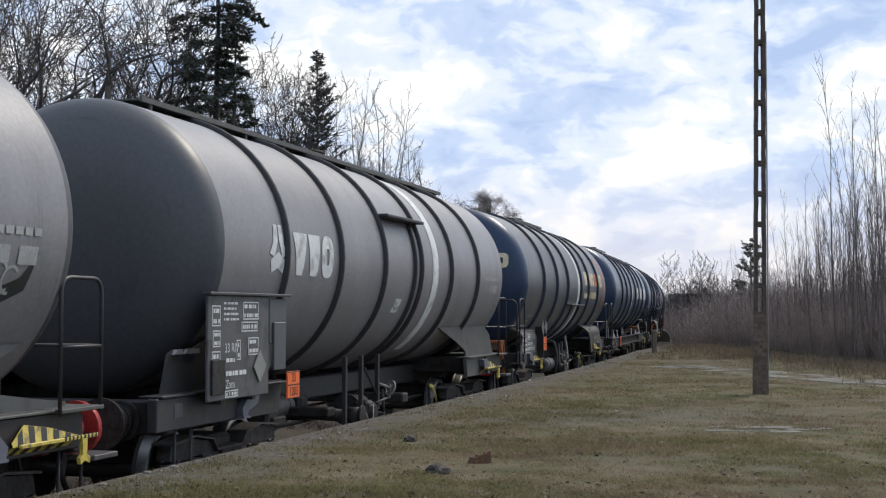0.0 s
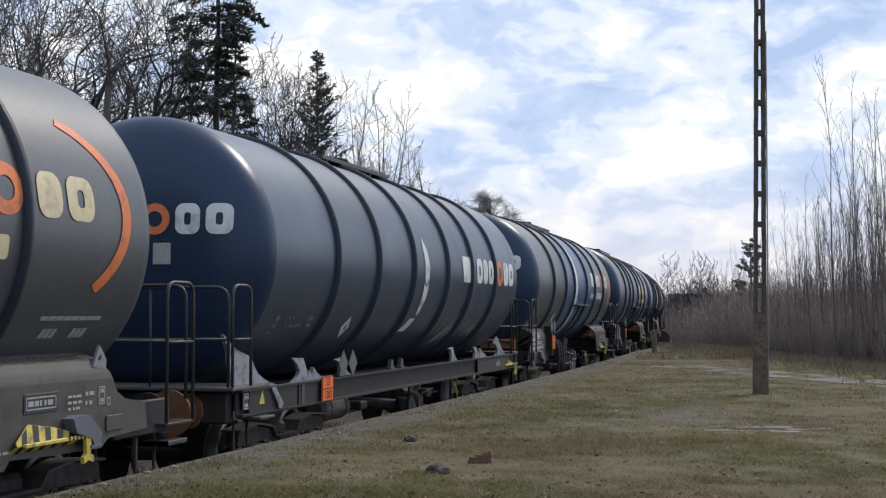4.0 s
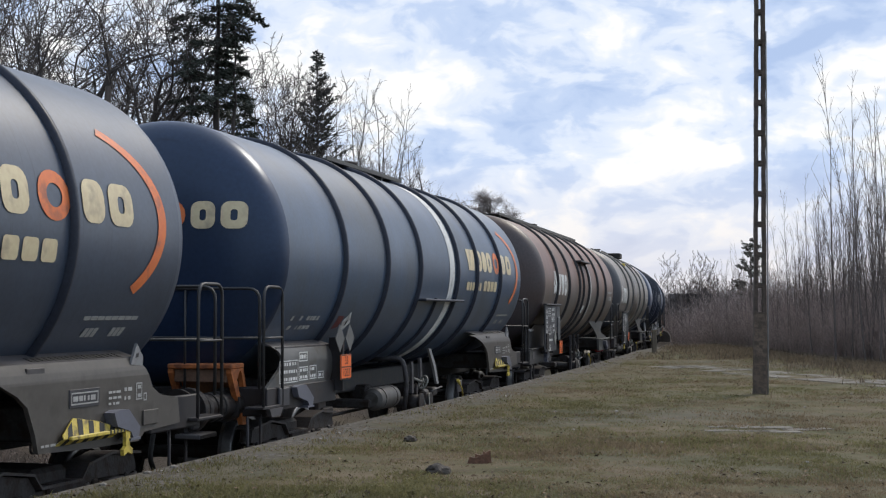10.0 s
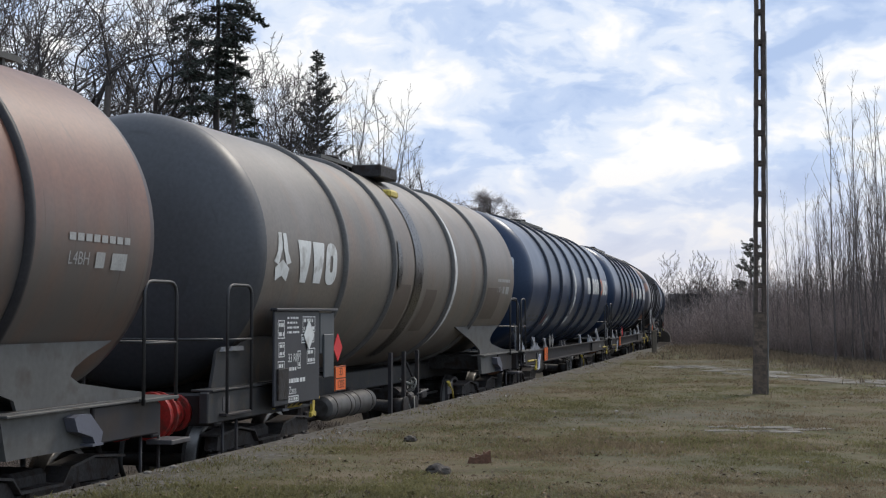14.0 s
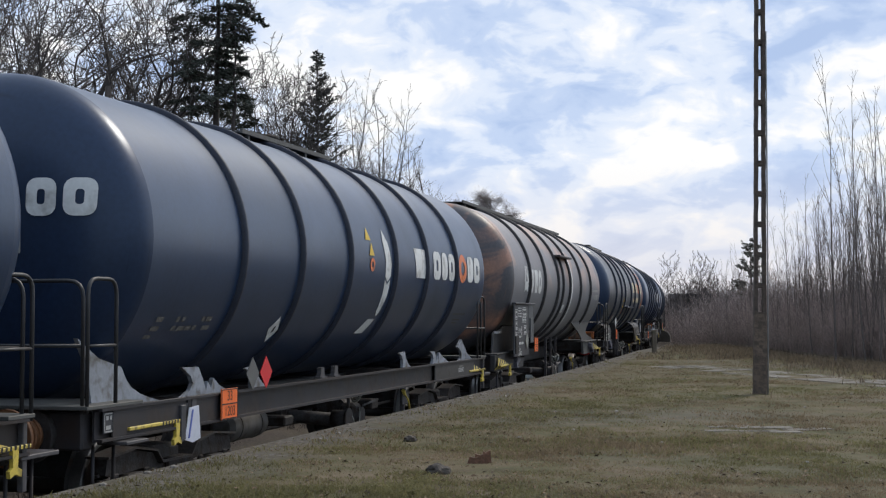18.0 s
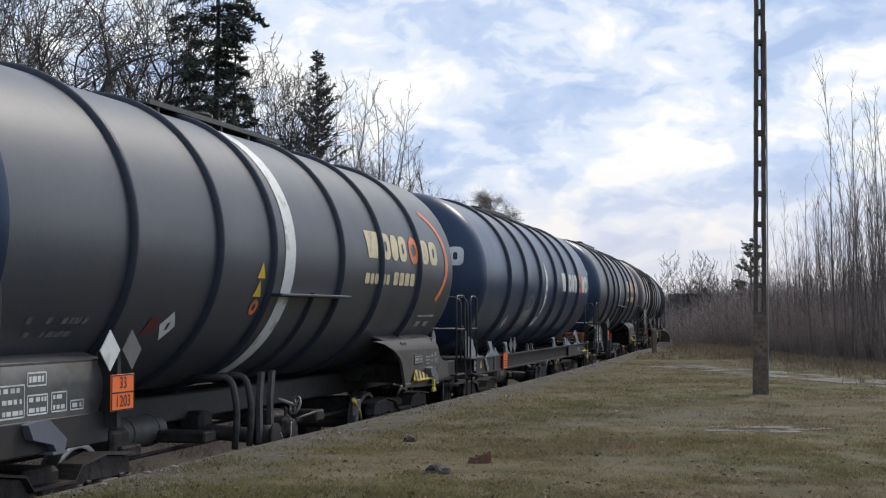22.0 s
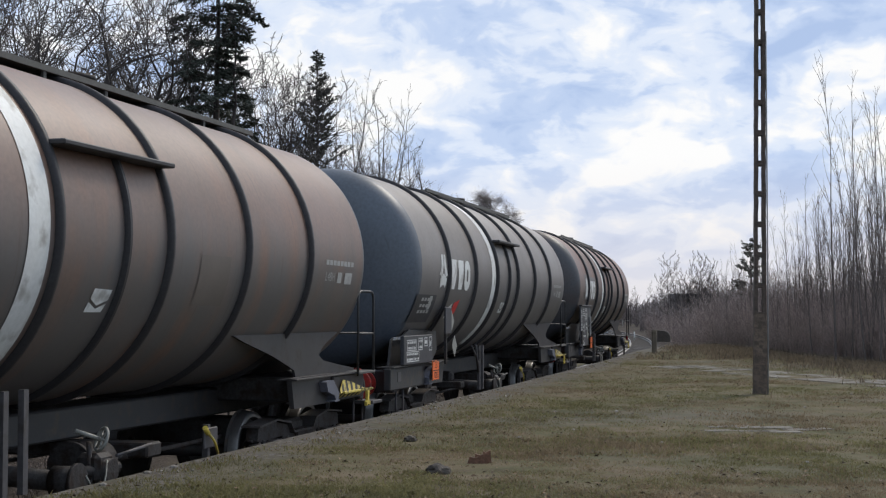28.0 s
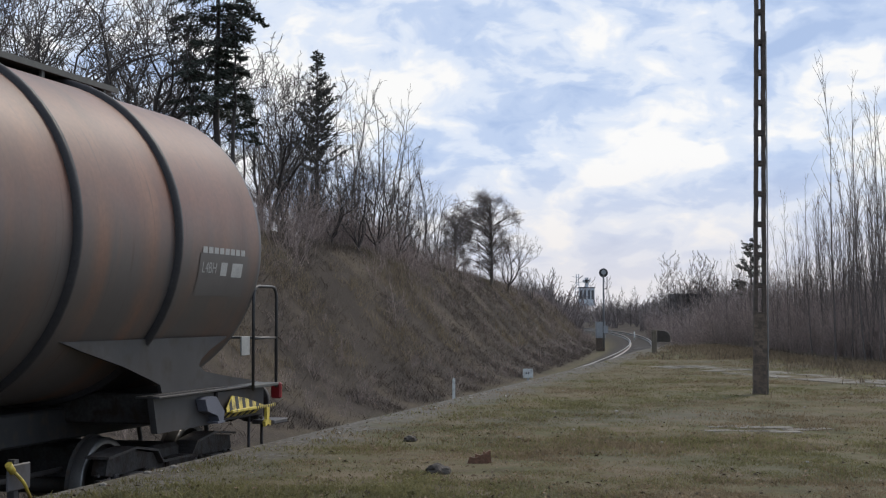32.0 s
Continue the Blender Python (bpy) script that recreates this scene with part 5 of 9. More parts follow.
def wagon_t(label, shell, dome, word=None, dome_signs=False, grips=(4.58,), late=False, tag=-3.40):
    r2, r3 = (-1.03, 1.23) if late else (-1.28, 0.97)
    b0 = 0.76 if late else -0.92
    wg, tank = base_wagon(label, shell, dome, [-4.50, -2.69, r2, r3, 2.6, 4.47], M["ring_blue"], M["frame_grey"], (-2.0, 1.8), shell)
    shrouds(wg)
    under_gear(wg, "late" if late else "t", ((-1.80, -1.0),) if late else (), 0.2 if late else -0.25)
    end_gear(wg, -1, M["bogie"], 6.52)
    end_gear(wg, 1, M["bogie"])
    hoops(wg, [(7.00, 7.56), (-6.95, -6.40)], landing=False)
    crash_box(wg)
    for u in grips:
        grip(wg, u)
    dx = 0.19 if late else 0.0
    front_tables(wg, 40, dx)
    shared(f"band_t{b0}", lambda: smooth(lathe_x([(b0, TANK_R + 0.005), (b0 + 0.31, TANK_R + 0.005)], 60, radians(65), radians(250), TANK_Z)), M["white"], "white_band", wg, None, "white painted band round the tank")
    shared(f"bar_t{late}", lambda: box(r2, r3 + 0.1, -1.60, -1.40, 2.225, 2.26, 0.01), M["ring_blue"], "drip_bar", wg)
    shared("cover_t", lambda: ring_bm(0.07, 0.04, radians(197), radians(250), 20), M["ring_blue"], "cover_strip", wg, Matrix.Translation((0.1, 0, 0)))
    if late:
        shared("kinked_strut", lambda: prism([(0.69, 1.48), (0.83, 1.48), (1.12, 1.21), (1.32, 0.90), (1.20, 0.90), (1.00, 1.19)], "y", -1.17, -1.13), M["frame_pale"], "kinked_strut", wg, None, "pale kinked flat strut")
        for a, b, c in ((-0.36, 1.31, 0.83), (0.12, 1.35, 0.86)):
            shared(f"short_strut{a}", lambda: prism([(a, b), (a + 0.10, b), (a + 0.13, b - 0.12), (a + 0.15, c), (a + 0.05, c), (a + 0.04, b - 0.10)], "y", -1.18, -1.14), M["frame_light"], "short_strut", wg)
    for u in ((-0.55,) if late else (-1.45, -1.05)):
        shared("lower_pipe", lambda: tube(rounded([(0, -0.55, 1.34), (0, -1.1, 1.38), (0.05, -1.15, 1.0), (0.1, -1.1, 0.6)], 0.14), 0.036, 10), M["frame_light"], "vent_pipe", wg, Matrix.Translation((u, 0, 0)))
    cm = word or M["cream"]
    painted_word(wg, WORD_T, 2.77, 0.36, cm, M["logo_orange"])
    for q in ((1.95, 2.14), (2.18, 2.32), (2.36, 2.52), (2.72, 2.85), (2.89, 3.02), (3.22, 3.44), (3.49, 3.71), (3.76, 3.98), (4.03, 4.25)):
        part("painted_bar", on_tank([round_rect(q[0], q[1], 2.43, 2.61 if q[0] > 3 else 2.57, 0.04)]), cm, wg)
    part("orange_arc", on_tank([q for q in ring_poly(4.62, 2.86, 1.50, 0.92, 0.90, 26, -46, 62)]), M["logo_orange"], wg, "orange painted arc at the tank end")
    end_blocks(wg, cm, M["logo_orange"])
    part("fine_print", on_tank([rect(4.98 + 0.12 * i, 5.09 + 0.12 * i, 1.955, 1.995) for i in range(8)] + [rect(a + 0.08 * i, a + 0.065 + 0.08 * i, 1.79, 1.88, 0.02) for a in (5.08, 5.55) for i in range(3)]), M["dull_white"], wg)
    part("fine_print", on_tank([rect(-5.86 + a, -5.86 + a + b, 1.925, 1.985, 0.02) for a, b in ((0, 0.07), (0.29, 0.07), (0.52, 0.09), (0.63, 0.07), (0.72, 0.10), (0.86, 0.08))] + [rect(-5.82 + a, -5.82 + a + b, 1.80, 1.855, 0.02) for a, b in ((0, 0.09), (0.26, 0.05), (0.36, 0.10), (0.48, 0.12), (0.62, 0.10))]), M["faint_white"] if not late else M["dull_white"], wg)
    tw = 1.60 if tag == -2.24 else 1.88
    part("label_mark", on_tank([[(tag + 0.02, tw - 0.16), (tag + 0.18, tw), (tag + 0.02, tw + 0.16), (tag - 0.16, tw + 0.02)]]), M["white"], wg, "white diamond label with a dark mark")
    part("dark_mark", on_tank([[(tag - 0.01, tw - 0.05), (tag + 0.04, tw - 0.03), (tag + 0.03, tw + 0.05), (tag - 0.02, tw + 0.03)]], TANK_R + 0.009), M["black"], wg)
    part("red_label", on_tank([[(tag - 0.44, tw - 0.10), (tag - 0.22, tw - 0.06), (tag - 0.18, tw + 0.10), (tag - 0.40, tw + 0.10)]]), M["red_faded"], wg)
    hazard_plate(wg, -4.72 + dx, 1.39)
    for i, (u, m) in enumerate(((-4.92, "white" if tag == -3.39 else "sign_dim"), (-4.54, "sign_dim"))):
        shared("dia", lambda: diamond_bm(0, 0, 0), M[m], "placard", wg, Matrix.Translation((u + dx, -1.52, 1.74)))
    shared("plate_post", lambda: box(-0.03, 0.03, -1.5, -1.32, 1.1, 1.75), M["frame_grey"], "plate_bracket", wg, Matrix.Translation((-4.72 + dx, 0, 0)))
    if dome_signs:
        bm = bmesh.new()
        for z in (3.55, 3.30):
            bm.faces.new([bm.verts.new((-6.93, y, z + dz)) for y, dz in ((-0.42, 0), (-0.66, 0), (-0.54, 0.2))])
        for v in bm.verts:
            q = min(1.0, math.hypot(v.co.y, v.co.z - TANK_Z) / TANK_R)
            v.co.x = -(6.4 + 0.52 * math.sin(math.acos(min(1.0, q ** (1 / 0.62))))) - 0.02
        part("warning_sign", bm, M["yellow"], wg)
    return wg


# outlines of the curved saddle plates that stand on the sole bars, front pair and rear pair
# Zig-zag notches in the inner two are ring shadows cut into the shape.
SADDLES = [[(-7.02, 1.24), (-7.14, 1.66), (-7.28, 1.84), (-7.16, 1.78), (-6.92, 1.665), (-6.52, 1.58), (-6.42, 1.46), (-6.32, 1.39), (-6.16, 1.33), (-5.98, 1.285), (-5.72, 1.24)],
           [(-5.32, 1.235), (-5.12, 1.30), (-5.05, 1.37), (-5.10, 1.44), (-5.30, 1.53), (-4.92, 1.52), (-4.82, 1.40), (-4.74, 1.29), (-4.70, 1.37), (-4.62, 1.30), (-4.57, 1.40), (-4.42, 1.32), (-4.15, 1.24)],
           [(3.83, 1.235), (3.91, 1.33), (3.86, 1.39), (3.70, 1.45), (3.98, 1.44), (4.06, 1.36), (4.10, 1.27), (4.15, 1.36), (4.21, 1.29), (4.25, 1.42), (4.48, 1.34), (4.75, 1.27), (4.92, 1.235)],
           [(5.55, 1.235), (5.70, 1.28), (5.73, 1.34), (5.66, 1.42), (5.48, 1.475), (5.73, 1.60), (5.96, 1.456), (6.16, 1.34), (6.43, 1.26), (6.71, 1.235)]]
GUSSET = [(-0.11, 1.24), (-0.12, 1.36), (-0.17, 1.42), (-0.28, 1.46), (-0.01, 1.48), (0.05, 1.38), (0.18, 1.29), (0.34, 1.24)]


def wagon_f(label, shell, dome, scribble=False, paper=False, mark=-0.58, rings=(-4.38, -2.69, -0.97, 0.98, 2.60, 4.41), tag=-3.34):
    wg, tank = base_wagon(label, shell, dome, rings, M["ring_blue"], M["frame_grey"], (-1.8, 1.4), shell)
    for y in (-1.38, 1.38):
        q = -1 if y > 0 else 1
        shared(f"sole_long{y}", lambda: prism([(y - q * 0.07, 0.988), (y + q * 0.02, 0.988), (y + q * 0.02, 1.262), (y - q * 0.07, 1.262), (y - q * 0.07, 1.240), (y, 1.236), (y, 1.012), (y - q * 0.07, 1.010)], "x", -7.2, 6.73), M["frame_grey"], "sole_bar", wg, None, "long grey steel channel sole bar")
        for k, poly in enumerate(SADDLES):
            shared(f"end_saddle{k}", lambda: smooth(prism(poly, "y", -0.02, 0.02), 20), M["saddle_blue"], "end_saddle", wg, Matrix.Translation((0, y * 0.90, 0)))
        for u in (-3.45, 2.30):
            shared("saddle_f", lambda: smooth(prism(GUSSET, "y", -0.02, 0.02), 20), M["saddle_blue"], "saddle_gusset", wg, Matrix.Translation((u, y * 0.90, 0)))
        for u in (-1.52, -1.02):
            shared("foot_bracket", lambda: add_box(prism([(-0.10, 1.262), (0.10, 1.262), (0.07, 1.31), (0.06, 1.39), (-0.05, 1.39), (-0.06, 1.31)], "y", -0.025, 0.025), -0.10, 0.10, -0.05, 0.05, 1.262, 1.276), M["frame_light"], "foot_bracket", wg, Matrix.Translation((u, y * 0.95, 0)))
        for a, b, mt in ((-6.98, -5.57, "frame_grey"), (-5.52, -4.56, "frame_grey"), (3.38, 5.95, "sole_dull")):
            shared(f"sole_plate{a}", lambda: box(a, b, -0.01, 0.01, 0.975, 1.268, 0.004), M[mt], "sole_plate", wg, Matrix.Translation((0, y * 1.03, 0)))
        shared("sole_rib", lambda: box(-0.05, 0.05, -0.012, 0.012, 0.985, 1.255, 0.004), M["frame_light"], "stiffener", wg, Matrix.Translation((-5.40, y * 1.035, 0)))
        shared("step_board", lambda: box(-6.95, -6.55, -0.14, 0.14, 0.945, 0.975, 0.006), M["frame_light"], "step_board", wg, Matrix.Translation((0, y * 1.02, 0)))
    pc = shared("frame_card", lambda: box(-7.13, -6.96, -1.424, -1.412, 1.05, 1.23, 0.004), M["panel_dark"], "card_plate", wg, None, "small dark plate with a white framed mark")
    shared("frame_card_text", lambda: table_bm(-7.12, -6.97, 1.06, 1.22, 2, -1.427, 61, True), M["dull_white"], "fine_print", pc)
    for u in (-4.8, -2.53, 2.53, 4.8):
        shared("cross_beam", lambda: box(-0.1, 0.1, -1.36, 1.36, 1.02, 1.22, 0.01), M["frame_grey"], "cross_beam", wg, Matrix.Translation((u, 0, 0)))
    under_gear(wg, "f", ((-3.65, -0.95),))
    end_gear(wg, -1, M["rust_dark"])
    end_gear(wg, 1, M["bogie"], 6.66)
    grip(wg, 5.59)
    shared("rear_step", lambda: box(6.64, 7.18, -1.44, -1.18, 0.955, 0.99, 0.006), M["frame_light"], "step_tread", wg)
    shared("rear_step_post", lambda: box(6.67, 6.73, -1.43, -1.38, 0.72, 1.26, 0.006), M["frame_light"], "step_post", wg)
    shared("sole_text", lambda: joined([table_bm(4.83, 5.18, 1.08, 1.145, 1, -1.438, 71, True), table_bm(4.90, 5.12, 1.155, 1.19, 1, -1.438, 72)]), M["dull_white"], "fine_print", wg)
    hoops(wg, [(6.26, 6.79), (-7.40, -6.92)])
    if paper:
        grip(wg, -6.72)
    else:
        shared("frame_triangle", lambda: prism([(-6.72, 1.09), (-6.57, 1.09), (-6.635, 1.235)], "y", -1.438, -1.434), M["yellow"], "warning_triangle", wg, None, "worn yellow warning triangle")
        shared("frame_paper", lambda: prism([(-6.42, 1.25), (-6.30, 1.25), (-6.08, 1.07), (-6.11, 1.01), (-6.20, 1.02), (-6.24, 1.08)], "y", -1.46, -1.44), M["saddle_blue"], "jacking_bracket", wg, None, "pale grey slanted bracket on the sole bar")
    painted_word(wg, WORD_F, 2.56, 0.43, M["white"], M["logo_orange"])
    end_blocks(wg, M["white"], M["logo_orange"], 2.88, 0.33)
    shared("end_card", lambda: box(-6.93, -6.905, -0.50, -0.30, 2.56, 2.79, 0.006), M["dull_white"], "card_plate", wg, None, "small pale plate below the painted blocks")
    for poly in ([(0.21, 3.18), (0.38, 3.00), (0.49, 2.72), (0.48, 2.54), (0.36, 2.47), (0.24, 2.54), (0.23, 2.78), (0.15, 3.02)],
                 [(0.24, 2.50), (0.36, 2.43), (0.48, 2.50), (0.49, 2.26), (0.40, 2.03), (0.32, 1.97), (0.26, 2.04), (0.26, 2.28)],
                 [(-0.16, 1.70), (0.18, 1.70), (0.36, 1.93), (0.06, 1.93)]):
        part("white_mark", on_tank([[(u + mark, w) for u, w in poly]]), M["white"], wg)
    part("fine_print", on_tank([rect(4.85 + 0.14 * i, 4.94 + 0.14 * i, 1.98, 2.02) for i in range(6)] + [rect(5.0, 5.45, 1.88, 1.91), rect(5.05, 5.4, 1.82, 1.85)]), M["faint_white"], wg)
    part("fine_print", on_tank([rect(-5.96 + a, -5.96 + a + b, 1.93, 1.985) for a, b in ((0, 0.14), (0.42, 0.07), (0.54, 0.07), (0.98, 0.08), (1.09, 0.13))] + [rect(-5.96 + a, -5.96 + a + b, 1.83, 1.885) for a, b in ((-0.02, 0.16), (0.40, 0.10), (0.53, 0.16), (0.71, 0.12), (0.86, 0.09), (1.08, 0.17))] + [rect(-6.02, -5.88, 1.745, 1.79)]), M["faint_white"], wg)
    part("label_mark", on_tank([[(tag + 0.02, 1.63), (tag + 0.16, 1.80), (tag + 0.02, 1.98), (tag - 0.15, 1.82)]]), M["white"], wg)
    part("dark_mark", on_tank([[(tag - 0.01, 1.76), (tag + 0.04, 1.78), (tag + 0.03, 1.86), (tag - 0.02, 1.84)]], TANK_R + 0.009), M["black"], wg)
    hazard_plate(wg, -4.65, 1.15, -1.47)
    for u, m in ((-4.0, "sign_dim"), (-3.63, "sign_red" if tag > -3 else "sign_dim")):
        shared("dia", lambda: diamond_bm(0, 0, 0), M[m], "placard", wg, Matrix.Translation((u, -1.45, 1.42)))
    if paper and tag < -3:
        part("red_label", on_tank([[(tag - 0.62, 1.72), (tag - 0.40, 1.76), (tag - 0.34, 2.00), (tag - 0.56, 1.96)]]), M["red_faded"], wg)
    if paper:
        shared("paper", lambda: prism([(-0.17, -0.16), (0.02, -0.20), (0.18, -0.17), (0.10, 0.02), (0.04, 0.15), (-0.16, 0.14)], "y", -0.004, 0.004), M["paper"], "paper_sheet", wg, Matrix.Translation((-5.42, -1.452, 1.03)) @ Matrix.Rotation(radians(8), 4, "X"), "crumpled white and blue paper in a holder")
        shared("paper_stripe", lambda: box(-0.10, -0.07, -0.008, -0.004, -0.15, 0.12), M["paper_blue"], "printed_stripe", wg, Matrix.Translation((-5.42, -1.452, 1.03)) @ Matrix.Rotation(radians(8), 4, "X"))
        shared("paper_box", lambda: add_box(box(-0.30, -0.20, -0.02, 0.03, -0.16, 0.16, 0.006), -0.30, 0.20, 0.012, 0.03, -0.18, 0.17), M["panel_dark"], "card_holder", wg, Matrix.Translation((-5.42, -1.44, 1.04)))
    if scribble:
        quads = ring_poly(-1.80, 2.16, 0.34, 0.25, 0.90, 20, 0, 190) + ring_poly(-1.88, 2.22, 0.09, 0.07, 0.62, 14)
        rnd = random.Random(4)
        for i in range(8):
            u, w = -2.14 + 0.09 * i, 1.98 + 0.012 * i
            quads += [rect(u, u + 0.022, w - 0.10, w + 0.10, rnd.uniform(-0.05, 0.06)), rect(u, u + 0.09, w + rnd.uniform(-0.08, 0.06), w + 0.085)]
        for i in range(7):
            quads += ring_poly(-2.18 + 0.11 * i, 1.78 + 0.02 * i + 0.04 * math.sin(i * 1.7), rnd.uniform(0.06, 0.12), rnd.uniform(0.06, 0.11), 0.78, 12, rnd.uniform(0, 90), rnd.uniform(220, 380))
        quads += ring_poly(-2.10, 1.70, 0.36, 0.16, 0.92, 18, 110, 330) + ring_poly(-1.62, 1.86, 0.14, 0.12, 0.82, 14, -120, 120)
        part("painted_scribble", on_tank(quads), M["dull_white"], wg, "white sprayed scribble")
        part("red_label", on_tank([[(-2.95, 1.72), (-2.76, 1.80), (-2.93, 1.97), (-3.08, 1.84)]]), M["red_faded"], wg)
    return wg


# extra paints
M["ring_dark"] = mat("ring_dark", (0.035, 0.033, 0.035), 0.5, var=0.3, scale=4, spec=0.25)
M["ring_grey"] = mat("ring_grey", (0.10, 0.095, 0.09), 0.5, var=0.3, scale=3)
M["ring_blue"] = mat("ring_blue", (0.025, 0.03, 0.045), 0.45, var=0.3, scale=4, spec=0.25)
M["sign_dark"] = mat("sign_dark", (0.07, 0.075, 0.08), 0.55, var=0.25, scale=3)
M["frame_deep"] = mat("frame_deep", (0.026, 0.026, 0.028), 0.6, var=0.35, scale=3, spot=(0.05, 0.04, 0.03), spot_amt=0.3)
M["frame_pale"] = mat("frame_pale", (0.20, 0.20, 0.205), 0.6, var=0.3, scale=4)
M["sole_dull"] = mat("sole_dull", (0.052, 0.049, 0.048), 0.55, var=0.3, scale=2.5, spot=(0.04, 0.033, 0.028), spot_amt=0.4, spec=0.25)
M["faint_white"] = mat("faint_white", (0.13, 0.125, 0.12), 0.6, var=0.5, scale=14)
M["red_faded"] = mat("red_faded", (0.12, 0.022, 0.022), 0.6, var=0.5, scale=12)
M["rust_dull"] = mat("rust_dull", (0.15, 0.085, 0.055), 0.7, var=0.4, scale=4, bump=0.2)
M["board_grey"] = mat("board_grey", (0.085, 0.083, 0.086), 0.55, var=0.25, scale=3, spot=(0.05, 0.045, 0.04), spot_amt=0.4)
M["dull_white"] = mat("dull_white", (0.34, 0.34, 0.33), 0.6, var=0.3, scale=6)
M["saddle_blue"] = mat("saddle_blue", (0.24, 0.26, 0.295), 0.5, var=0.25, scale=3, spot=(0.1, 0.09, 0.08), spot_amt=0.4)
M["oil"] = mat("oil", (0.022, 0.019, 0.017), 0.3, var=0.4, scale=4)
M["rust_dark"] = mat("rust_dark", (0.16, 0.07, 0.03), 0.6, var=0.4, scale=4)

BLUE, DBLUE = (0.022, 0.035, 0.07), (0.010, 0.018, 0.055)
P = {
    "grey_v": tank_paint("paint_grey", (0.205, 0.196, 0.202), (0.150, 0.144, 0.148), 0.45, rough=0.34, spec=0.62),
    "grey_v2": tank_paint("paint_grey_brown", (0.165, 0.142, 0.125), (0.128, 0.108, 0.092), 0.5, low=(0.118, 0.110, 0.110), spec=0.62),
    "brown": tank_paint("paint_brown", (0.158, 0.070, 0.045), (0.112, 0.060, 0.044), 0.6, spec=0.55, low=(0.120, 0.103, 0.092), rust=(0.20, 0.09, 0.047)),
    "brown2": tank_paint("paint_brown_grey", (0.165, 0.098, 0.070), (0.130, 0.090, 0.072), 0.6, low=(0.115, 0.106, 0.103), rust=(0.19, 0.095, 0.055), spec=0.62),
    "olive": tank_paint("paint_olive", (0.150, 0.128, 0.108), (0.11, 0.098, 0.087), 0.55, rust=(0.17, 0.105, 0.07), spec=0.62),
    "patina": tank_paint("paint_patina", (0.165, 0.160, 0.172), (0.33, 0.215, 0.17), 0.40, streak=0.08, low=(0.165, 0.168, 0.184), sharp=0.49, spec=0.62),
    "brown_dark": tank_paint("paint_brown_dark", (0.140, 0.061, 0.038), (0.095, 0.054, 0.041), 0.6, spec=0.55, low=(0.100, 0.086, 0.080), rust=(0.205, 0.092, 0.048)),
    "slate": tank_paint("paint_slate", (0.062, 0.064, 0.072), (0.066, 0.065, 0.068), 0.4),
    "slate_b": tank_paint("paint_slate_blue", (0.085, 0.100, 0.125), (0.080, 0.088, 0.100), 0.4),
    "rustend": tank_paint("paint_rust_end", (0.065, 0.064, 0.072), (0.30, 0.155, 0.105), 0.42, streak=0.06, sharp=0.58),
    "darkbrown": tank_paint("paint_dark_brown", (0.052, 0.044, 0.047), (0.070, 0.042, 0.034), 0.6),
    "dusty_a": tank_paint("paint_dusty_grey", (0.064, 0.067, 0.076), (0.050, 0.056, 0.070), 0.5, rough=0.31, spec=0.70),
    "dusty_d": tank_paint("paint_dusty_green_grey", (0.058, 0.072, 0.088), (0.066, 0.074, 0.078), 0.5, rough=0.31, spec=0.70),
    "blue_b": tank_paint("paint_faded_blue", (0.028, 0.045, 0.080), (0.024, 0.036, 0.060), 0.4, rough=0.27, spec=0.75, tint=(0.82, 0.90, 1.0)),
    "dusty": tank_paint("paint_dusty", (0.043, 0.047, 0.059), (0.030, 0.038, 0.056), 0.5, rough=0.31, spec=0.70),
    "dusty_c": tank_paint("paint_dusty_slate_blue", (0.046, 0.063, 0.096), (0.036, 0.046, 0.068), 0.5, rough=0.31, spec=0.70),
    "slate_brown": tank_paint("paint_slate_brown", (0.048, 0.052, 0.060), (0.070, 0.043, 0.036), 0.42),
    "blue_course": tank_paint("paint_blue_course", (0.034, 0.080, 0.165), (0.040, 0.066, 0.110), 0.45, rough=0.30, spec=0.55),
    "dusty_b": tank_paint("paint_dusty_blue", (0.044, 0.076, 0.132), (0.058, 0.068, 0.082), 0.45, rough=0.31, spec=0.70),
    "blue": tank_paint("paint_blue", (0.018, 0.036, 0.080), (0.018, 0.032, 0.062), 0.4, rough=0.26, spec=0.75, tint=(0.78, 0.88, 1.0)),
    "dome_blue": tank_paint("paint_end_blue", (0.016, 0.029, 0.064), (0.016, 0.026, 0.050), 0.4, rough=0.26, spec=0.45, tint=(0.7, 0.82, 1.0)),
}


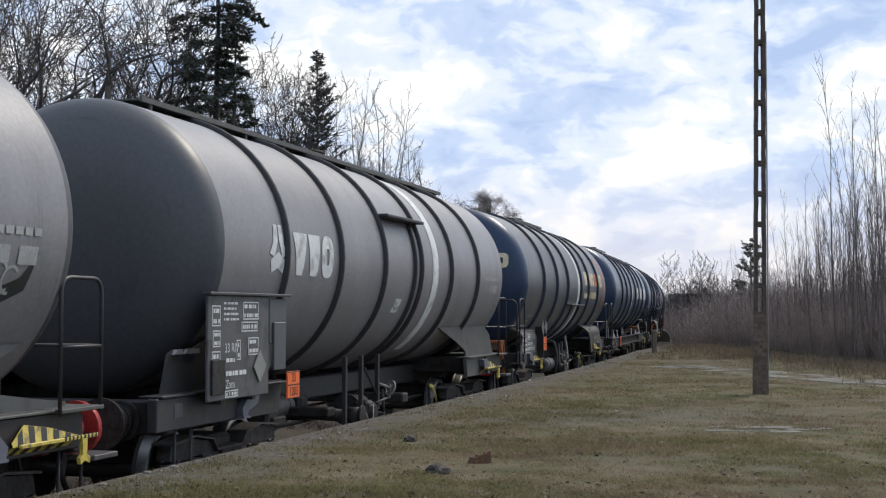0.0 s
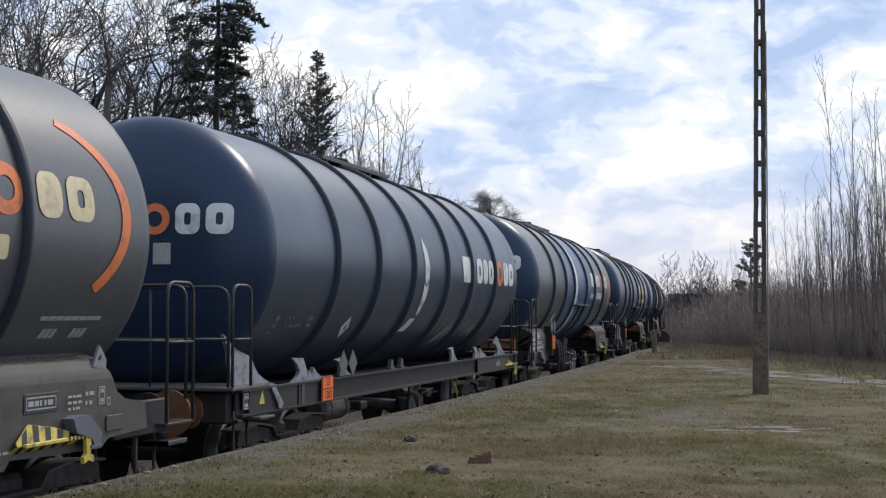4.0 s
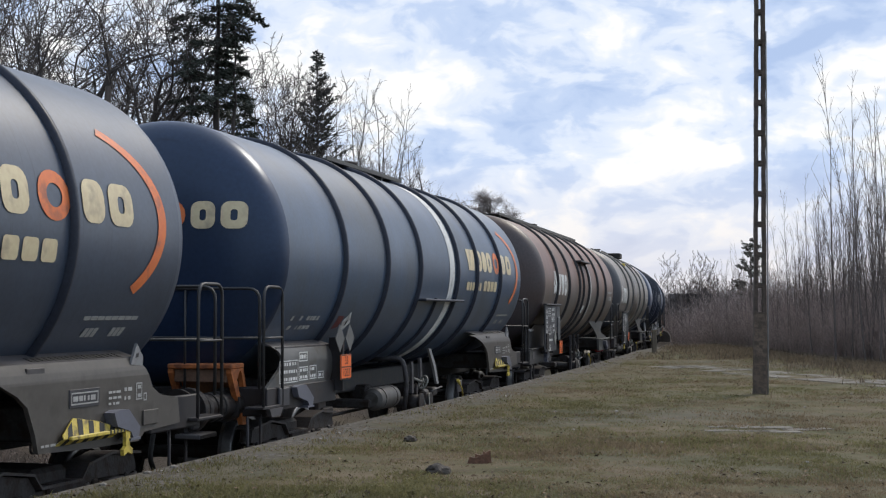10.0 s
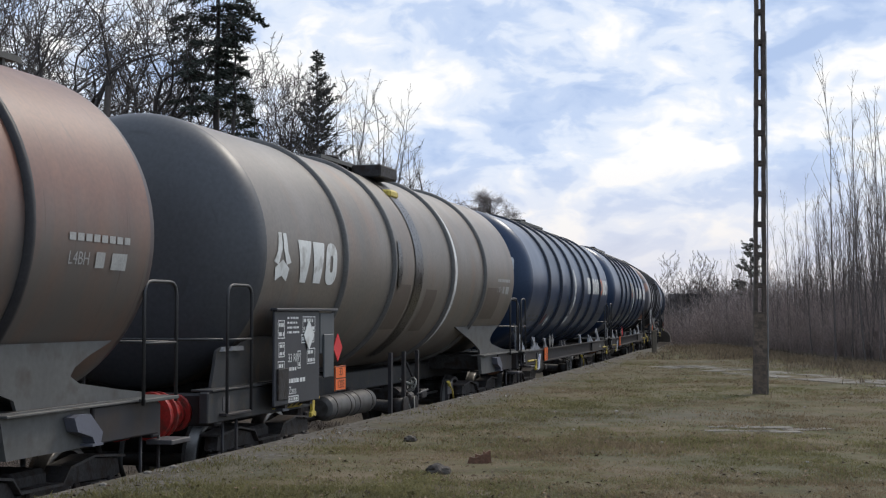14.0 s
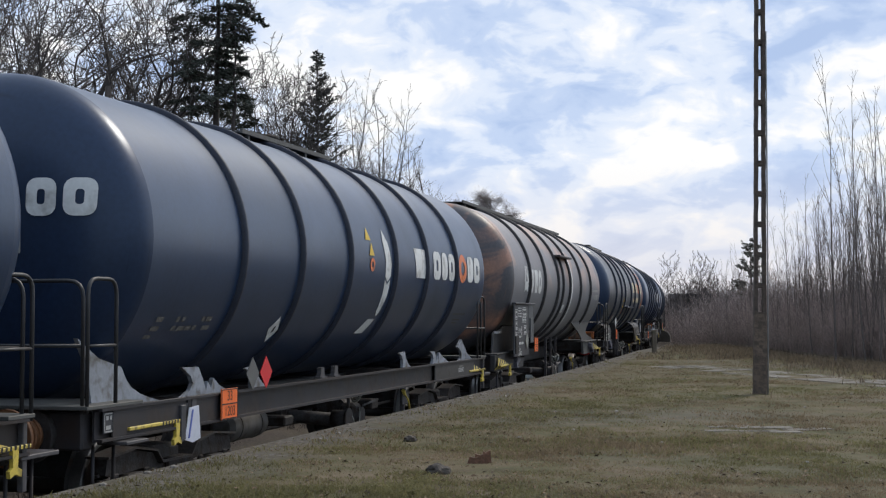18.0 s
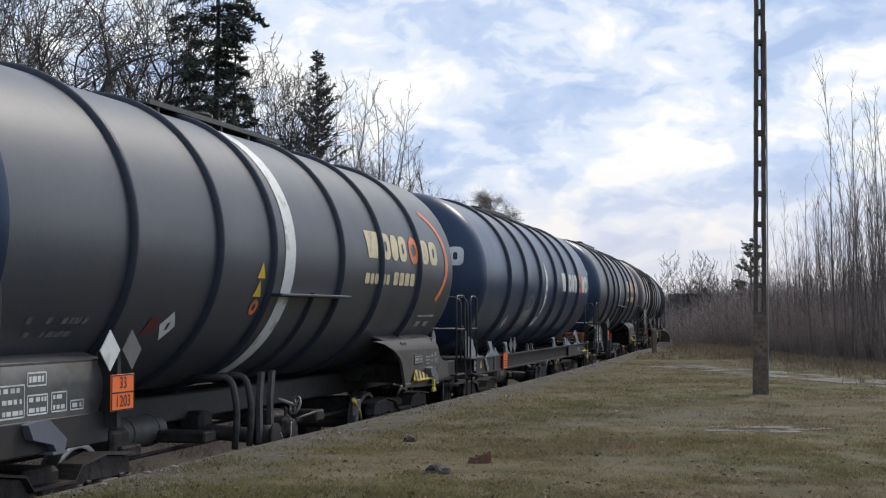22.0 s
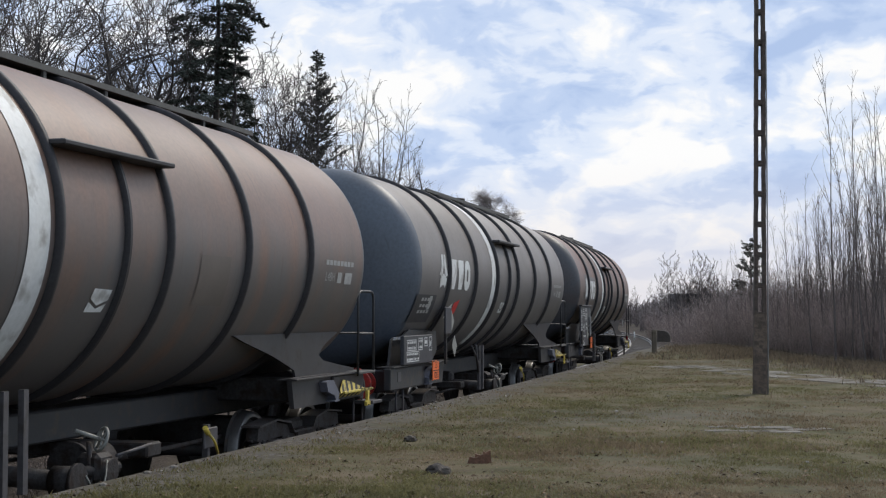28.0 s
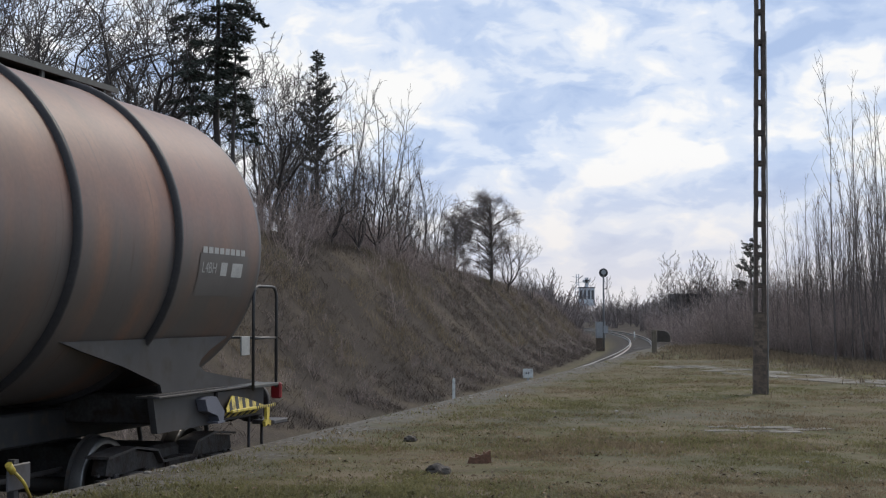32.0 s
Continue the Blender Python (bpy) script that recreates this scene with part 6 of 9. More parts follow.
# ---------- sky with drifting clouds ----------
def sky_material():
    m = bpy.data.materials.new("clouds")
    m.use_nodes = True
    nt = m.node_tree
    n, l = nt.nodes, nt.links
    n.remove(n["Principled BSDF"])
    em = n.new("ShaderNodeEmission")
    l.new(em.outputs[0], n["Material Output"].inputs[0])
    tc = n.new("ShaderNodeTexCoord")

    def nz(scale, stretch, det, off=(0, 0, 0), dist=0.4):
        mp = n.new("ShaderNodeMapping")
        mp.inputs["Scale"].default_value, mp.inputs["Location"].default_value = stretch, off
        l.new(tc.outputs["Object"], mp.inputs["Vector"])
        t = n.new("ShaderNodeTexNoise")
        t.inputs["Scale"].default_value, t.inputs["Detail"].default_value, t.inputs["Distortion"].default_value = scale, det, dist
        l.new(mp.outputs[0], t.inputs["Vector"])
        return t.outputs[0]

    def ramp(src, *stops):
        r = n.new("ShaderNodeValToRGB")
        r.color_ramp.interpolation = "EASE"
        while len(r.color_ramp.elements) < len(stops):
            r.color_ramp.elements.new(0.5)
        for e, (p, c) in zip(r.color_ramp.elements, stops):
            e.position, e.color = p, (*c, 1)
        l.new(src, r.inputs[0])
        return r.outputs[0]

    def math_node(op, a, b):
        x = n.new("ShaderNodeMath")
        x.operation = op
        for k, v in ((0, a), (1, b)):
            if isinstance(v, float):
                x.inputs[k].default_value = v
            else:
                l.new(v, x.inputs[k])
        return x.outputs[0]

    def glow(c, r):
        d = n.new("ShaderNodeVectorMath")
        d.operation = "DISTANCE"
        d.inputs[1].default_value = c
        mp = n.new("ShaderNodeMapping")
        mp.inputs["Scale"].default_value = (1, 1, 1.7)
        l.new(tc.outputs["Object"], mp.inputs["Vector"])
        l.new(mp.outputs[0], d.inputs[0])
        mr = n.new("ShaderNodeMapRange")
        mr.interpolation_type = "SMOOTHSTEP"
        mr.inputs["From Min"].default_value, mr.inputs["From Max"].default_value = r, 0.0
        l.new(d.outputs["Value"], mr.inputs["Value"])
        return mr.outputs[0]
    big = nz(11.0, (1, 1, 2.2), 7.0, (0.9, 0.3, 0.62), 0.45)
    small = nz(30, (1, 1, 1.8), 7, (0.1, 0.2, 0.4), 0.5)
    v = math_node("ADD", math_node("MULTIPLY", big, 0.60), math_node("MULTIPLY", small, 0.40))
    v = math_node("ADD", v, math_node("MULTIPLY", glow((0.165, 0.975, 0.235), 0.12), 0.05))
    v = math_node("ADD", v, math_node("MULTIPLY", glow((-0.06, 0.99, 0.27), 0.13), 0.09))
    c = ramp(v, (0.36, (0.45, 0.58, 0.84)), (0.45, (0.56, 0.68, 0.91)), (0.525, (0.76, 0.84, 0.98)), (0.62, (1.0, 1.0, 1.0)))
    sep = n.new("ShaderNodeSeparateXYZ")
    l.new(tc.outputs["Object"], sep.inputs[0])
    low = n.new("ShaderNodeMapRange")
    low.inputs["From Min"].default_value, low.inputs["From Max"].default_value = 0.11, 0.0
    l.new(sep.outputs[2], low.inputs["Value"])
    warm = n.new("ShaderNodeMix")
    warm.data_type = "RGBA"
    warm.inputs[7].default_value = (0.84, 0.78, 0.77, 1)
    l.new(math_node("MULTIPLY", low.outputs[0], 0.8), warm.inputs[0])
    l.new(c, warm.inputs[6])
    l.new(warm.outputs[2], em.inputs[0])
    em.inputs[1].default_value = 1.0
    return m


def make_sky():
    bm = bmesh.new()
    rows = []
    for j in range(13):
        el = radians(-1.5 + 24.5 * j / 12)
        rows.append([bm.verts.new((math.sin(a) * math.cos(el), math.cos(a) * math.cos(el), math.sin(el))) for a in (radians(-34 + 68 * i / 34) for i in range(35))])
    for p, q in zip(rows, rows[1:]):
        for a, b, c, d in zip(p, p[1:], q[1:], q):
            bm.faces.new((a, d, c, b)).smooth = True
    ob = part("sky_backdrop", bm, sky_material())
    ob.scale = (3600, 3600, 3600)
    tagged(ob, "bright broken cloud sky with pale blue gaps", "sky", kind="structure")
    return ob


sky_ob = make_sky()


# ---------- trees ----------
def segs_mesh(name, segs, material):
    """Tapered bars from rows of start, end, radius at start and end, sides."""
    verts, faces, last = [], [], None
    for a, b, r0, r1, n in segs:
        d = b - a
        if d.length < 1e-6:
            continue
        d.normalize()
        u = d.orthogonal().normalized()
        w = d.cross(u)
        if last is not None and last[1] == n and (last[0] - a).length < 1e-6:
            lo = last[2]
            u = (last[3] - d * last[3].dot(d)).normalized()
            w = d.cross(u)
        else:
            lo = len(verts)
            verts += [a + (u * math.cos(2 * math.pi * i / n) + w * math.sin(2 * math.pi * i / n)) * r0 for i in range(n)]
        hi = len(verts)
        verts += [b + (u * math.cos(2 * math.pi * i / n) + w * math.sin(2 * math.pi * i / n)) * r1 for i in range(n)]
        for i in range(n):
            j = (i + 1) % n
            faces.append((lo + i, lo + j, hi + j, hi + i))
        last = (b, n, hi, u)
    me = bpy.data.meshes.new(name)
    me.from_pydata([tuple(v) for v in verts], [], faces)
    me.materials.append(material)
    me.shade_smooth()
    return me


def crooked(rnd, height, fork=0.25, spread=0.7, limbs=4, levels=5, rise=0.10, thick_k=0.017, twig=0.009):
    """Skeleton of a knotty bare tree: bent limbs that fork again and again into short twigs."""
    thick, thin = [], []

    def limb(p, d, length, r, level):
        n = 4
        for i in range(n):
            d = (d + Vector((rnd.gauss(0, 1), rnd.gauss(0, 1), rnd.gauss(0, 0.8))) * 0.20 + Vector((0, 0, rise))).normalized()
            q = p + d * length / n
            r1 = max(r * 0.88, twig)
            (thick if level < 3 else thin).append((p.copy(), q.copy(), r, r1, 6 if level < 2 else (4 if level < 3 else 3)))
            p, r = q, r1
            if level >= 1 and rnd.random() < 0.58:
                side = (Matrix.Rotation(rnd.uniform(0, 6.28), 3, d) @ d.orthogonal().normalized())
                e = (d * 0.5 + side * 0.8 + Vector((0, 0, rise))).normalized()
                if level < levels - 1 and rnd.random() < 0.42:
                    limb(p, e, length * rnd.uniform(0.40, 0.60), max(r * 0.5, twig), level + 1 + (rnd.random() < 0.5))
                else:
                    c = p + e * length * rnd.uniform(0.15, 0.35)
                    thin.append((p.copy(), c.copy(), max(r * 0.4, twig), twig * 0.8, 3))
                    for _ in range(2):
                        f = (e + Vector((rnd.gauss(0, 0.6), rnd.gauss(0, 0.6), rnd.gauss(0.15, 0.4)))).normalized()
                        thin.append((c.copy(), c + f * length * rnd.uniform(0.10, 0.24), twig * 0.8, twig * 0.6, 3))
        if level < levels:
            t0 = rnd.uniform(0, 6.28)
            for k in range(2 if rnd.random() < 0.93 else 1):
                side = (Matrix.Rotation(t0 + k * 2.8, 3, d) @ d.orthogonal().normalized())
                e = (d + side * spread * rnd.uniform(0.5, 1.0)).normalized()
                limb(p, e, length * rnd.uniform(0.62, 0.80), max(r * (0.82 if k == 0 else 0.66), twig), level + 1)
    p, d, r = Vector((0, 0, -0.3)), Vector((rnd.gauss(0, 0.06), rnd.gauss(0, 0.06), 1)).normalized(), height * thick_k
    for i in range(5):
        d = (d + Vector((rnd.gauss(0, 0.07), rnd.gauss(0, 0.07), 0))).normalized()
        q = p + d * height * fork / 5
        thick.append((p.copy(), q.copy(), r, r * 0.95, 8))
        p, r = q, r * 0.95
    for i in range(limbs):
        t = 2 * math.pi * (i + rnd.random() * 0.6) / limbs
        e = (d * rnd.uniform(0.6, 1.2) + Vector((math.cos(t), math.sin(t), 0)) * spread).normalized()
        limb(p, e, height * rnd.uniform(0.20, 0.27), r * 0.62, 1)
    limb(p, d, height * 0.26, r * 0.8, 1)
    return thick, thin


M["bark"] = mat("bark", (0.058, 0.049, 0.045), 0.9, var=0.4, scale=6, bump=0.5, bscale=40)
M["bark_pale"] = mat("bark_pale", (0.12, 0.10, 0.088), 0.85, var=0.4, scale=5, bump=0.4)
M["twig"] = mat("twig", (0.080, 0.069, 0.065), 0.9, var=0.3, scale=2)
M["twig_red"] = mat("twig_red", (0.28, 0.222, 0.200), 0.9, var=0.35, scale=1.2, island=0.45)
M["needle"] = mat("needle", (0.050, 0.058, 0.045), 0.8, var=0.4, scale=2, island=0.5)
M["needle_pine"] = mat("needle_pine", (0.08, 0.08, 0.064), 0.8, var=0.4, scale=2, island=0.5)
M["dead_leaf"] = mat("dead_leaf", (0.26, 0.215, 0.19), 0.9, var=0.4, scale=3, island=0.5)
M["straw_bank"] = mat("straw_bank", (0.128, 0.108, 0.090), 0.95, var=0.4, scale=0.8, island=0.6)
M["straw_pale"] = mat("straw_pale", (0.20, 0.165, 0.115), 0.95, var=0.4, scale=0.8, island=0.5)
M["bramble"] = mat("bramble", (0.085, 0.065, 0.054), 0.95, var=0.4, scale=0.8, island=0.5)
# Paler than twig and bark: distance haze is put into the colour.
M["hazy_twig"] = mat("hazy_twig", (0.185, 0.155, 0.148), 0.9, var=0.3, scale=0.6, island=0.3)
M["sapling_bark"] = mat("sapling_bark", (0.098, 0.080, 0.073), 0.85, var=0.35, scale=5)
M["sapling_twig"] = mat("sapling_twig", (0.125, 0.102, 0.092), 0.9, var=0.3, scale=2)
# Bark of the far trees, lightened for haze as well.
M["hazy_bark"] = mat("hazy_bark", (0.095, 0.080, 0.075), 0.9, var=0.3, scale=0.6)
M["litter"] = mat("litter", (0.11, 0.078, 0.055), 0.9, var=0.4, scale=2, island=0.6)
M["grass_green"] = mat("grass_green", (0.165, 0.152, 0.072), 0.9, var=0.45, scale=0.9, island=0.22)
M["straw"] = mat("straw", (0.145, 0.116, 0.082), 0.95, var=0.4, scale=0.8, island=0.55)
M["grass_blade"] = mat("grass_blade", (0.205, 0.158, 0.102), 0.9, var=0.45, scale=0.9, island=0.22)


def leafy(m, amount):
    """Lets part of the light through thin blades."""
    n, l = m.node_tree.nodes, m.node_tree.links
    b = n["Principled BSDF"]
    t, mx = n.new("ShaderNodeBsdfTranslucent"), n.new("ShaderNodeMixShader")
    l.new(b.inputs["Base Color"].links[0].from_socket, t.inputs["Color"])
    mx.inputs[0].default_value = amount
    l.new(b.outputs[0], mx.inputs[1])
    l.new(t.outputs[0], mx.inputs[2])
    l.new(mx.outputs[0], n["Material Output"].inputs[0])


for key in ("grass_green", "grass_blade", "straw", "straw_bank", "straw_pale"):
    leafy(M[key], 0.5)


def tree_thing(name, label, cat, group, trunk_me, crown_me):
    t = tagged(empty(name), label, cat, group)
    part("trunk", trunk_me, None, t)
    part("crown", crown_me, None, t)
    return t


def ground_z(x, y):
    s, o = place_of(x, y)
    return float(ground_height(s, o))


def at_ground(x, y, turn=0.0, sc=1.0, sink=0.1):
    return Matrix.Translation((x, y, ground_z(x, y) - sink)) @ Matrix.Rotation(turn, 4, "Z") @ Matrix.Diagonal((sc, sc, sc, 1))


def put(ob, m):
    """Place a thing by a matrix with one scale."""
    loc, rot, sc = m.decompose()
    ob.location, ob.rotation_euler, ob.scale = loc, rot.to_euler(), sc
    return ob


def copy_put(ob, m):
    c = copy_thing(ob, Matrix.Translation(m.translation))
    return put(c, m)


def along(aim, depth):
    """x at a depth for a bearing."""
    return (aim - 784) / 2500 * depth


BARE = []
for i, (h, fork, spread, limbs, up) in enumerate(((11.5, 0.22, 0.95, 7, 0.12), (11.0, 0.2, 0.8, 7, 0.25), (10.0, 0.28, 0.75, 6, 0.35), (10.2, 0.10, 0.72, 7, 0.34), (9.6, 0.08, 0.62, 8, 0.45), (10.2, 0.13, 0.80, 6, 0.28))):
    th, tn = crooked(random.Random(20 + i), h, fork, spread, 4 + i % 2, 5, up * 0.35, 0.017, (0.013, 0.013, 0.013, 0.011, 0.011, 0.011)[i])
    BARE.append((segs_mesh("trunk", th, M["bark"]), segs_mesh("crown", tn, M["twig"])))
first = {}


def bare_tree(i, aim, depth, turn, sc, dz=0.1):
    x, y = along(aim, depth), depth
    m = at_ground(x, y, turn, sc, dz)
    if i not in first:
        first[i] = tree_thing("bare_tree", "leafless dark branched tree on the bank top", "tree", "bare trees on the bank", *BARE[i])
        return put(first[i], m)
    return copy_put(first[i], m)


for i, aim, dep, turn, sc in ((0, -30, 42, 0.3, 1.0), (1, 60, 44, 1.9, 1.05), (0, 150, 47, 3.0, 1.05), (2, 225, 46, 0.8, 0.98), (5, 285, 56, 4.0, 1.2),
                             (2, -60, 52, 1.0, 1.1), (1, 30, 60, 0.9, 1.2), (0, 190, 52, 1.4, 1.0), (5, 100, 58, 0.2, 1.15),
                             (1, 455, 58, 5.0, 0.90), (2, 470, 50, 0.6, 0.66), (5, 510, 62, 1.2, 0.80), (3, 330, 62, 2.4, 1.1),
                             (3, 492, 52, 1.1, 0.62), (4, 545, 55, 2.2, 0.56), (3, 588, 56, 5.1, 0.52), (4, 632, 57, 0.4, 0.54),
                             (5, 668, 60, 3.3, 0.54), (4, 702, 63, 4.4, 0.48), (5, 738, 68, 1.7, 0.36), (4, 768, 72, 2.6, 0.32)):
    bare_tree(i, aim, dep, turn, sc)


def slender(rnd, h, stems_n):
    """Upright thin tree: one to three stems with rising side branches and fine twigs."""
    thick, thin = [], []
    top = 0.0
    for j in range(stems_n):
        d = Vector((rnd.gauss(0, 0.09), rnd.gauss(0, 0.09), 1)).normalized()
        p, r = Vector((rnd.gauss(0, 0.1) * (j > 0), rnd.gauss(0, 0.1) * (j > 0), -0.3)), h * rnd.uniform(0.007, 0.0105)
        hh = h * (1.0 if j == 0 else rnd.uniform(0.7, 0.95))
        n = 14
        for k in range(n):
            d = (d + Vector((rnd.gauss(0, 0.06), rnd.gauss(0, 0.06), 0.03))).normalized()
            q = p + d * hh / n
            thick.append((p.copy(), q.copy(), r, r * 0.89, 6))
            p, r = q, r * 0.89
            top = max(top, p.z)
            if k < 3:
                continue
            for _ in range(rnd.choice((1, 1, 2))):
                t = rnd.uniform(0, 6.28)
                e = (Vector((math.cos(t), math.sin(t), 0)) * rnd.uniform(0.6, 1.2) + d * rnd.uniform(0.6, 1.1)).normalized()
                a, rr = p.copy(), r * rnd.uniform(0.4, 0.6)
                ln = h * rnd.uniform(0.12, 0.30) * (1.1 - k / n * 0.6)
                m = 5
                for i in range(m):
                    e = (e + Vector((rnd.gauss(0, 0.16), rnd.gauss(0, 0.16), 0.12))).normalized()
                    b = a + e * ln / m
                    thick.append((a.copy(), b.copy(), max(rr, 0.008), max(rr * 0.8, 0.007), 4))
                    a, rr = b, rr * 0.8
                    for _ in range(rnd.choice((1, 1, 2))):
                        f = (e + Vector((rnd.gauss(0, 0.6), rnd.gauss(0, 0.6), rnd.gauss(0.1, 0.35)))).normalized()
                        c = a + f * ln * rnd.uniform(0.12, 0.3)
                        thin.append((a.copy(), c, 0.008, 0.006, 3))
                        if rnd.random() < 0.6:
                            g = (f + Vector((rnd.gauss(0, 0.5), rnd.gauss(0, 0.5), 0.1))).normalized()
                            thin.append((a.lerp(c, 0.6), a.lerp(c, 0.6) + g * ln * 0.14, 0.0055, 0.0045, 3))
    return thick, thin, top


M["bark_light"] = mat("bark_light", (0.20, 0.175, 0.155), 0.85, var=0.4, scale=5, bump=0.4)
SLIM = []
for i in range(6):
    th, tn, top = slender(random.Random(120 + i), 8.0, (1, 2, 1, 3, 2, 1)[i])
    m_ = M["bark_light"] if i in (2, 4) else M["bark"]
    SLIM.append((segs_mesh("trunk", th, m_), segs_mesh("crown", tn, M["twig"]), top))
rnd = random.Random(140)
slim_first = {}
for n in range(24):
    aim = 452 + 340 * (n + rnd.uniform(-0.4, 1.4)) / 24
    dep = float(np.interp(aim, [450, 800], [52, 78])) + rnd.uniform(-2, 9)
    i = rnd.randrange(6)
    top_z = EYE_Z + (554 - np.interp(aim, [440, 480, 520, 600, 640, 690, 720, 740, 760, 800], [117, 138, 165, 168, 152, 172, 216, 258, 300, 372]) - (rnd.random() ** 2) * 90) / 2500 * dep
    z = ground_z(along(aim, dep), dep)
    m = at_ground(along(aim, dep), dep, rnd.uniform(0, 6.28), max(0.3, (top_z - z) / SLIM[i][2]))
    if i in slim_first:
        copy_put(slim_first[i], m)
    else:
        slim_first[i] = put(tree_thing("slender_tree", "slender upright leafless tree with pale bark" if i in (2, 4) else "slender upright leafless dark tree", "tree", "slender trees on the bank", *SLIM[i][:2]), m)


def conifer(rnd, height, base, wid, needle_n, droop, density, pine=False):
    """Trunk with uneven drooping or rising branches, each hung with needle sprays."""
    trunk = []
    p, r = Vector((0, 0, -0.3)), height * 0.014
    n = 12
    for i in range(n):
        q = Vector((rnd.gauss(0, 0.03), rnd.gauss(0, 0.03), -0.3 + (height + 0.3) * (i + 1) / n))
        trunk.append((p.copy(), q.copy(), r * (1 - i / n) + 0.01, r * (1 - (i + 1) / n) + 0.008, 8))
        p = q
    verts, faces = [], []
    z = base
    while z < height - 0.05:
        f = (height - z) / (height - base)
        reach = wid * (0.08 + 0.92 * min(1.0, f * 1.1) ** 0.85) * (0.5 + 0.55 * rnd.random())
        for k in range(rnd.choice(density)):
            t = rnd.uniform(0, 2 * math.pi)
            d = Vector((math.cos(t), math.sin(t), 0))
            ln = reach * rnd.uniform(0.35, 1.2)
            z0 = z + rnd.uniform(-0.12, 0.12)
            up = rnd.uniform(0.1, 1.0) if pine else rnd.uniform(-0.05, 0.35)
            pts = [Vector((0, 0, z0)) + d * ln * q + Vector((0, 0, up * ln * q - droop * ln * q * q)) for q in (0, 0.25, 0.5, 0.75, 1.0)]
            for a, b in zip(pts, pts[1:]):
                trunk.append((a, b, 0.016, 0.011, 3))
            for i in range(int(needle_n * ln) + 6):
                q = rnd.uniform(0.1, 1.0) ** 0.8
                c = Vector((0, 0, z0)) + d * ln * q + Vector((rnd.gauss(0, 0.05), rnd.gauss(0, 0.05), up * ln * q - droop * ln * q * q + rnd.gauss(0, 0.03)))
                side = Vector((-d.y, d.x, 0)) * rnd.choice((-1, 1))
                tw = d * rnd.uniform(0.2, 0.9) + side * rnd.uniform(0.0, 0.9) + Vector((0, 0, rnd.uniform(-0.9, 0.1) if not pine else rnd.uniform(-0.1, 0.9)))
                tw = tw.normalized() * (rnd.uniform(0.08, 0.20) if pine else rnd.uniform(0.10, 0.34))
                sd = tw.cross(Vector((rnd.gauss(0, 1), rnd.gauss(0, 1), rnd.gauss(0, 1)))).normalized() * rnd.uniform(0.015, 0.045)
                k0 = len(verts)
                verts += [c - sd * 0.4, c + sd * 0.4, c + tw * 0.6 + sd, c + tw, c + tw * 0.6 - sd]
                faces.append((k0, k0 + 1, k0 + 2, k0 + 3, k0 + 4))
        z += rnd.uniform(0.05, 0.17)
    me = bpy.data.meshes.new("crown")
    me.from_pydata([tuple(v) for v in verts], [], faces)
    me.materials.append(M["needle_pine"] if pine else M["needle"])
    return segs_mesh("trunk", trunk, M["bark"]), me


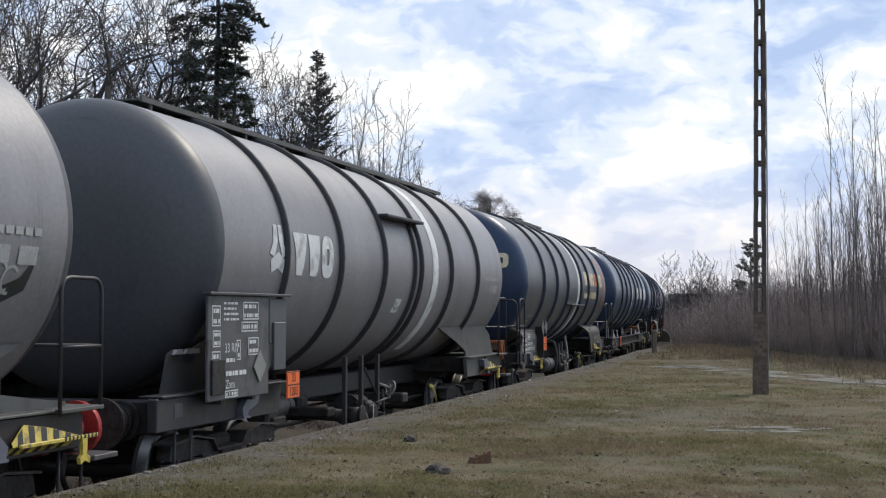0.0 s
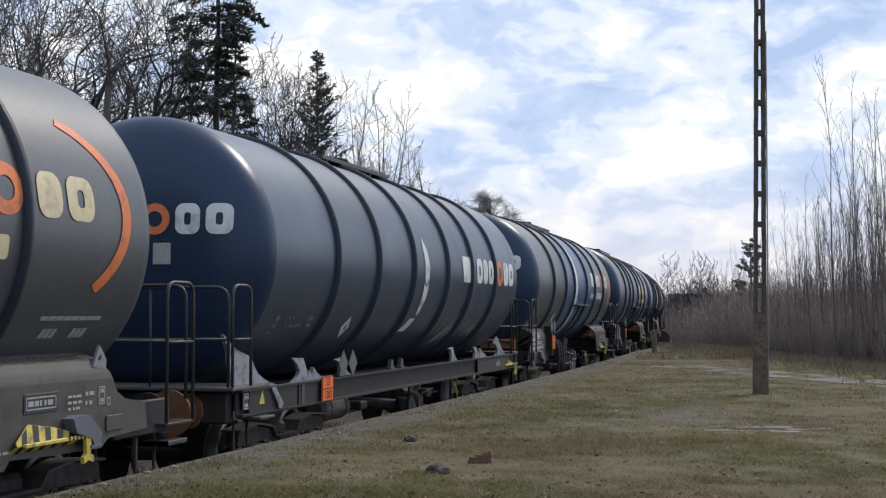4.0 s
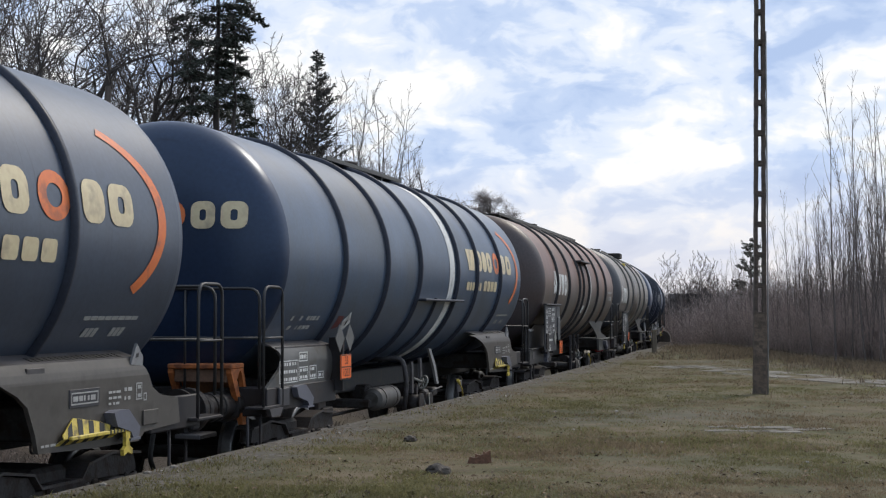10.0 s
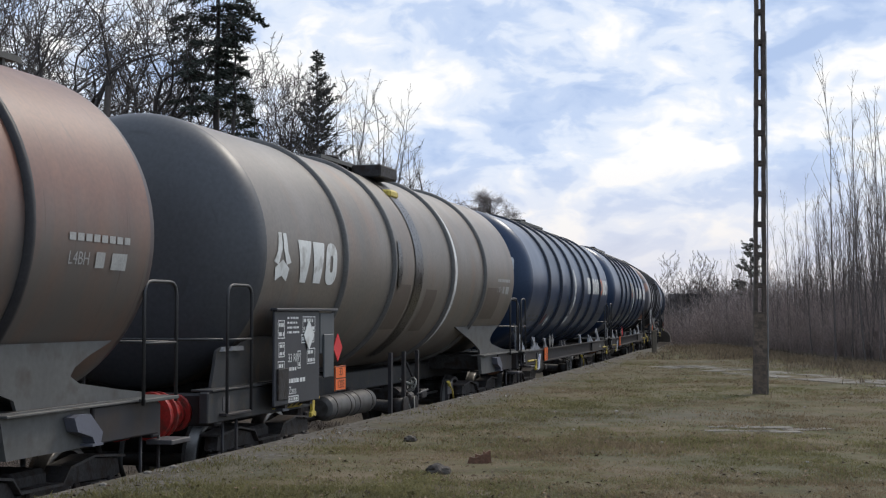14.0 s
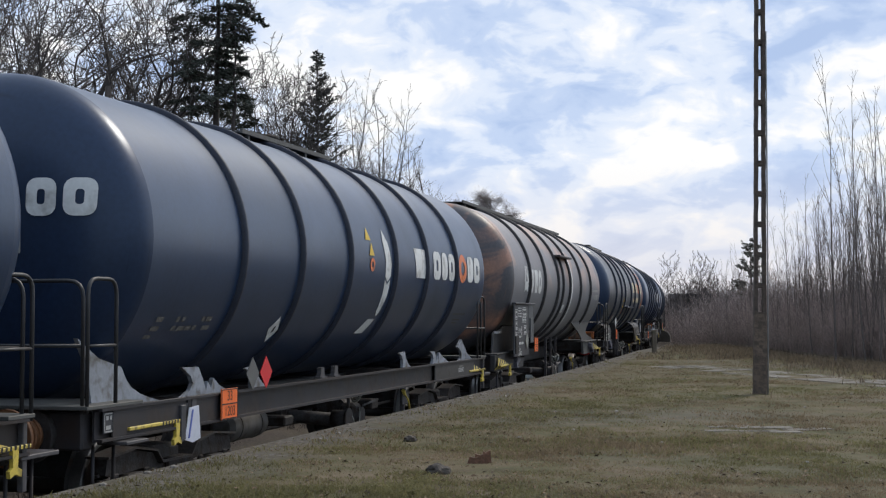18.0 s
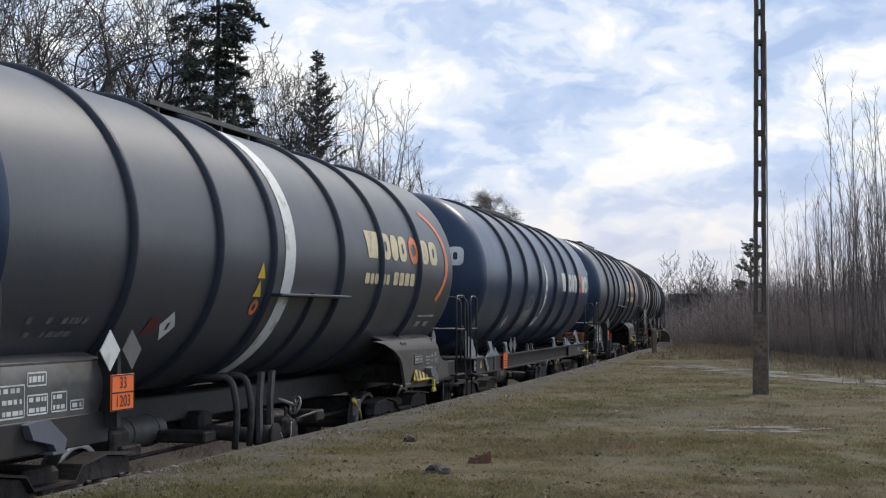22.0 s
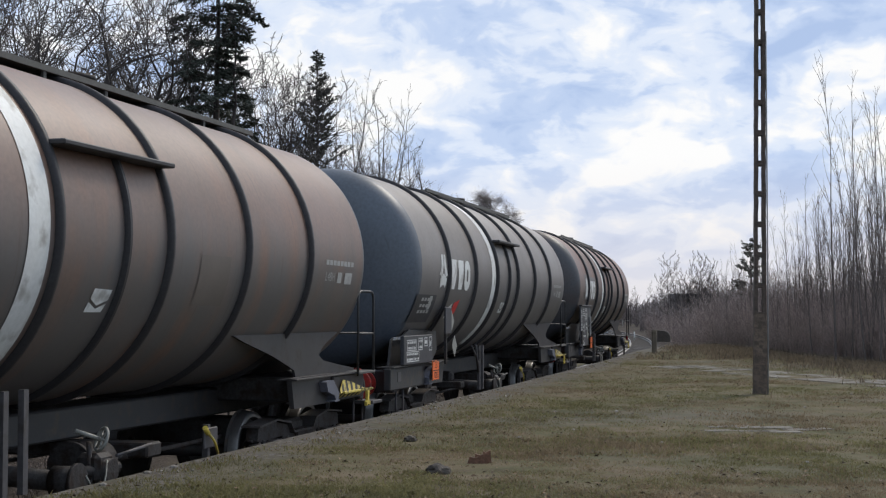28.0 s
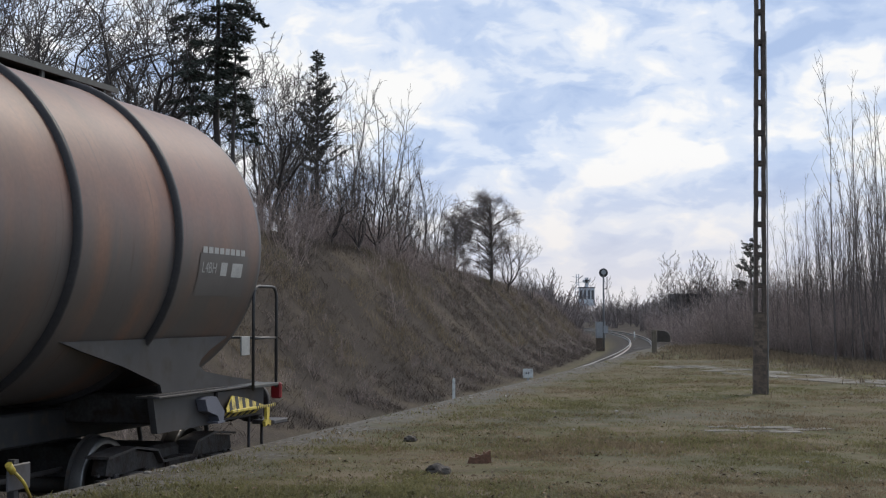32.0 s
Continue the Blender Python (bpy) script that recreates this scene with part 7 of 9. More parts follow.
def spruce(rnd, height, base, wid, side=0.0):
    """Spruce with bare lower stem: uneven whorls of arched branches hung with curtains of twigs."""
    trunk, verts, faces = [], [], []
    p, r = Vector((0, 0, -0.3)), height * 0.013
    for i in range(12):
        q = Vector((rnd.gauss(0, 0.03), rnd.gauss(0, 0.03), -0.3 + (height + 0.3) * (i + 1) / 12))
        trunk.append((p.copy(), q.copy(), r * (1 - i / 12) + 0.01, r * (1 - (i + 1) / 12) + 0.008, 8))
        p = q

    def frond(c, d, ln):
        sd = d.cross(Vector((rnd.gauss(0, 1), rnd.gauss(0, 1), rnd.gauss(0, 1)))).normalized() * rnd.uniform(0.012, 0.026)
        k0 = len(verts)
        verts.extend([c - sd * 0.5, c + sd * 0.5, c + d * ln * 0.55 + sd, c + d * ln, c + d * ln * 0.55 - sd])
        faces.append((k0, k0 + 1, k0 + 2, k0 + 3, k0 + 4))
    z = base
    while z < height - 0.05:
        f = (height - z) / (height - base)
        for _ in range(rnd.choice((1, 2, 3))):
            t = rnd.uniform(0, 2 * math.pi)
            d = Vector((math.cos(t), math.sin(t), 0))
            lobe = 0.62 + 0.75 * noise.noise((z * 0.8, math.cos(t) * 1.2 + side, math.sin(t) * 1.2))
            ln = wid * (0.16 + 0.84 * min(1.0, f * 1.7) ** 0.7) * max(0.2, lobe) * rnd.uniform(0.7, 1.2)
            up, dr = rnd.uniform(-0.1, 0.25), rnd.uniform(0.15, 0.40)
            pts = [Vector((0, 0, z)) + d * ln * q + Vector((0, 0, up * ln * q - dr * ln * q * q)) for q in (0, 0.25, 0.5, 0.75, 1.0)]
            for a, b in zip(pts, pts[1:]):
                trunk.append((a, b, 0.016, 0.011, 3))
            for i in range(int(34 * ln) + 6):
                q = 0.10 + 0.90 * rnd.random() ** 0.8
                c = Vector((0, 0, z)) + d * ln * q + Vector((0, 0, up * ln * q - dr * ln * q * q))
                across = Vector((-d.y, d.x, 0)) * rnd.choice((-1, 1))
                wide = (0.10 + 0.42 * ln * (1.05 - q)) * rnd.uniform(0.5, 1.1)
                e = (across + d * rnd.uniform(0.4, 0.9) + Vector((0, 0, rnd.uniform(-0.5, 0.15)))).normalized()
                for k in range(5):
                    g = (e + Vector((rnd.gauss(0, 0.35), rnd.gauss(0, 0.35), rnd.gauss(-0.12, 0.35)))).normalized()
                    frond(c + e * wide * (k + rnd.random()) / 5, g, rnd.uniform(0.07, 0.17))
            for k in range(6):
                frond(pts[-1], (d + Vector((rnd.gauss(0, 0.4), rnd.gauss(0, 0.4), rnd.uniform(0.0, 0.5)))).normalized(), rnd.uniform(0.10, 0.20))
        z += rnd.uniform(0.09, 0.20)
    me = bpy.data.meshes.new("crown")
    me.from_pydata([tuple(v) for v in verts], [], faces)
    me.materials.append(M["needle"])
    return segs_mesh("trunk", trunk, M["bark"]), me


for seed, aim, dep, h, base, wid in ((5, 382, 46, 10.9, 3.9, 1.8), (6, 334, 47, 6.1, 3.9, 1.25), (7, 412, 45.5, 7.4, 4.0, 0.95), (8, 430, 49, 4.6, 3.3, 0.9)):
    sp = tree_thing("spruce_tree", "dark green spruce with hanging boughs and bare stem" if h > 5 else "small dark spruce below taller ones", "tree", "spruces on the bank", *spruce(random.Random(seed), h, base, wid, seed))
    put(sp, at_ground(along(aim, dep), dep, 0.5 * seed, 1.0))


def broken_trunk():
    segs = [(Vector((0.05 * math.sin(i), 0, -0.3 + 0.8 * i)), Vector((0.05 * math.sin(i + 1), 0, 0.5 + 0.8 * i)), 0.155 - 0.008 * i, 0.147 - 0.008 * i, 12) for i in range(6)]
    t = tagged(empty("broken_trunk"), "tall reddish brown broken tree trunk without branches", "tree trunk")
    part("stem", segs_mesh("stem", segs, M["bark_pale"]), None, t)
    part("splinter", prism([(-0.11, 4.4), (0.11, 4.4), (0.08, 4.75), (0.02, 4.6), (-0.06, 5.0)], "y", -0.05, 0.05), M["bark"], t)
    put(t, at_ground(along(189, 44), 44, 0.0, 0.94))


broken_trunk()
pn_ = tree_thing("pine_tree", "slim dark pine standing among bare trees", "tree", "", *conifer(random.Random(9), 8.15, 3.0, 1.25, 46, -0.10, (2, 3, 3), True))
put(pn_, at_ground(along(560, 58), 58, 1.4, 1.0))


def leafy_birch(depth=82.0):
    """Low round crown: limbs that end in clouds of fine drooping twigs with tiny catkins."""
    rnd = random.Random(3)
    base = ground_z(along(868, depth), depth)
    mid = 7.15 - base
    th, tn, verts, faces = [], [], [], []
    fork = Vector((0.1, 0, max(0.5, mid - 4.2)))
    th += [(Vector((0, 0, -0.3)), fork * 0.5, 0.13, 0.11, 8), (fork * 0.5, fork.copy(), 0.11, 0.09, 8), (fork.copy(), Vector((0.05, 0, mid + 0.5)), 0.09, 0.04, 8)]
    for k in range(96):
        t = rnd.uniform(0, 6.28)
        q = rnd.random() ** 0.5
        c = Vector((2.0 * q * math.cos(t) - 0.35, rnd.uniform(-1.2, 1.2), mid + (1.75 if math.sin(t) > 0 else 2.7) * q * math.sin(t)))
        start = Vector((0.05, 0, min(max(fork.z, c.z - 0.9), mid + 0.5)))
        a, r = start.copy(), 0.032
        for i in range(5):
            f = (i + 1) / 5
            b = start.lerp(c, f) + Vector((rnd.gauss(0, 0.07), rnd.gauss(0, 0.07), 0.22 * math.sin(f * math.pi)))
            if i == 4:
                b = c.copy()
            th.append((a, b, r, r * 0.78, 5))
            a, r = b, r * 0.78
        for j in range(36):
            e = Vector((rnd.gauss(0, 1), rnd.gauss(0, 1), rnd.gauss(0.55, 0.8))).normalized()
            a = c + Vector((rnd.gauss(0, 0.09), rnd.gauss(0, 0.09), rnd.gauss(0, 0.09)))
            ln = rnd.uniform(0.08, 0.17)
            for i in range(4):
                b = a + e * ln
                tn.append((a, b, 0.0085 - 0.001 * i, 0.0075 - 0.001 * i, 3))
                a, e = b, (e + Vector((rnd.gauss(0, 0.25), rnd.gauss(0, 0.25), rnd.gauss(-0.18, 0.2)))).normalized()
                if i > 0 and rnd.random() < 0.6:
                    u = Vector((rnd.gauss(0, 0.4), rnd.gauss(0, 0.4), -1)).normalized() * 0.026
                    w = u.orthogonal().normalized() * 0.011
                    k0 = len(verts)
                    verts += [b - u, b + w, b + u, b - w]
                    faces.append((k0, k0 + 1, k0 + 2, k0 + 3))
    me = bpy.data.meshes.new("leaves")
    me.from_pydata([tuple(v) for v in verts], [], faces)
    me.materials.append(M["dead_leaf"])
    t = tree_thing("birch_tree", "small birch with pale catkins at the end of the bank", "tree", "birches at the end of the bank", segs_mesh("trunk", th, M["bark_pale"]), segs_mesh("crown", tn, M["hazy_twig"]))
    part("catkin_tuft", me, None, t)
    copy_put(t, at_ground(along(806, 86), 86, 1.7, 0.72, 0.0))
    return put(t, at_ground(along(868, depth), depth, 0.0, 1.0, 0.0))


leafy_birch()


# thicket of thin saplings on the platform side
SAP, SAP_TALL = [], []
for i in range(5):
    rnd = random.Random(50 + i)
    h = rnd.uniform(6.2, 7.6)
    st, tw = [], []
    p, d, r = Vector((0, 0, -0.2)), Vector((rnd.gauss(0, 0.03), rnd.gauss(0, 0.03), 1)).normalized(), 0.032
    n = 14
    for k in range(n):
        d = (d + Vector((rnd.gauss(0, 0.03), rnd.gauss(0, 0.03), 0.02))).normalized()
        q = p + d * h / n
        st.append((p.copy(), q.copy(), r, r * 0.9, 5))
        p, r = q, r * 0.89
        if k > 2:
            for _ in range(rnd.choice((1, 2, 2, 3))):
                t = rnd.uniform(0, 6.28)
                e = (Vector((math.cos(t), math.sin(t), 0)) * rnd.uniform(0.22, 0.46) + d).normalized()
                a, rr = p.copy(), r * 0.55
                ln = rnd.uniform(0.5, 1.5) * (1 - k / n * 0.5)
                for _ in range(3):
                    e = (e + Vector((rnd.gauss(0, 0.1), rnd.gauss(0, 0.1), 0.08))).normalized()
                    b = a + e * ln / 3
                    tw.append((a.copy(), b.copy(), max(rr, 0.006), max(rr * 0.7, 0.004), 3))
                    if rnd.random() < 0.7:
                        f = (e + Vector((rnd.gauss(0, 0.5), rnd.gauss(0, 0.5), 0.1))).normalized()
                        tw.append((b.copy(), b + f * ln * 0.35, 0.005, 0.003, 3))
                    a, rr = b, rr * 0.7
    SAP_TALL.append((p.z, math.pi / 2 - math.atan2(p.y, p.x)))
    SAP.append((segs_mesh("trunk", st, M["sapling_bark"]), segs_mesh("crown", tw, M["sapling_twig"])))
saplings, deep = {}, [[], []]
rnd = random.Random(8)
# columns of the thicket by line of sight, nearest depth and height scale
count = 0
while count < 370:
    aim = rnd.uniform(1180, 1640)
    near = np.interp(aim, [1180, 1260, 1344, 1428, 1568, 1640], [104, 62, 50, 43, 36, 34])
    dep = near + rnd.expovariate(1 / 7.0)
    tall = np.interp(aim, [1180, 1290, 1400, 1430, 1470, 1510, 1640], [0.45, 0.50, 0.54, 0.58, 0.70, 0.78, 0.82]) * (0.58 + 0.5 * rnd.random())
    i = rnd.randrange(5)
    m = at_ground(along(aim, dep), dep, rnd.uniform(0, 6.28), tall)
    if dep - near > 9.0:
        for side, me in zip(deep, SAP[i]):
            co = np.empty(len(me.vertices) * 3, np.float32)
            me.vertices.foreach_get("co", co)
            mm = np.array(m)
            side.append((co.reshape(-1, 3) @ mm[:3, :3].T + mm[:3, 3], me))
    elif i not in saplings:
        saplings[i] = put(tree_thing("sapling", "thin leafless sapling in a dense thicket", "sapling", "saplings of the thicket", *SAP[i]), m)
    else:
        copy_put(saplings[i], m)
    count += 1
thick = tagged(empty("sapling_thicket"), "mass of thin leafless saplings deep in the thicket", "saplings", kind="stuff")
for rows, kind_name, m_name in ((deep[0], "stem_mass", "sapling_bark"), (deep[1], "twig_mass", "sapling_twig")):
    fs, base = [], 0
    for v, me in rows:
        ix = np.empty(len(me.loops), np.int32)
        me.loops.foreach_get("vertex_index", ix)
        fs.append(ix.reshape(-1, 4) + base)
        base += len(v)
    me = bpy.data.meshes.new(kind_name)
    me.from_pydata(np.concatenate([v for v, _ in rows]), [], np.concatenate(fs))
    me.materials.append(M[m_name])
    part(kind_name, me, None, thick)
# the tallest stems at the edge of the thicket, by line of sight, depth and top
for i, aim, dep, top in ((0, 1478, 37, 8.5), (2, 1530, 36, 8.2), (3, 1558, 35, 7.6), (1, 1508, 38, 7.1), (4, 1519, 39, 6.0), (2, 1437, 40, 6.0), (0, 1497, 40, 6.3), (1, 1543, 38, 6.6),
                         (4, 1548, 41, 7.0), (3, 1454, 42, 5.0), (4, 1395, 46, 6.0), (1, 1374, 48, 5.2), (3, 1410, 44, 4.9), (2, 1570, 36, 7.8)):
    m = at_ground(along(aim, dep), dep, SAP_TALL[i][1], (top - PLAT_Z - 0.2) / SAP_TALL[i][0])
    copy_put(saplings[i], m)


def stems(name, label, cat, spots, material, rnd, hs, lean, width, blades=3, curl=0.3):
    """Many thin upright blades or stems as one object."""
    verts, faces = [], []
    for x, y, z, k in spots:
        for _ in range(blades):
            h = rnd.uniform(*hs) * k
            a = rnd.uniform(0, 6.28)
            ox, oy = rnd.gauss(0, 0.06), rnd.gauss(0, 0.06)
            lx, ly = rnd.gauss(0, lean) * h, rnd.gauss(0, lean) * h
            wx, wy = math.cos(a) * width * k, math.sin(a) * width * k
            b = (x + ox, y + oy, z - 0.02)
            k0 = len(verts)
            verts += [(b[0] - wx, b[1] - wy, b[2]), (b[0] + wx, b[1] + wy, b[2]), (b[0] + lx * 0.4 + wx * 0.7, b[1] + ly * 0.4 + wy * 0.7, z + h * 0.55), (b[0] + lx * 0.4 - wx * 0.7, b[1] + ly * 0.4 - wy * 0.7, z + h * 0.55), (b[0] + lx, b[1] + ly, z + h * (1 - curl * abs(rnd.gauss(0, 0.4))))]
            faces += [(k0, k0 + 1, k0 + 2, k0 + 3), (k0 + 3, k0 + 2, k0 + 4)]
    me = bpy.data.meshes.new(name)
    me.from_pydata(verts, [], faces)
    me.materials.append(material)
    ob = new(name, me)
    tagged(ob, label, cat, kind="stuff")
    return ob


def shrub_proto(seed, h, n_stem, lean):
    """Rows of thin bars that make one bare shrub."""
    rnd = random.Random(seed)
    out = []
    for _ in range(n_stem):
        t = rnd.uniform(0, 6.28)
        d = (Vector((math.cos(t), math.sin(t), 0)) * rnd.uniform(0, lean) + Vector((0, 0, 1))).normalized()
        p, r = Vector((rnd.gauss(0, 0.12), rnd.gauss(0, 0.12), -0.1)), rnd.uniform(0.007, 0.013)
        hh = h * rnd.uniform(0.45, 1.0)
        for k in range(5):
            d = (d + Vector((rnd.gauss(0, 0.09), rnd.gauss(0, 0.09), 0.03))).normalized()
            q = p + d * hh / 5
            out.append((p.copy(), q.copy(), r, r * 0.8))
            p, r = q, r * 0.8
            if k > 0:
                for _ in range(rnd.choice((1, 2, 3))):
                    e = (d + Vector((rnd.gauss(0, 0.75), rnd.gauss(0, 0.75), rnd.gauss(0.0, 0.4)))).normalized()
                    out.append((p.copy(), p + e * hh * rnd.uniform(0.1, 0.3), r * 0.7, 0.004))
    return out


def scatter(name, label, cat, protos, places, material):
    """Many copies of thin-barred shrubs joined as one object of stuff; a place is x, y, z, turn, scale."""
    packs = []
    for rows in protos:
        a = np.array([tuple(p) for p, q, r0, r1 in rows])
        b = np.array([tuple(q) for p, q, r0, r1 in rows])
        r0 = np.array([r for p, q, r, s in rows])[:, None]
        r1 = np.array([s for p, q, r, s in rows])[:, None]
        d = b - a
        d /= np.linalg.norm(d, axis=1)[:, None] + 1e-9
        u = np.cross(d, np.where(np.abs(d[:, 2:3]) > 0.9, [[1.0, 0, 0]], [[0, 0, 1.0]]))
        u /= np.linalg.norm(u, axis=1)[:, None] + 1e-9
        w = np.cross(d, u)
        ring = []
        for base, r in ((a, r0), (b, r1)):
            for k in range(3):
                t = 2 * math.pi * k / 3
                ring.append(base + (u * math.cos(t) + w * math.sin(t)) * r)
        v = np.stack(ring, 1).reshape(-1, 3)
        n = len(rows)
        f = np.concatenate([np.stack([np.arange(n) * 6 + k, np.arange(n) * 6 + (k + 1) % 3, np.arange(n) * 6 + 3 + (k + 1) % 3, np.arange(n) * 6 + 3 + k], 1) for k in range(3)])
        packs.append((v, f))
    vs, fs, base = [], [], 0
    for i, (x, y, z, turn, sc) in enumerate(places):
        v, f = packs[i % len(packs)]
        c, s = math.cos(turn), math.sin(turn)
        vs.append(np.stack([x + sc * (v[:, 0] * c - v[:, 1] * s), y + sc * (v[:, 0] * s + v[:, 1] * c), z + sc * v[:, 2]], 1))
        fs.append(f + base)
        base += len(v)
    v, f = np.concatenate(vs), np.concatenate(fs)
    me = bpy.data.meshes.new(name)
    me.vertices.add(len(v))
    me.vertices.foreach_set("co", v.astype(np.float32).ravel())
    me.loops.add(f.size)
    me.loops.foreach_set("vertex_index", f.astype(np.int32).ravel())
    me.polygons.add(len(f))
    me.polygons.foreach_set("loop_start", (np.arange(len(f)) * 4).astype(np.int32))
    me.update(calc_edges=True)
    me.materials.append(material)
    return tagged(new(name, me), label, cat, kind="stuff")


SHRUB = [shrub_proto(60 + i, 1.9, 11, 0.62) for i in range(6)]
rnd = random.Random(31)
spots = []
while len(spots) < 950:
    aim = rnd.uniform(1150, 1660)
    near = np.interp(aim, [1150, 1184, 1260, 1344, 1428, 1568, 1660], [124, 102, 60, 49, 42, 35.5, 33])
    dep = near + rnd.expovariate(1 / 9.0)
    x = along(aim, dep)
    spots.append((x, dep, ground_z(x, dep), rnd.uniform(0, 6.28), rnd.uniform(0.55, 1.15) * np.interp(dep - near, [0, 3, 12], [0.65, 1.1, 1.5])))
scatter("brushwood", "dense leafless reddish brown brushwood", "brush", SHRUB, spots, M["twig_red"])
# dry grass fringe in front of the brush
spots = []
while len(spots) < 7000:
    aim = rnd.uniform(1120, 1640)
    near = np.interp(aim, [1120, 1184, 1260, 1344, 1428, 1568, 1660], [121, 98, 59, 48, 41.5, 35, 33])
    dep = near - rnd.expovariate(1 / 2.2) * near / 45 + rnd.gauss(0, 0.6)
    x = along(aim, dep)
    if place_of(x, dep)[1] > 2.2:
        spots.append((x, dep, ground_z(x, dep), rnd.uniform(0.4, 1.1)))
for _ in range(2600):
    aim = rnd.uniform(1125, 1330)
    dep = rnd.uniform(40, np.interp(aim, [1125, 1184, 1260, 1344], [110, 98, 59, 48]))
    x = along(aim, dep)
    if place_of(x, dep)[1] > 2.2 and noise.noise((x * 0.3, dep * 0.12, 9.0)) > rnd.uniform(-0.5, 0.3):
        spots.append((x, dep, ground_z(x, dep), rnd.uniform(0.5, 1.3)))
stems("fringe_grass", "dry straw and olive grass fringe before the brush", "dry grass", spots, M["straw"], rnd, (0.05, 0.22), 0.6, 0.010, 4, 0.6)
# saplings on the bank top
for _ in range(44):
    aim = rnd.uniform(430, 930)
    dep = np.interp(aim, [430, 930], [44, 92]) + rnd.uniform(-2, 14)
    copy_put(saplings[rnd.randrange(5)], at_ground(along(aim, dep), dep, rnd.uniform(0, 6.28), rnd.uniform(0.35, 0.75)))
spots = []
while len(spots) < 28000:
    s = rnd.uniform(8, 150)
    hb = float(bank_height(s))
    o = -3.0 - rnd.random() ** 0.8 * (1.45 * hb + 3.5)
    p = beside(s, o)
    up = (-o - 3.6) / (1.45 * hb)
    if noise.noise((p.x * 0.35, p.y * 0.35, 21.0)) + 0.5 * (up - 0.6) < rnd.uniform(-0.5, 0.3):
        continue
    spots.append((p.x, p.y, float(ground_height(s, o)), rnd.uniform(0.5, 1.2)))
stems("bank_grass", "dry straw coloured grass and stalks on the bank", "dry grass", spots, M["straw_bank"], rnd, (0.06, 0.28), 0.9, 0.006, 5, 0.6)
spots = []
while len(spots) < 14000:
    s = rnd.uniform(8, 110)
    o = -3.2 - rnd.random() * 1.5 * float(bank_height(s))
    p = beside(s, o)
    if noise.noise((p.x * 0.5, p.y * 0.5, 5.0)) > rnd.uniform(-0.2, 0.3):
        spots.append((p.x, p.y, float(ground_height(s, o)), rnd.uniform(0.5, 1.2)))
stems("bank_brambles", "dark brown tangled bramble stems on the bank", "brambles", spots, M["bramble"], rnd, (0.06, 0.30), 1.3, 0.006, 5, 0.6)
spots = []
while len(spots) < 5000:
    s = rnd.uniform(8, 120)
    o = -3.6 - (0.25 + 0.8 * rnd.random()) * 1.45 * float(bank_height(s))
    p = beside(s, o)
    if noise.noise((p.x * 0.3, p.y * 0.3, 15.0)) > rnd.uniform(0.0, 0.35):
        spots.append((p.x, p.y, float(ground_height(s, o)), rnd.uniform(0.5, 1.2)))
stems("tall_straw", "pale tufts of tall dead grass on the bank", "dry grass", spots, M["straw_pale"], rnd, (0.15, 0.5), 0.6, 0.005, 6, 0.6)
spots = []
while len(spots) < 560:
    s = rnd.uniform(10, 150)
    hb = float(bank_height(s))
    o = -3.6 - 1.45 * hb + rnd.gauss(-0.4, 1.8)
    p = beside(s, o)
    if noise.noise((p.x * 0.25, p.y * 0.25, 3.0)) > -0.1:
        spots.append((p.x, p.y, float(ground_height(s, o)), rnd.uniform(0, 6.28), rnd.uniform(0.4, 1.25) * float(np.interp(s, [55, 85], [1, 0.4]))))
for _ in range(1300):
    s = rnd.uniform(12, 140)
    hb = float(bank_height(s))
    o = -3.4 - rnd.random() * 1.45 * hb
    p = beside(s, o)
    if noise.noise((p.x * 0.2, p.y * 0.2, 8.0)) > 0.0:
        spots.append((p.x, p.y, float(ground_height(s, o)), rnd.uniform(0, 6.28), rnd.uniform(0.15, 0.45)))
for _ in range(150):
    aim = rnd.uniform(540, 800)
    dep = np.interp(aim, [500, 800], [50, 76]) + rnd.uniform(-2, 6)
    x = along(aim, dep)
    spots.append((x, dep, ground_z(x, dep), rnd.uniform(0, 6.28), rnd.uniform(0.5, 1.35) * float(np.interp(aim, [500, 640, 800], [1.15, 1.0, 0.6]))))
scatter("bank_brush", "bare scrub and brambles on the bank", "brush", SHRUB, spots, M["twig_red"])
# short platform grass
rg = np.random.RandomState(3)
spots = []
for _ in range(150000):
    dep = 8.5 + 40 * rg.rand() ** 1.7
    aim = rg.uniform(-40, 1610)
    x = along(aim, dep)
    s, o = place_of(x, dep)
    if o < EDGE + 0.12 or (o < EDGE + 0.8 and rg.rand() < 0.65):
        continue
    if noise.noise((x * 0.5, dep * 0.5, 7.0)) < rg.uniform(-0.9, 0.1):
        continue
    tuft = 0.85 + 1.0 * noise.noise((x * 2.2, dep * 2.2, 31.0)) + 0.5 * noise.noise((x * 0.6, dep * 0.6, 37.0))
    spots.append((x, dep, PLAT_Z, max(0.25, tuft) * rg.uniform(0.6, 1.2)))
green = [q for q in spots if noise.noise((q[0] * 0.35, q[1] * 0.35, 2.0)) + 0.5 * noise.noise((q[0] * 1.4, q[1] * 1.4, 2.0)) > rg.uniform(-0.35, 0.35)]
kept = set(green)
stems("platform_grass", "short worn straw coloured winter grass on the platform", "grass", [q for q in spots if q not in kept], M["grass_blade"], random.Random(2), (0.012, 0.036), 0.9, 0.005, 4, 0.3)
stems("green_grass", "short mossy green grass patches on the platform", "grass", green, M["grass_green"], random.Random(3), (0.012, 0.038), 0.9, 0.005, 4, 0.3)
verts, faces = [], []
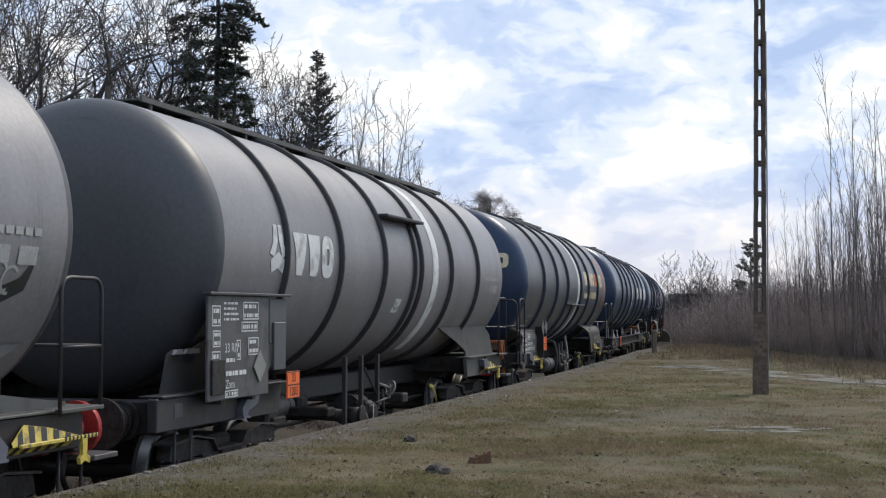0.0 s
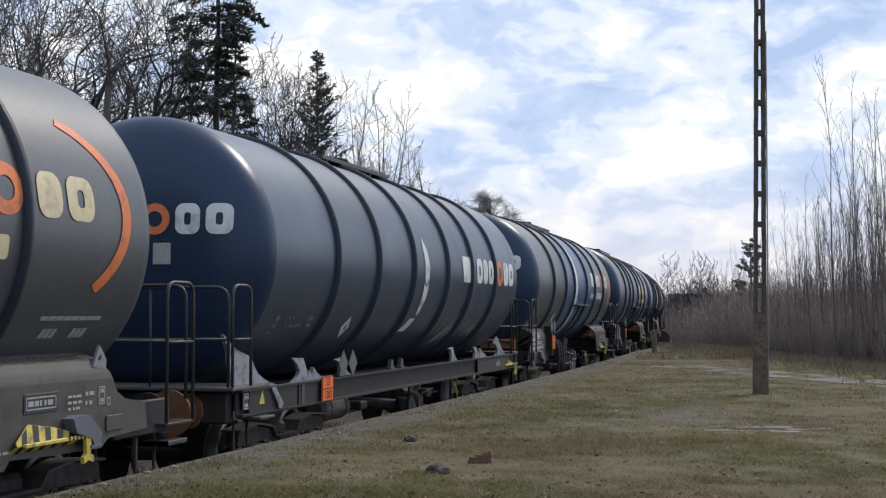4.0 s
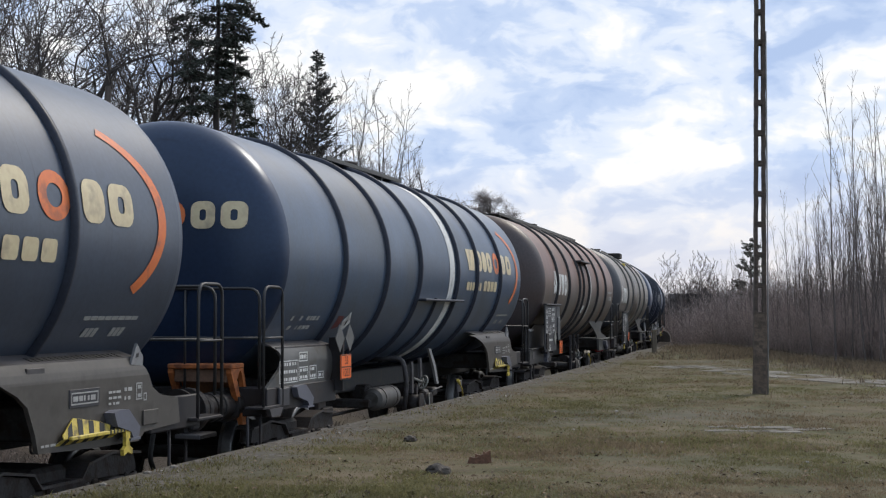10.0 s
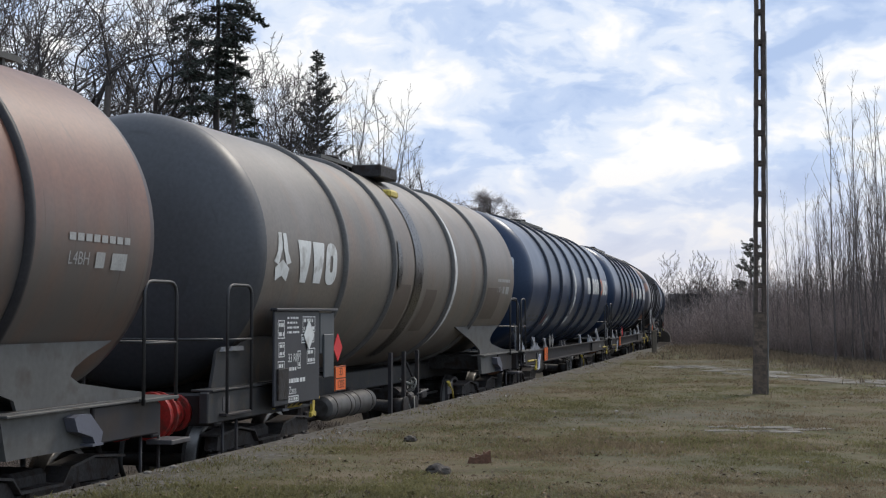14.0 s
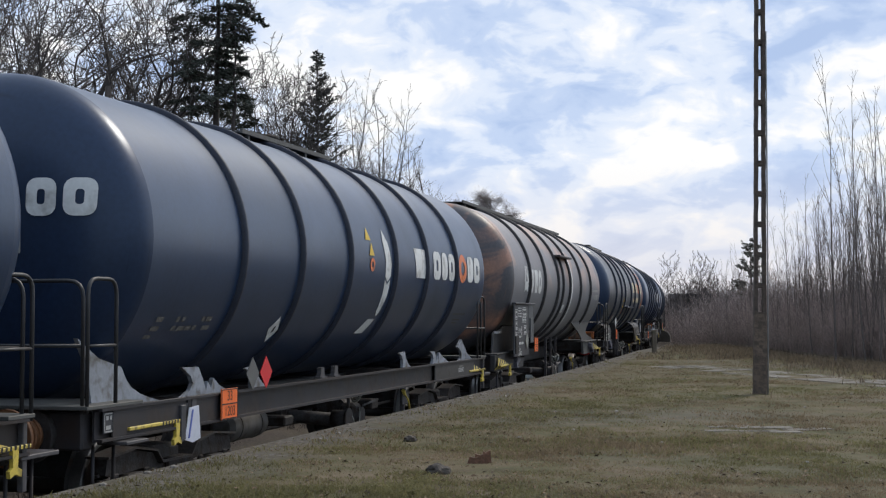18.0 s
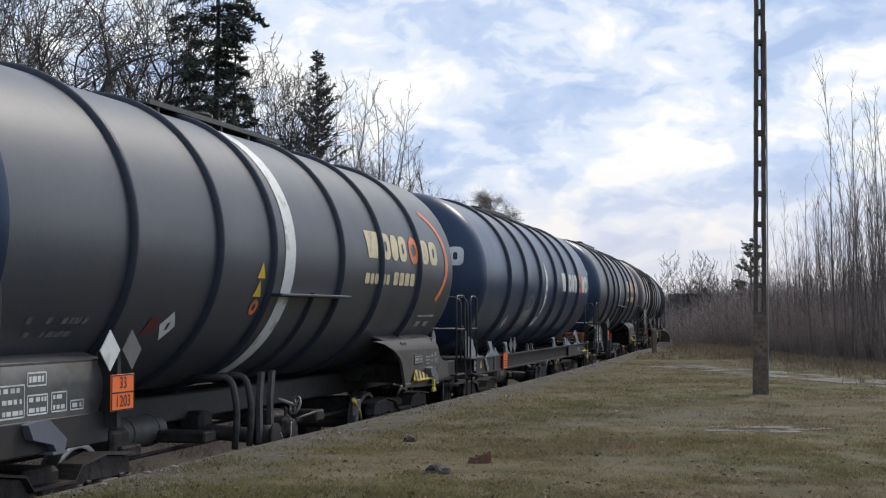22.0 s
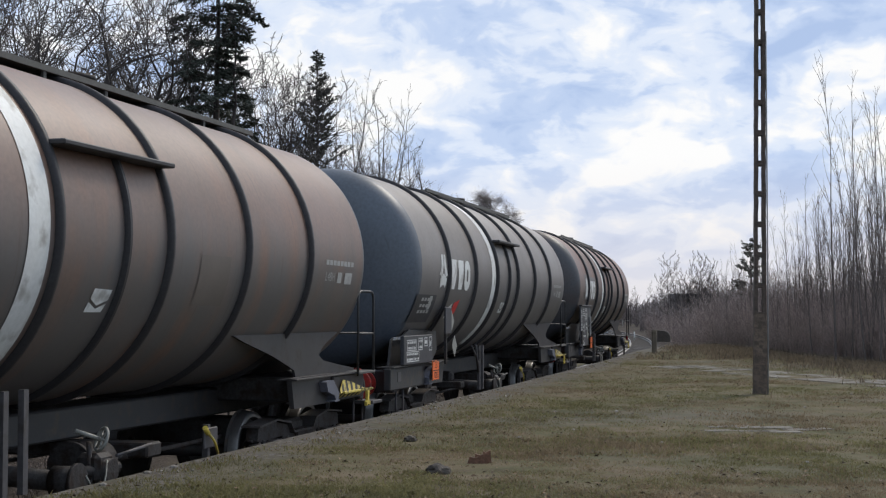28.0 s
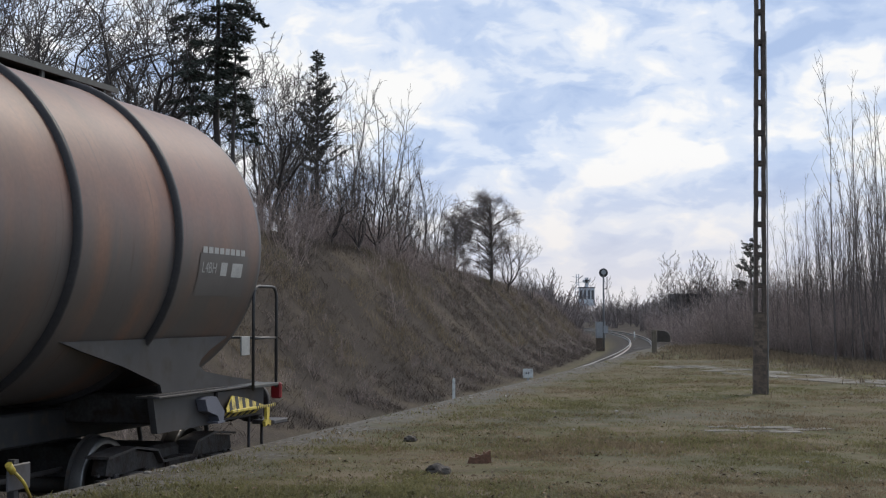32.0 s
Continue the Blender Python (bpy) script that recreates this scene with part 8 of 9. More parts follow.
for _ in range(800):
    dep = 9 + 30 * rg.rand() ** 1.4
    x = along(rg.uniform(-20, 1590), dep)
    if place_of(x, dep)[1] < EDGE + 0.1 or noise.noise((x * 0.6, dep * 0.6, 11.0)) < rg.uniform(-0.4, 0.3):
        continue
    a, w, h = rg.uniform(0, 6.28), rg.uniform(0.006, 0.018), rg.uniform(0.003, 0.012)
    c, s = math.cos(a) * w, math.sin(a) * w
    k0 = len(verts)
    verts += [(x - c, dep - s, PLAT_Z + 0.012), (x + s * 0.6, dep - c * 0.6, PLAT_Z + 0.006), (x + c, dep + s, PLAT_Z + 0.012 + h), (x - s * 0.6, dep + c * 0.6, PLAT_Z + 0.016 + h)]
    faces.append((k0, k0 + 1, k0 + 2, k0 + 3))
me = bpy.data.meshes.new("leaf_litter")
me.from_pydata(verts, [], faces)
me.materials.append(M["litter"])
tagged(new("leaf_litter", me), "brown dead leaves and crumbs scattered on the grass", "leaf litter", kind="stuff")

# ---------- things on the platform and along the line ----------
M["concrete"] = mat("concrete", (0.135, 0.100, 0.076), 0.9, var=0.5, scale=7, bump=0.9, bscale=45, spot=(0.072, 0.056, 0.044), spot_amt=0.6)
M["concrete_dark"] = mat("concrete_dark", (0.090, 0.068, 0.055), 0.9, var=0.45, scale=6, bump=0.8, bscale=45, spot=(0.05, 0.040, 0.034), spot_amt=0.55)
M["slab"] = mat("slab", (0.135, 0.120, 0.098), 0.9, var=0.3, scale=2, bump=0.4, bscale=25, objvar=0.2)
M["earth"] = mat("earth", (0.06, 0.05, 0.042), 0.95, var=0.5, scale=5, bump=0.8, bscale=18)
M["wood_pale"] = mat("wood_pale", (0.15, 0.078, 0.048), 0.85, var=0.45, scale=6, bump=0.5)
M["signal_black"] = mat("signal_black", (0.02, 0.02, 0.022), 0.5, var=0.3, scale=5)
M["cabinet"] = mat("cabinet", (0.30, 0.31, 0.32), 0.6, var=0.2, scale=4)
# Pale bluish wall colour with the distance haze already in it.
M["hazy_wall"] = mat("hazy_wall", (0.52, 0.54, 0.58), 0.9, var=0.15, scale=0.3)
M["far_dark"] = mat("far_dark", (0.10, 0.10, 0.115), 0.9, var=0.2, scale=0.5)
M["roof_dark"] = mat("roof_dark", (0.045, 0.038, 0.036), 0.9, var=0.3, scale=1)


def lattice_pole():
    x, y = along(1343, 23.2), 23.2
    t = tagged(empty("concrete_pole"), "old ladder-like reinforced concrete power pole", "pole")
    h = 11.0
    foot = 1.36

    def w(z):
        return np.interp(z, [0, foot, h], [0.112, 0.098, 0.069])
    bm = bmesh.new()
    rows = []
    for z in np.linspace(-0.6, foot, 26):
        a = w(z) + random.Random(int(z * 99) + 200).uniform(-0.007, 0.005)
        rows.append([bm.verts.new(q) for q in ((-a, -0.09, z), (a, -0.09, z), (a, 0.09, z), (-a, 0.09, z))])
    for p, q in zip(rows, rows[1:]):
        for k in range(4):
            bm.faces.new((p[k], p[(k + 1) % 4], q[(k + 1) % 4], q[k]))
    bm.faces.new(rows[-1])
    part("foot", bm, M["concrete"], t)
    for sg in (-1, 1):
        b = bmesh.new()
        rows = []
        for i, z in enumerate(np.linspace(foot, h, 60)):
            a = w(z) + random.Random(i * 3 + sg).uniform(-0.004, 0.004)
            c0, c1 = (sg * a, sg * (a - 0.056 - random.Random(i * 5 + sg).uniform(0, 0.006)))
            rows.append([b.verts.new(q) for q in ((c0, -0.08, z), (c1, -0.08, z), (c1, 0.08, z), (c0, 0.08, z))])
        for p, q in zip(rows, rows[1:]):
            for k in range(4):
                b.faces.new((p[k], p[(k + 1) % 4], q[(k + 1) % 4], q[k]))
        b.faces.new(rows[-1])
        bmesh.ops.recalc_face_normals(b, faces=b.faces)
        part("upright", b, M["concrete_dark"], t)
    z = foot + 0.44
    while z < h:
        a = w(z) - 0.05
        part("rung", box(-a, a, -0.075, 0.075, z - 0.045, z + 0.045, 0.008), M["concrete_dark"], t)
        z += 0.502
    # Thin pale strip added for the sunlit right edge of the pole.
    part("conduit", tube([(0.128, -0.02, 0), (0.122, -0.02, 2.4), (0.10, -0.02, 6)], 0.012, 6), M["cabinet"], t, "thin pale strip for the sunlit edge of the pole")
    t.matrix_basis = Matrix.Translation((x, y, PLAT_Z - 0.02)) @ Matrix.Rotation(radians(-6), 4, "Z") @ Matrix.Rotation(radians(0.5), 4, "Y")


lattice_pole()


def clod(aim, py_depth, size, material, name, label, seed):
    bm = bmesh.new()
    bmesh.ops.create_icosphere(bm, subdivisions=3, radius=1.0)
    for v in bm.verts:
        k = 1 + 0.35 * noise.noise(v.co * 1.6 + Vector((seed, 0, 0))) + 0.15 * noise.noise(v.co * 5 + Vector((seed, 3, 0)))
        v.co = Vector((v.co.x * size[0], v.co.y * size[1], v.co.z * size[2])) * k
    ob = part(name, bm, material)
    ob.location = (along(aim, py_depth), py_depth, PLAT_Z + size[2] * 0.45)
    tagged(ob, label, "clod", "clods on the grass")


clod(775, 11.7, (0.105, 0.09, 0.06), M["earth"], "earth_clod", "dark lump of earth on the grass", 1.0)
clod(726, 14.8, (0.07, 0.06, 0.035), M["earth"], "earth_clod", "dark lump of earth on the grass", 6.0)


def bark_piece():
    t = tagged(empty("bark_piece"), "torn piece of reddish bark standing on the grass", "wood piece", "clods on the grass")
    rnd = random.Random(6)
    for i, (x, w, h, l) in enumerate(((-0.065, 0.09, 0.075, 0.3), (0.02, 0.10, 0.10, -0.1), (0.08, 0.06, 0.125, -0.25))):
        bm = prism([(x - w / 2, 0), (x + w / 2, 0), (x + w / 2 + l * 0.05, h), (x + l * 0.1, h * 0.82), (x - w / 2 + l * 0.08, h * 0.95)], "y", -0.03 + i * 0.02, 0.02 + i * 0.02)
        part("flake", bm, M["wood_pale"], t)
    t.location = (along(848, 12.45), 12.45, PLAT_Z)


bark_piece()


# paved path that crosses the grass
path = tagged(empty("paved_path"), "strip of pale worn paving slabs half sunk in grass", "path", kind="structure")
rnd = random.Random(12)
slab_me = mesh_of("slab", box(-0.235, 0.235, -0.225, 0.225, -0.05, 0.0, 0.012), M["slab"])
p0, p1 = Vector((along(1185, 35.5), 35.5)), Vector((along(1640, 25.3), 25.3))
dv = (p1 - p0)
nv = Vector((-dv.y, dv.x)).normalized()
N = int(dv.length / 0.5)
for i in range(N):
    for j in range(3):
        if noise.noise((i * 0.13, j * 0.5, 4.0)) < rnd.uniform(-0.75, 0.05):
            continue
        c = p0 + dv * ((i + 0.5) / N) + nv * (j - 1) * 0.5 + Vector((rnd.gauss(0, 0.02), rnd.gauss(0, 0.02)))
        o = part("slab", slab_me, None, path)
        o.matrix_basis = Matrix.Translation((c.x, c.y, PLAT_Z + 0.012 + rnd.uniform(-0.015, 0.012))) @ Matrix.Rotation(math.atan2(dv.y, dv.x) + rnd.gauss(0, 0.07), 4, "Z")
# a few slabs nearer, and small stones and litter along the edge
for aim, dep in ((1275, 16.5), (1300, 16.6), (1325, 16.4), (1352, 15.9), (1385, 15.8), (1330, 15.9), (1415, 16.1), (1440, 16.2), (1270, 15.95), (1372, 16.4)):
    o = part("slab", slab_me, None, path)
    o.matrix_basis = Matrix.Translation((along(aim, dep), dep, PLAT_Z + 0.012)) @ Matrix.Rotation(rnd.uniform(0, 0.3), 4, "Z") @ Matrix.Diagonal((0.8, 0.5, 1, 1))
bm = bmesh.new()
rnd = random.Random(15)
for i in range(210):
    if rnd.random() < 0.4:
        s = rnd.uniform(6, 42)
        p = beside(s, EDGE + 0.03 + rnd.expovariate(4), PLAT_Z)
    else:
        dep = rnd.uniform(10, 45)
        p = Vector((along(rnd.uniform(0, 1568), dep), dep, PLAT_Z))
        if place_of(p.x, p.y)[1] < EDGE:
            continue
    bmesh.ops.create_icosphere(bm, subdivisions=1, radius=rnd.uniform(0.008, 0.035), matrix=Matrix.Translation(p) @ Matrix.Rotation(rnd.uniform(0, 6), 4, "Z") @ Matrix.Diagonal((1.3, 0.9, 0.7, 1)))
M["pebble"] = mat("pebble", (0.19, 0.175, 0.155), 0.85, var=0.3, scale=4, island=0.5)
tagged(part("pebbles", bm, M["pebble"]), "scattered pale pebbles on the platform", "pebbles", kind="stuff")
# dead leaves, twig ends and crumbs of earth strewn over the grass
M["litter"] = mat("litter", (0.13, 0.088, 0.056), 0.9, var=0.4, scale=3, island=0.8)
rnd = random.Random(31)
verts, faces = [], []
for i in range(5200):
    dep = 8.5 + 30 * rnd.random() ** 1.7
    x = along(rnd.uniform(-20, 1590), dep)
    s_, o_ = place_of(x, dep)
    if o_ < EDGE + 0.05 or noise.noise((x * 0.7, dep * 0.7, 3.0)) < rnd.uniform(-0.7, 0.3):
        continue
    z = ground_z(x, dep) + 0.008
    t, r, wd = rnd.uniform(0, 6.28), rnd.uniform(0.010, 0.030), rnd.uniform(0.25, 0.7)
    cx, sx = math.cos(t) * r, math.sin(t) * r
    k0 = len(verts)
    verts += [(x - cx, dep - sx, z), (x + sx * wd, dep - cx * wd, z + rnd.uniform(0.004, 0.022)), (x + cx, dep + sx, z + rnd.uniform(0, 0.012)), (x - sx * wd, dep + cx * wd, z + rnd.uniform(0.004, 0.022))]
    faces.append((k0, k0 + 1, k0 + 2, k0 + 3))
me = bpy.data.meshes.new("leaf_litter")
me.from_pydata(verts, [], faces)
me.materials.append(M["litter"])
tagged(new("leaf_litter", me), "small dead brown leaves and twig ends on the grass", "leaf litter", kind="stuff")


M["mast_grey"] = mat("mast_grey", (0.16, 0.16, 0.165), 0.7, var=0.35, scale=2)


def signal():
    t = tagged(empty("railway_signal"), "slim railway light signal with round black board", "signal")
    part("mast", tube([(0, 0, -0.4), (0, 0, 4.9)], 0.06, 12), M["mast_grey"], t)
    part("board", tube([(0, -0.03, 4.65), (0, 0.03, 4.65)], 0.30, 28), M["signal_black"], t)
    part("lamp", tube([(0, -0.16, 4.68), (0, -0.03, 4.68)], 0.16, 18), M["cabinet"], t)
    part("bracket", tube(rounded([(0, 0, 3.55), (0.24, 0, 3.6), (0.24, 0, 4.4)], 0.1), 0.03, 8), M["signal_black"], t)
    part("plate", box(-0.03, 0.28, -0.09, -0.07, 0.6, 1.1, 0.006), M["cabinet"], t)
    t.matrix_basis = Matrix.Translation((along(1068, 95), 95, 0.1))


signal()
cab = tagged(empty("relay_cabinet"), "small grey metal relay cabinet beside the line", "cabinet")
part("body", box(-0.32, 0.32, -0.22, 0.22, 0, 1.05, 0.02), M["cabinet"], cab)
part("plinth", box(-0.28, 0.28, -0.2, 0.2, -0.9, 0.0, 0.02), M["concrete"], cab)
part("lid", box(-0.36, 0.36, -0.26, 0.26, 1.05, 1.11, 0.015), M["cabinet"], cab)
part("door", box(-0.27, 0.27, -0.235, -0.222, 0.1, 0.98, 0.006), M["cabinet"], cab)
cab.matrix_basis = Matrix.Translation((along(1062, 97), 97, 0.34))
km = tagged(empty("distance_marker"), "white square distance marker on a short post", "marker")
part("board", box(-0.18, 0.18, -0.012, 0.012, 0.18, 0.50, 0.006), M["white"], km)
part("post", box(-0.04, 0.04, 0.012, 0.07, -0.4, 0.46, 0.006), M["cabinet"], km)
part("fine_print", table_bm(-0.08, 0.08, 0.27, 0.42, 1, -0.014, 3), M["black"], km)
km.matrix_basis = Matrix.Translation((along(934, 50), 50, -0.42)) @ Matrix.Rotation(radians(-4), 4, "Z")
mp_ = tagged(empty("marker_post"), "slim white post at the foot of the bank", "post")
part("post", box(-0.04, 0.04, -0.04, 0.04, -0.3, 0.68, 0.008), M["white"], mp_)
part("cap", prism([(-0.045, 0.68), (0.045, 0.68), (0.0, 0.74)], "y", -0.045, 0.045), M["white"], mp_)
mp_.matrix_basis = Matrix.Translation((along(803, 39.7), 39.7, -0.5))
wp = tagged(empty("marker_post"), "slim white post at the foot of the bank", "post")
part("post", tube([(0, 0, -0.4), (0, 0, 0.6)], 0.05, 8), M["white"], wp)
wp.matrix_basis = Matrix.Translation((along(1122, 118), 118, -0.1))


M["old_concrete"] = mat("old_concrete", (0.15, 0.125, 0.095), 0.9, var=0.4, scale=4, bump=0.5, bscale=20)


def ramp_block():
    t = tagged(empty("ramp_end"), "dark curved end of an old loading ramp", "ramp")
    part("wall", prism([(-0.36, 0.0), (0.36, 0.0), (0.38, 0.30), (0.26, 0.52), (0.05, 0.62), (-0.34, 0.66)], "y", -0.2, 0.2), M["earth"], t)
    t.matrix_basis = Matrix.Translation((along(1174, 80), 80, 0.42)) @ Matrix.Rotation(radians(-15), 4, "Z")
    q = tagged(empty("concrete_stub"), "short grey concrete post in the grass", "post")
    part("shaft", box(-0.08, 0.08, -0.08, 0.08, -0.3, 0.72, 0.03), M["old_concrete"], q)
    part("cap", box(-0.095, 0.095, -0.095, 0.095, 0.72, 0.77, 0.025), M["old_concrete"], q)
    q.matrix_basis = Matrix.Translation((along(1157, 47), 47, ground_z(along(1157, 47), 47)))


ramp_block()


def far_tower():
    t = tagged(empty("tower_building"), "pale concrete tower with dark vertical windows and a cross on top", "tower")
    k = 1 / 2500 * 700
    w, h = 27 * k, 26 * k
    part("wall", box(-w / 2, w / 2, -2, 2, -1.6, h), M["hazy_wall"], t)
    for i in range(4):
        u = -w / 2 + w * (i + 0.5) / 4
        part("window", box(u - w * 0.075, u + w * 0.075, -2.1, -1.98, h * 0.25, h * 0.85), M["far_dark"], t)
    part("roof", box(-w / 2 - 0.3, w / 2 + 0.3, -2.2, 2.2, h, h + 0.5), M["far_dark"], t)
    cz = h + 0.5
    part("cross", add_box(box(-0.9, 0.9, -0.4, 0.4, cz, cz + 17 * k), -1.9, 1.9, -0.4, 0.4, cz + 8 * k, cz + 13 * k), M["hazy_wall"], t)
    t.matrix_basis = Matrix.Translation((along(1038, 700), 700, EYE_Z + 18 * k))


far_tower()


def pylon():
    t = tagged(empty("power_pylon"), "distant pale lattice power pylon", "pylon")
    bm = bmesh.new()
    for a, b in (((-3, 0, 0), (-0.8, 0, 18)), ((3, 0, 0), (0.8, 0, 18)), ((-0.8, 0, 18), (-0.8, 0, 24)), ((0.8, 0, 18), (0.8, 0, 24))):
        add_tube(bm, [a, b], 0.38, 4)
    for i in range(6):
        z0, z1 = 3 * i, 3 * i + 3
        w0, w1 = 3 - 2.2 * z0 / 18, 3 - 2.2 * z1 / 18
        add_tube(bm, [(-w0, 0, z0), (w1, 0, z1)], 0.14, 4)
        add_tube(bm, [(w0, 0, z0), (-w1, 0, z1)], 0.14, 4)
    part("lattice", bm, M["hazy_wall"], t)
    for z, w in ((18, 5.5), (21.5, 4)):
        part("arm", add_tube(tube([(-w, 0, z + 0.8), (0, 0, z)], 0.2, 4), [(0, 0, z), (w, 0, z + 0.8)], 0.2, 4), M["hazy_wall"], t)
    t.matrix_basis = Matrix.Translation((along(1022, 1000), 1000, 5.6))


pylon()


def dark_shed():
    t = tagged(empty("dark_shed"), "dark low building half hidden by bare trees", "building")
    part("wall", box(-1.7, 1.7, -2, 2, -1, 2.3, 0.02), M["roof_dark"], t)
    part("roof", prism([(-1.85, 2.3), (1.85, 2.3), (1.7, 2.7), (-1.7, 2.7)], "y", -2.3, 2.3), M["roof_dark"], t)
    part("chimney", box(0.9, 1.2, -0.2, 0.2, 2.5, 3.2), M["roof_dark"], t)
    for u in (-1.3, 0.3):
        part("window", box(u, u + 0.6, -2.02, -1.99, 0.7, 1.5), M["far_dark"], t)
    t.matrix_basis = Matrix.Translation((along(1226, 122), 122, 1.0))


dark_shed()
# distant woods
rnd = random.Random(41)
spots = []
while len(spots) < 520:
    aim = rnd.uniform(900, 1330)
    dep = rnd.uniform(118, 300)
    x = along(aim, dep)
    s, o = place_of(x, dep)
    if -4.5 < o < 4:
        continue
    spots.append((x, dep, max(0.0, float(ground_height(s, o))), rnd.uniform(0, 6.28), rnd.uniform(0.9, 2.0)))
scatter("far_brush", "distant bare woods and scrub", "woods", [[(p, q, r0 * 3.5, r1 * 3.5) for p, q, r0, r1 in rows] for rows in SHRUB], spots, M["hazy_twig"])
spots = []
for _ in range(300):
    aim = rnd.uniform(1172, 1335)
    dep = rnd.uniform(126, 150)
    x = along(aim, dep)
    spots.append((x, dep, ground_z(x, dep), rnd.uniform(0, 6.28), rnd.uniform(1.0, 2.5)))
scatter("bare_coppice", "tall bare brown coppice beyond the thicket", "woods", SHRUB, spots, M["hazy_twig"])
FAR = []
for i in range(4):
    th, tn, top = slender(random.Random(220 + i), 8.0, (2, 3, 2, 3)[i])
    FAR.append((segs_mesh("trunk", [(a, b, r0 * 1.2, r1 * 1.2, 4) for a, b, r0, r1, n in th], M["hazy_bark"]), segs_mesh("crown", [(a, b, r0 * 3.0, r1 * 3.0, 3) for a, b, r0, r1, n in tn], M["hazy_bark"]), top))
far_first = {}
rnd = random.Random(77)
for aim, dep, top in ((1178, 120, 470), (1196, 128, 468), (1205, 118, 460), (1222, 122, 462), (1232, 116, 458), (1246, 120, 466), (1258, 112, 470), (1272, 108, 478), (1286, 104, 490), (1300, 96, 486), (1128, 200, 512), (1150, 180, 506), (1090, 190, 498), (1102, 210, 516), (1116, 190, 520), (1063, 180, 500), (1240, 130, 464), (1190, 112, 492)):
    z = ground_z(along(aim, dep), dep)
    i = rnd.randrange(4)
    m = at_ground(along(aim, dep), dep, rnd.uniform(0, 6.28), (EYE_Z + (554 - top) / 2500 * dep - z) / FAR[i][2])
    if i in far_first:
        copy_put(far_first[i], m)
    else:
        far_first[i] = put(tree_thing("far_tree", "distant leafless grey tree beyond the brush", "tree", "far bare trees", *FAR[i][:2]), m)
for i, aim, dep, turn, sc in ((4, 940, 95, 1.0, 0.35), (5, 900, 88, 4.0, 0.5)):
    bare_tree(i, aim, dep, turn, sc)
px_ = tree_thing("pine_tree", "small dark pine rising from the thicket", "tree", "", *conifer(random.Random(14), 4.6, 2.0, 1.25, 75, 0.05, (1, 2), True))
put(px_, at_ground(along(1329, 61), 61, 0.0, 1.0))

# ---------- the train ----------
# distance along the line of the rear tank rim of each wagon
RIM = [-114.44, -98.65, -83.27, -67.42, -52.1, -36.32, -20.76, -5.1, 10.38, 25.24, 40.25, 55.72, 71.14, 86.46, 101.97, 117.46, 133.06, 148.64]


def travelled(t):
    q = (t - 16) / 16
    return -130.026 * q + -5.497 * q * q + 0.4312 * q ** 3


WAGONS = [
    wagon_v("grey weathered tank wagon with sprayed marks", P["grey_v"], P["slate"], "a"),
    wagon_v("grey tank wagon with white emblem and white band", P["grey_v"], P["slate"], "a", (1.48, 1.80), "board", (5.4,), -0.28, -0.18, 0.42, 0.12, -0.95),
    wagon_t("dusty dark tank wagon with blue end, cream marks", P["dusty_a"], P["dome_blue"], None, False, (4.58, -5.43), True, -2.24),
    wagon_f("blue tank wagon on a long grey frame", P["blue_b"], P["dome_blue"]),
    wagon_t("blue-grey tank wagon with pale marks and orange arc", P["dusty_d"], P["dome_blue"], M["white"]),
    wagon_t("dusty tank wagon with yellow warning signs on blue end", P["dusty_c"], P["dome_blue"], None, True),
    wagon_t("dusty blue tank wagon with cream marks", P["dusty_b"], P["dome_blue"], None, False, (4.58,), True, -3.80),
    wagon_v("rusty brown tank wagon with white emblem", P["brown"], P["darkbrown"], "a", None, "board", (), 0.0, 0.0, None, 0.1, 0.18),
    wagon_v("olive brown tank wagon with oil stains and few rings", P["olive"], P["slate"], "c", None, "board", (-5.75,)),
    wagon_f("glossy blue tank wagon on a long grey frame", P["blue"], P["dome_blue"], False, True),
    wagon_f("glossy blue tank wagon with red placard", P["blue"], P["dome_blue"], False, True, 0.30, tag=-2.91),
    wagon_v("grey tank wagon with faded red patches", P["patina"], P["rustend"], "a", None, "board", (5.85, -7.5), 0.03, 0.26, None, 0.0, -0.22),
    wagon_t("dark dusty tank wagon with worn orange arc", P["dusty"], P["dome_blue"], tag=-3.39),
    wagon_f("blue tank wagon with white sprayed scribble", P["blue"], P["dome_blue"], True, False, -0.50, tag=-3.67),
    wagon_t("dark dusty tank wagon with blue end", P["dusty"], P["dome_blue"]),
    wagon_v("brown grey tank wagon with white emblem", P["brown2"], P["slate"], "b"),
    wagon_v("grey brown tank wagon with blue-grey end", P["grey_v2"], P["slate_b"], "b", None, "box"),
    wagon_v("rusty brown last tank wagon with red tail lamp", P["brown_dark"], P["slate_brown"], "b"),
]
# bluer repainted courses between the outer rings of one tank
rnd = random.Random(23)
strokes = []
for i in range(30):
    u, w = rnd.uniform(1.45, 2.45), rnd.uniform(1.30, 1.66)
    strokes.append(rect(u, u + rnd.uniform(0.02, 0.04), w, min(w + rnd.uniform(0.12, 0.40), 2.0), rnd.uniform(0.12, 0.45)))
for i in range(26):
    u, w = rnd.uniform(3.0, 4.1), rnd.uniform(1.50, 1.74)
    strokes.append(rect(u, u + rnd.uniform(0.015, 0.03), w, w + rnd.uniform(0.08, 0.20), rnd.uniform(-0.12, 0.28)))
    if i % 3 == 0:
        strokes += ring_poly(u + 0.1, w + 0.06, rnd.uniform(0.07, 0.15), rnd.uniform(0.05, 0.10), 0.78, 12, rnd.uniform(0, 120), rnd.uniform(220, 380))
part("painted_scribble", on_tank(strokes), M["dull_white"], WAGONS[3], "pale scratchy sprayed strokes")
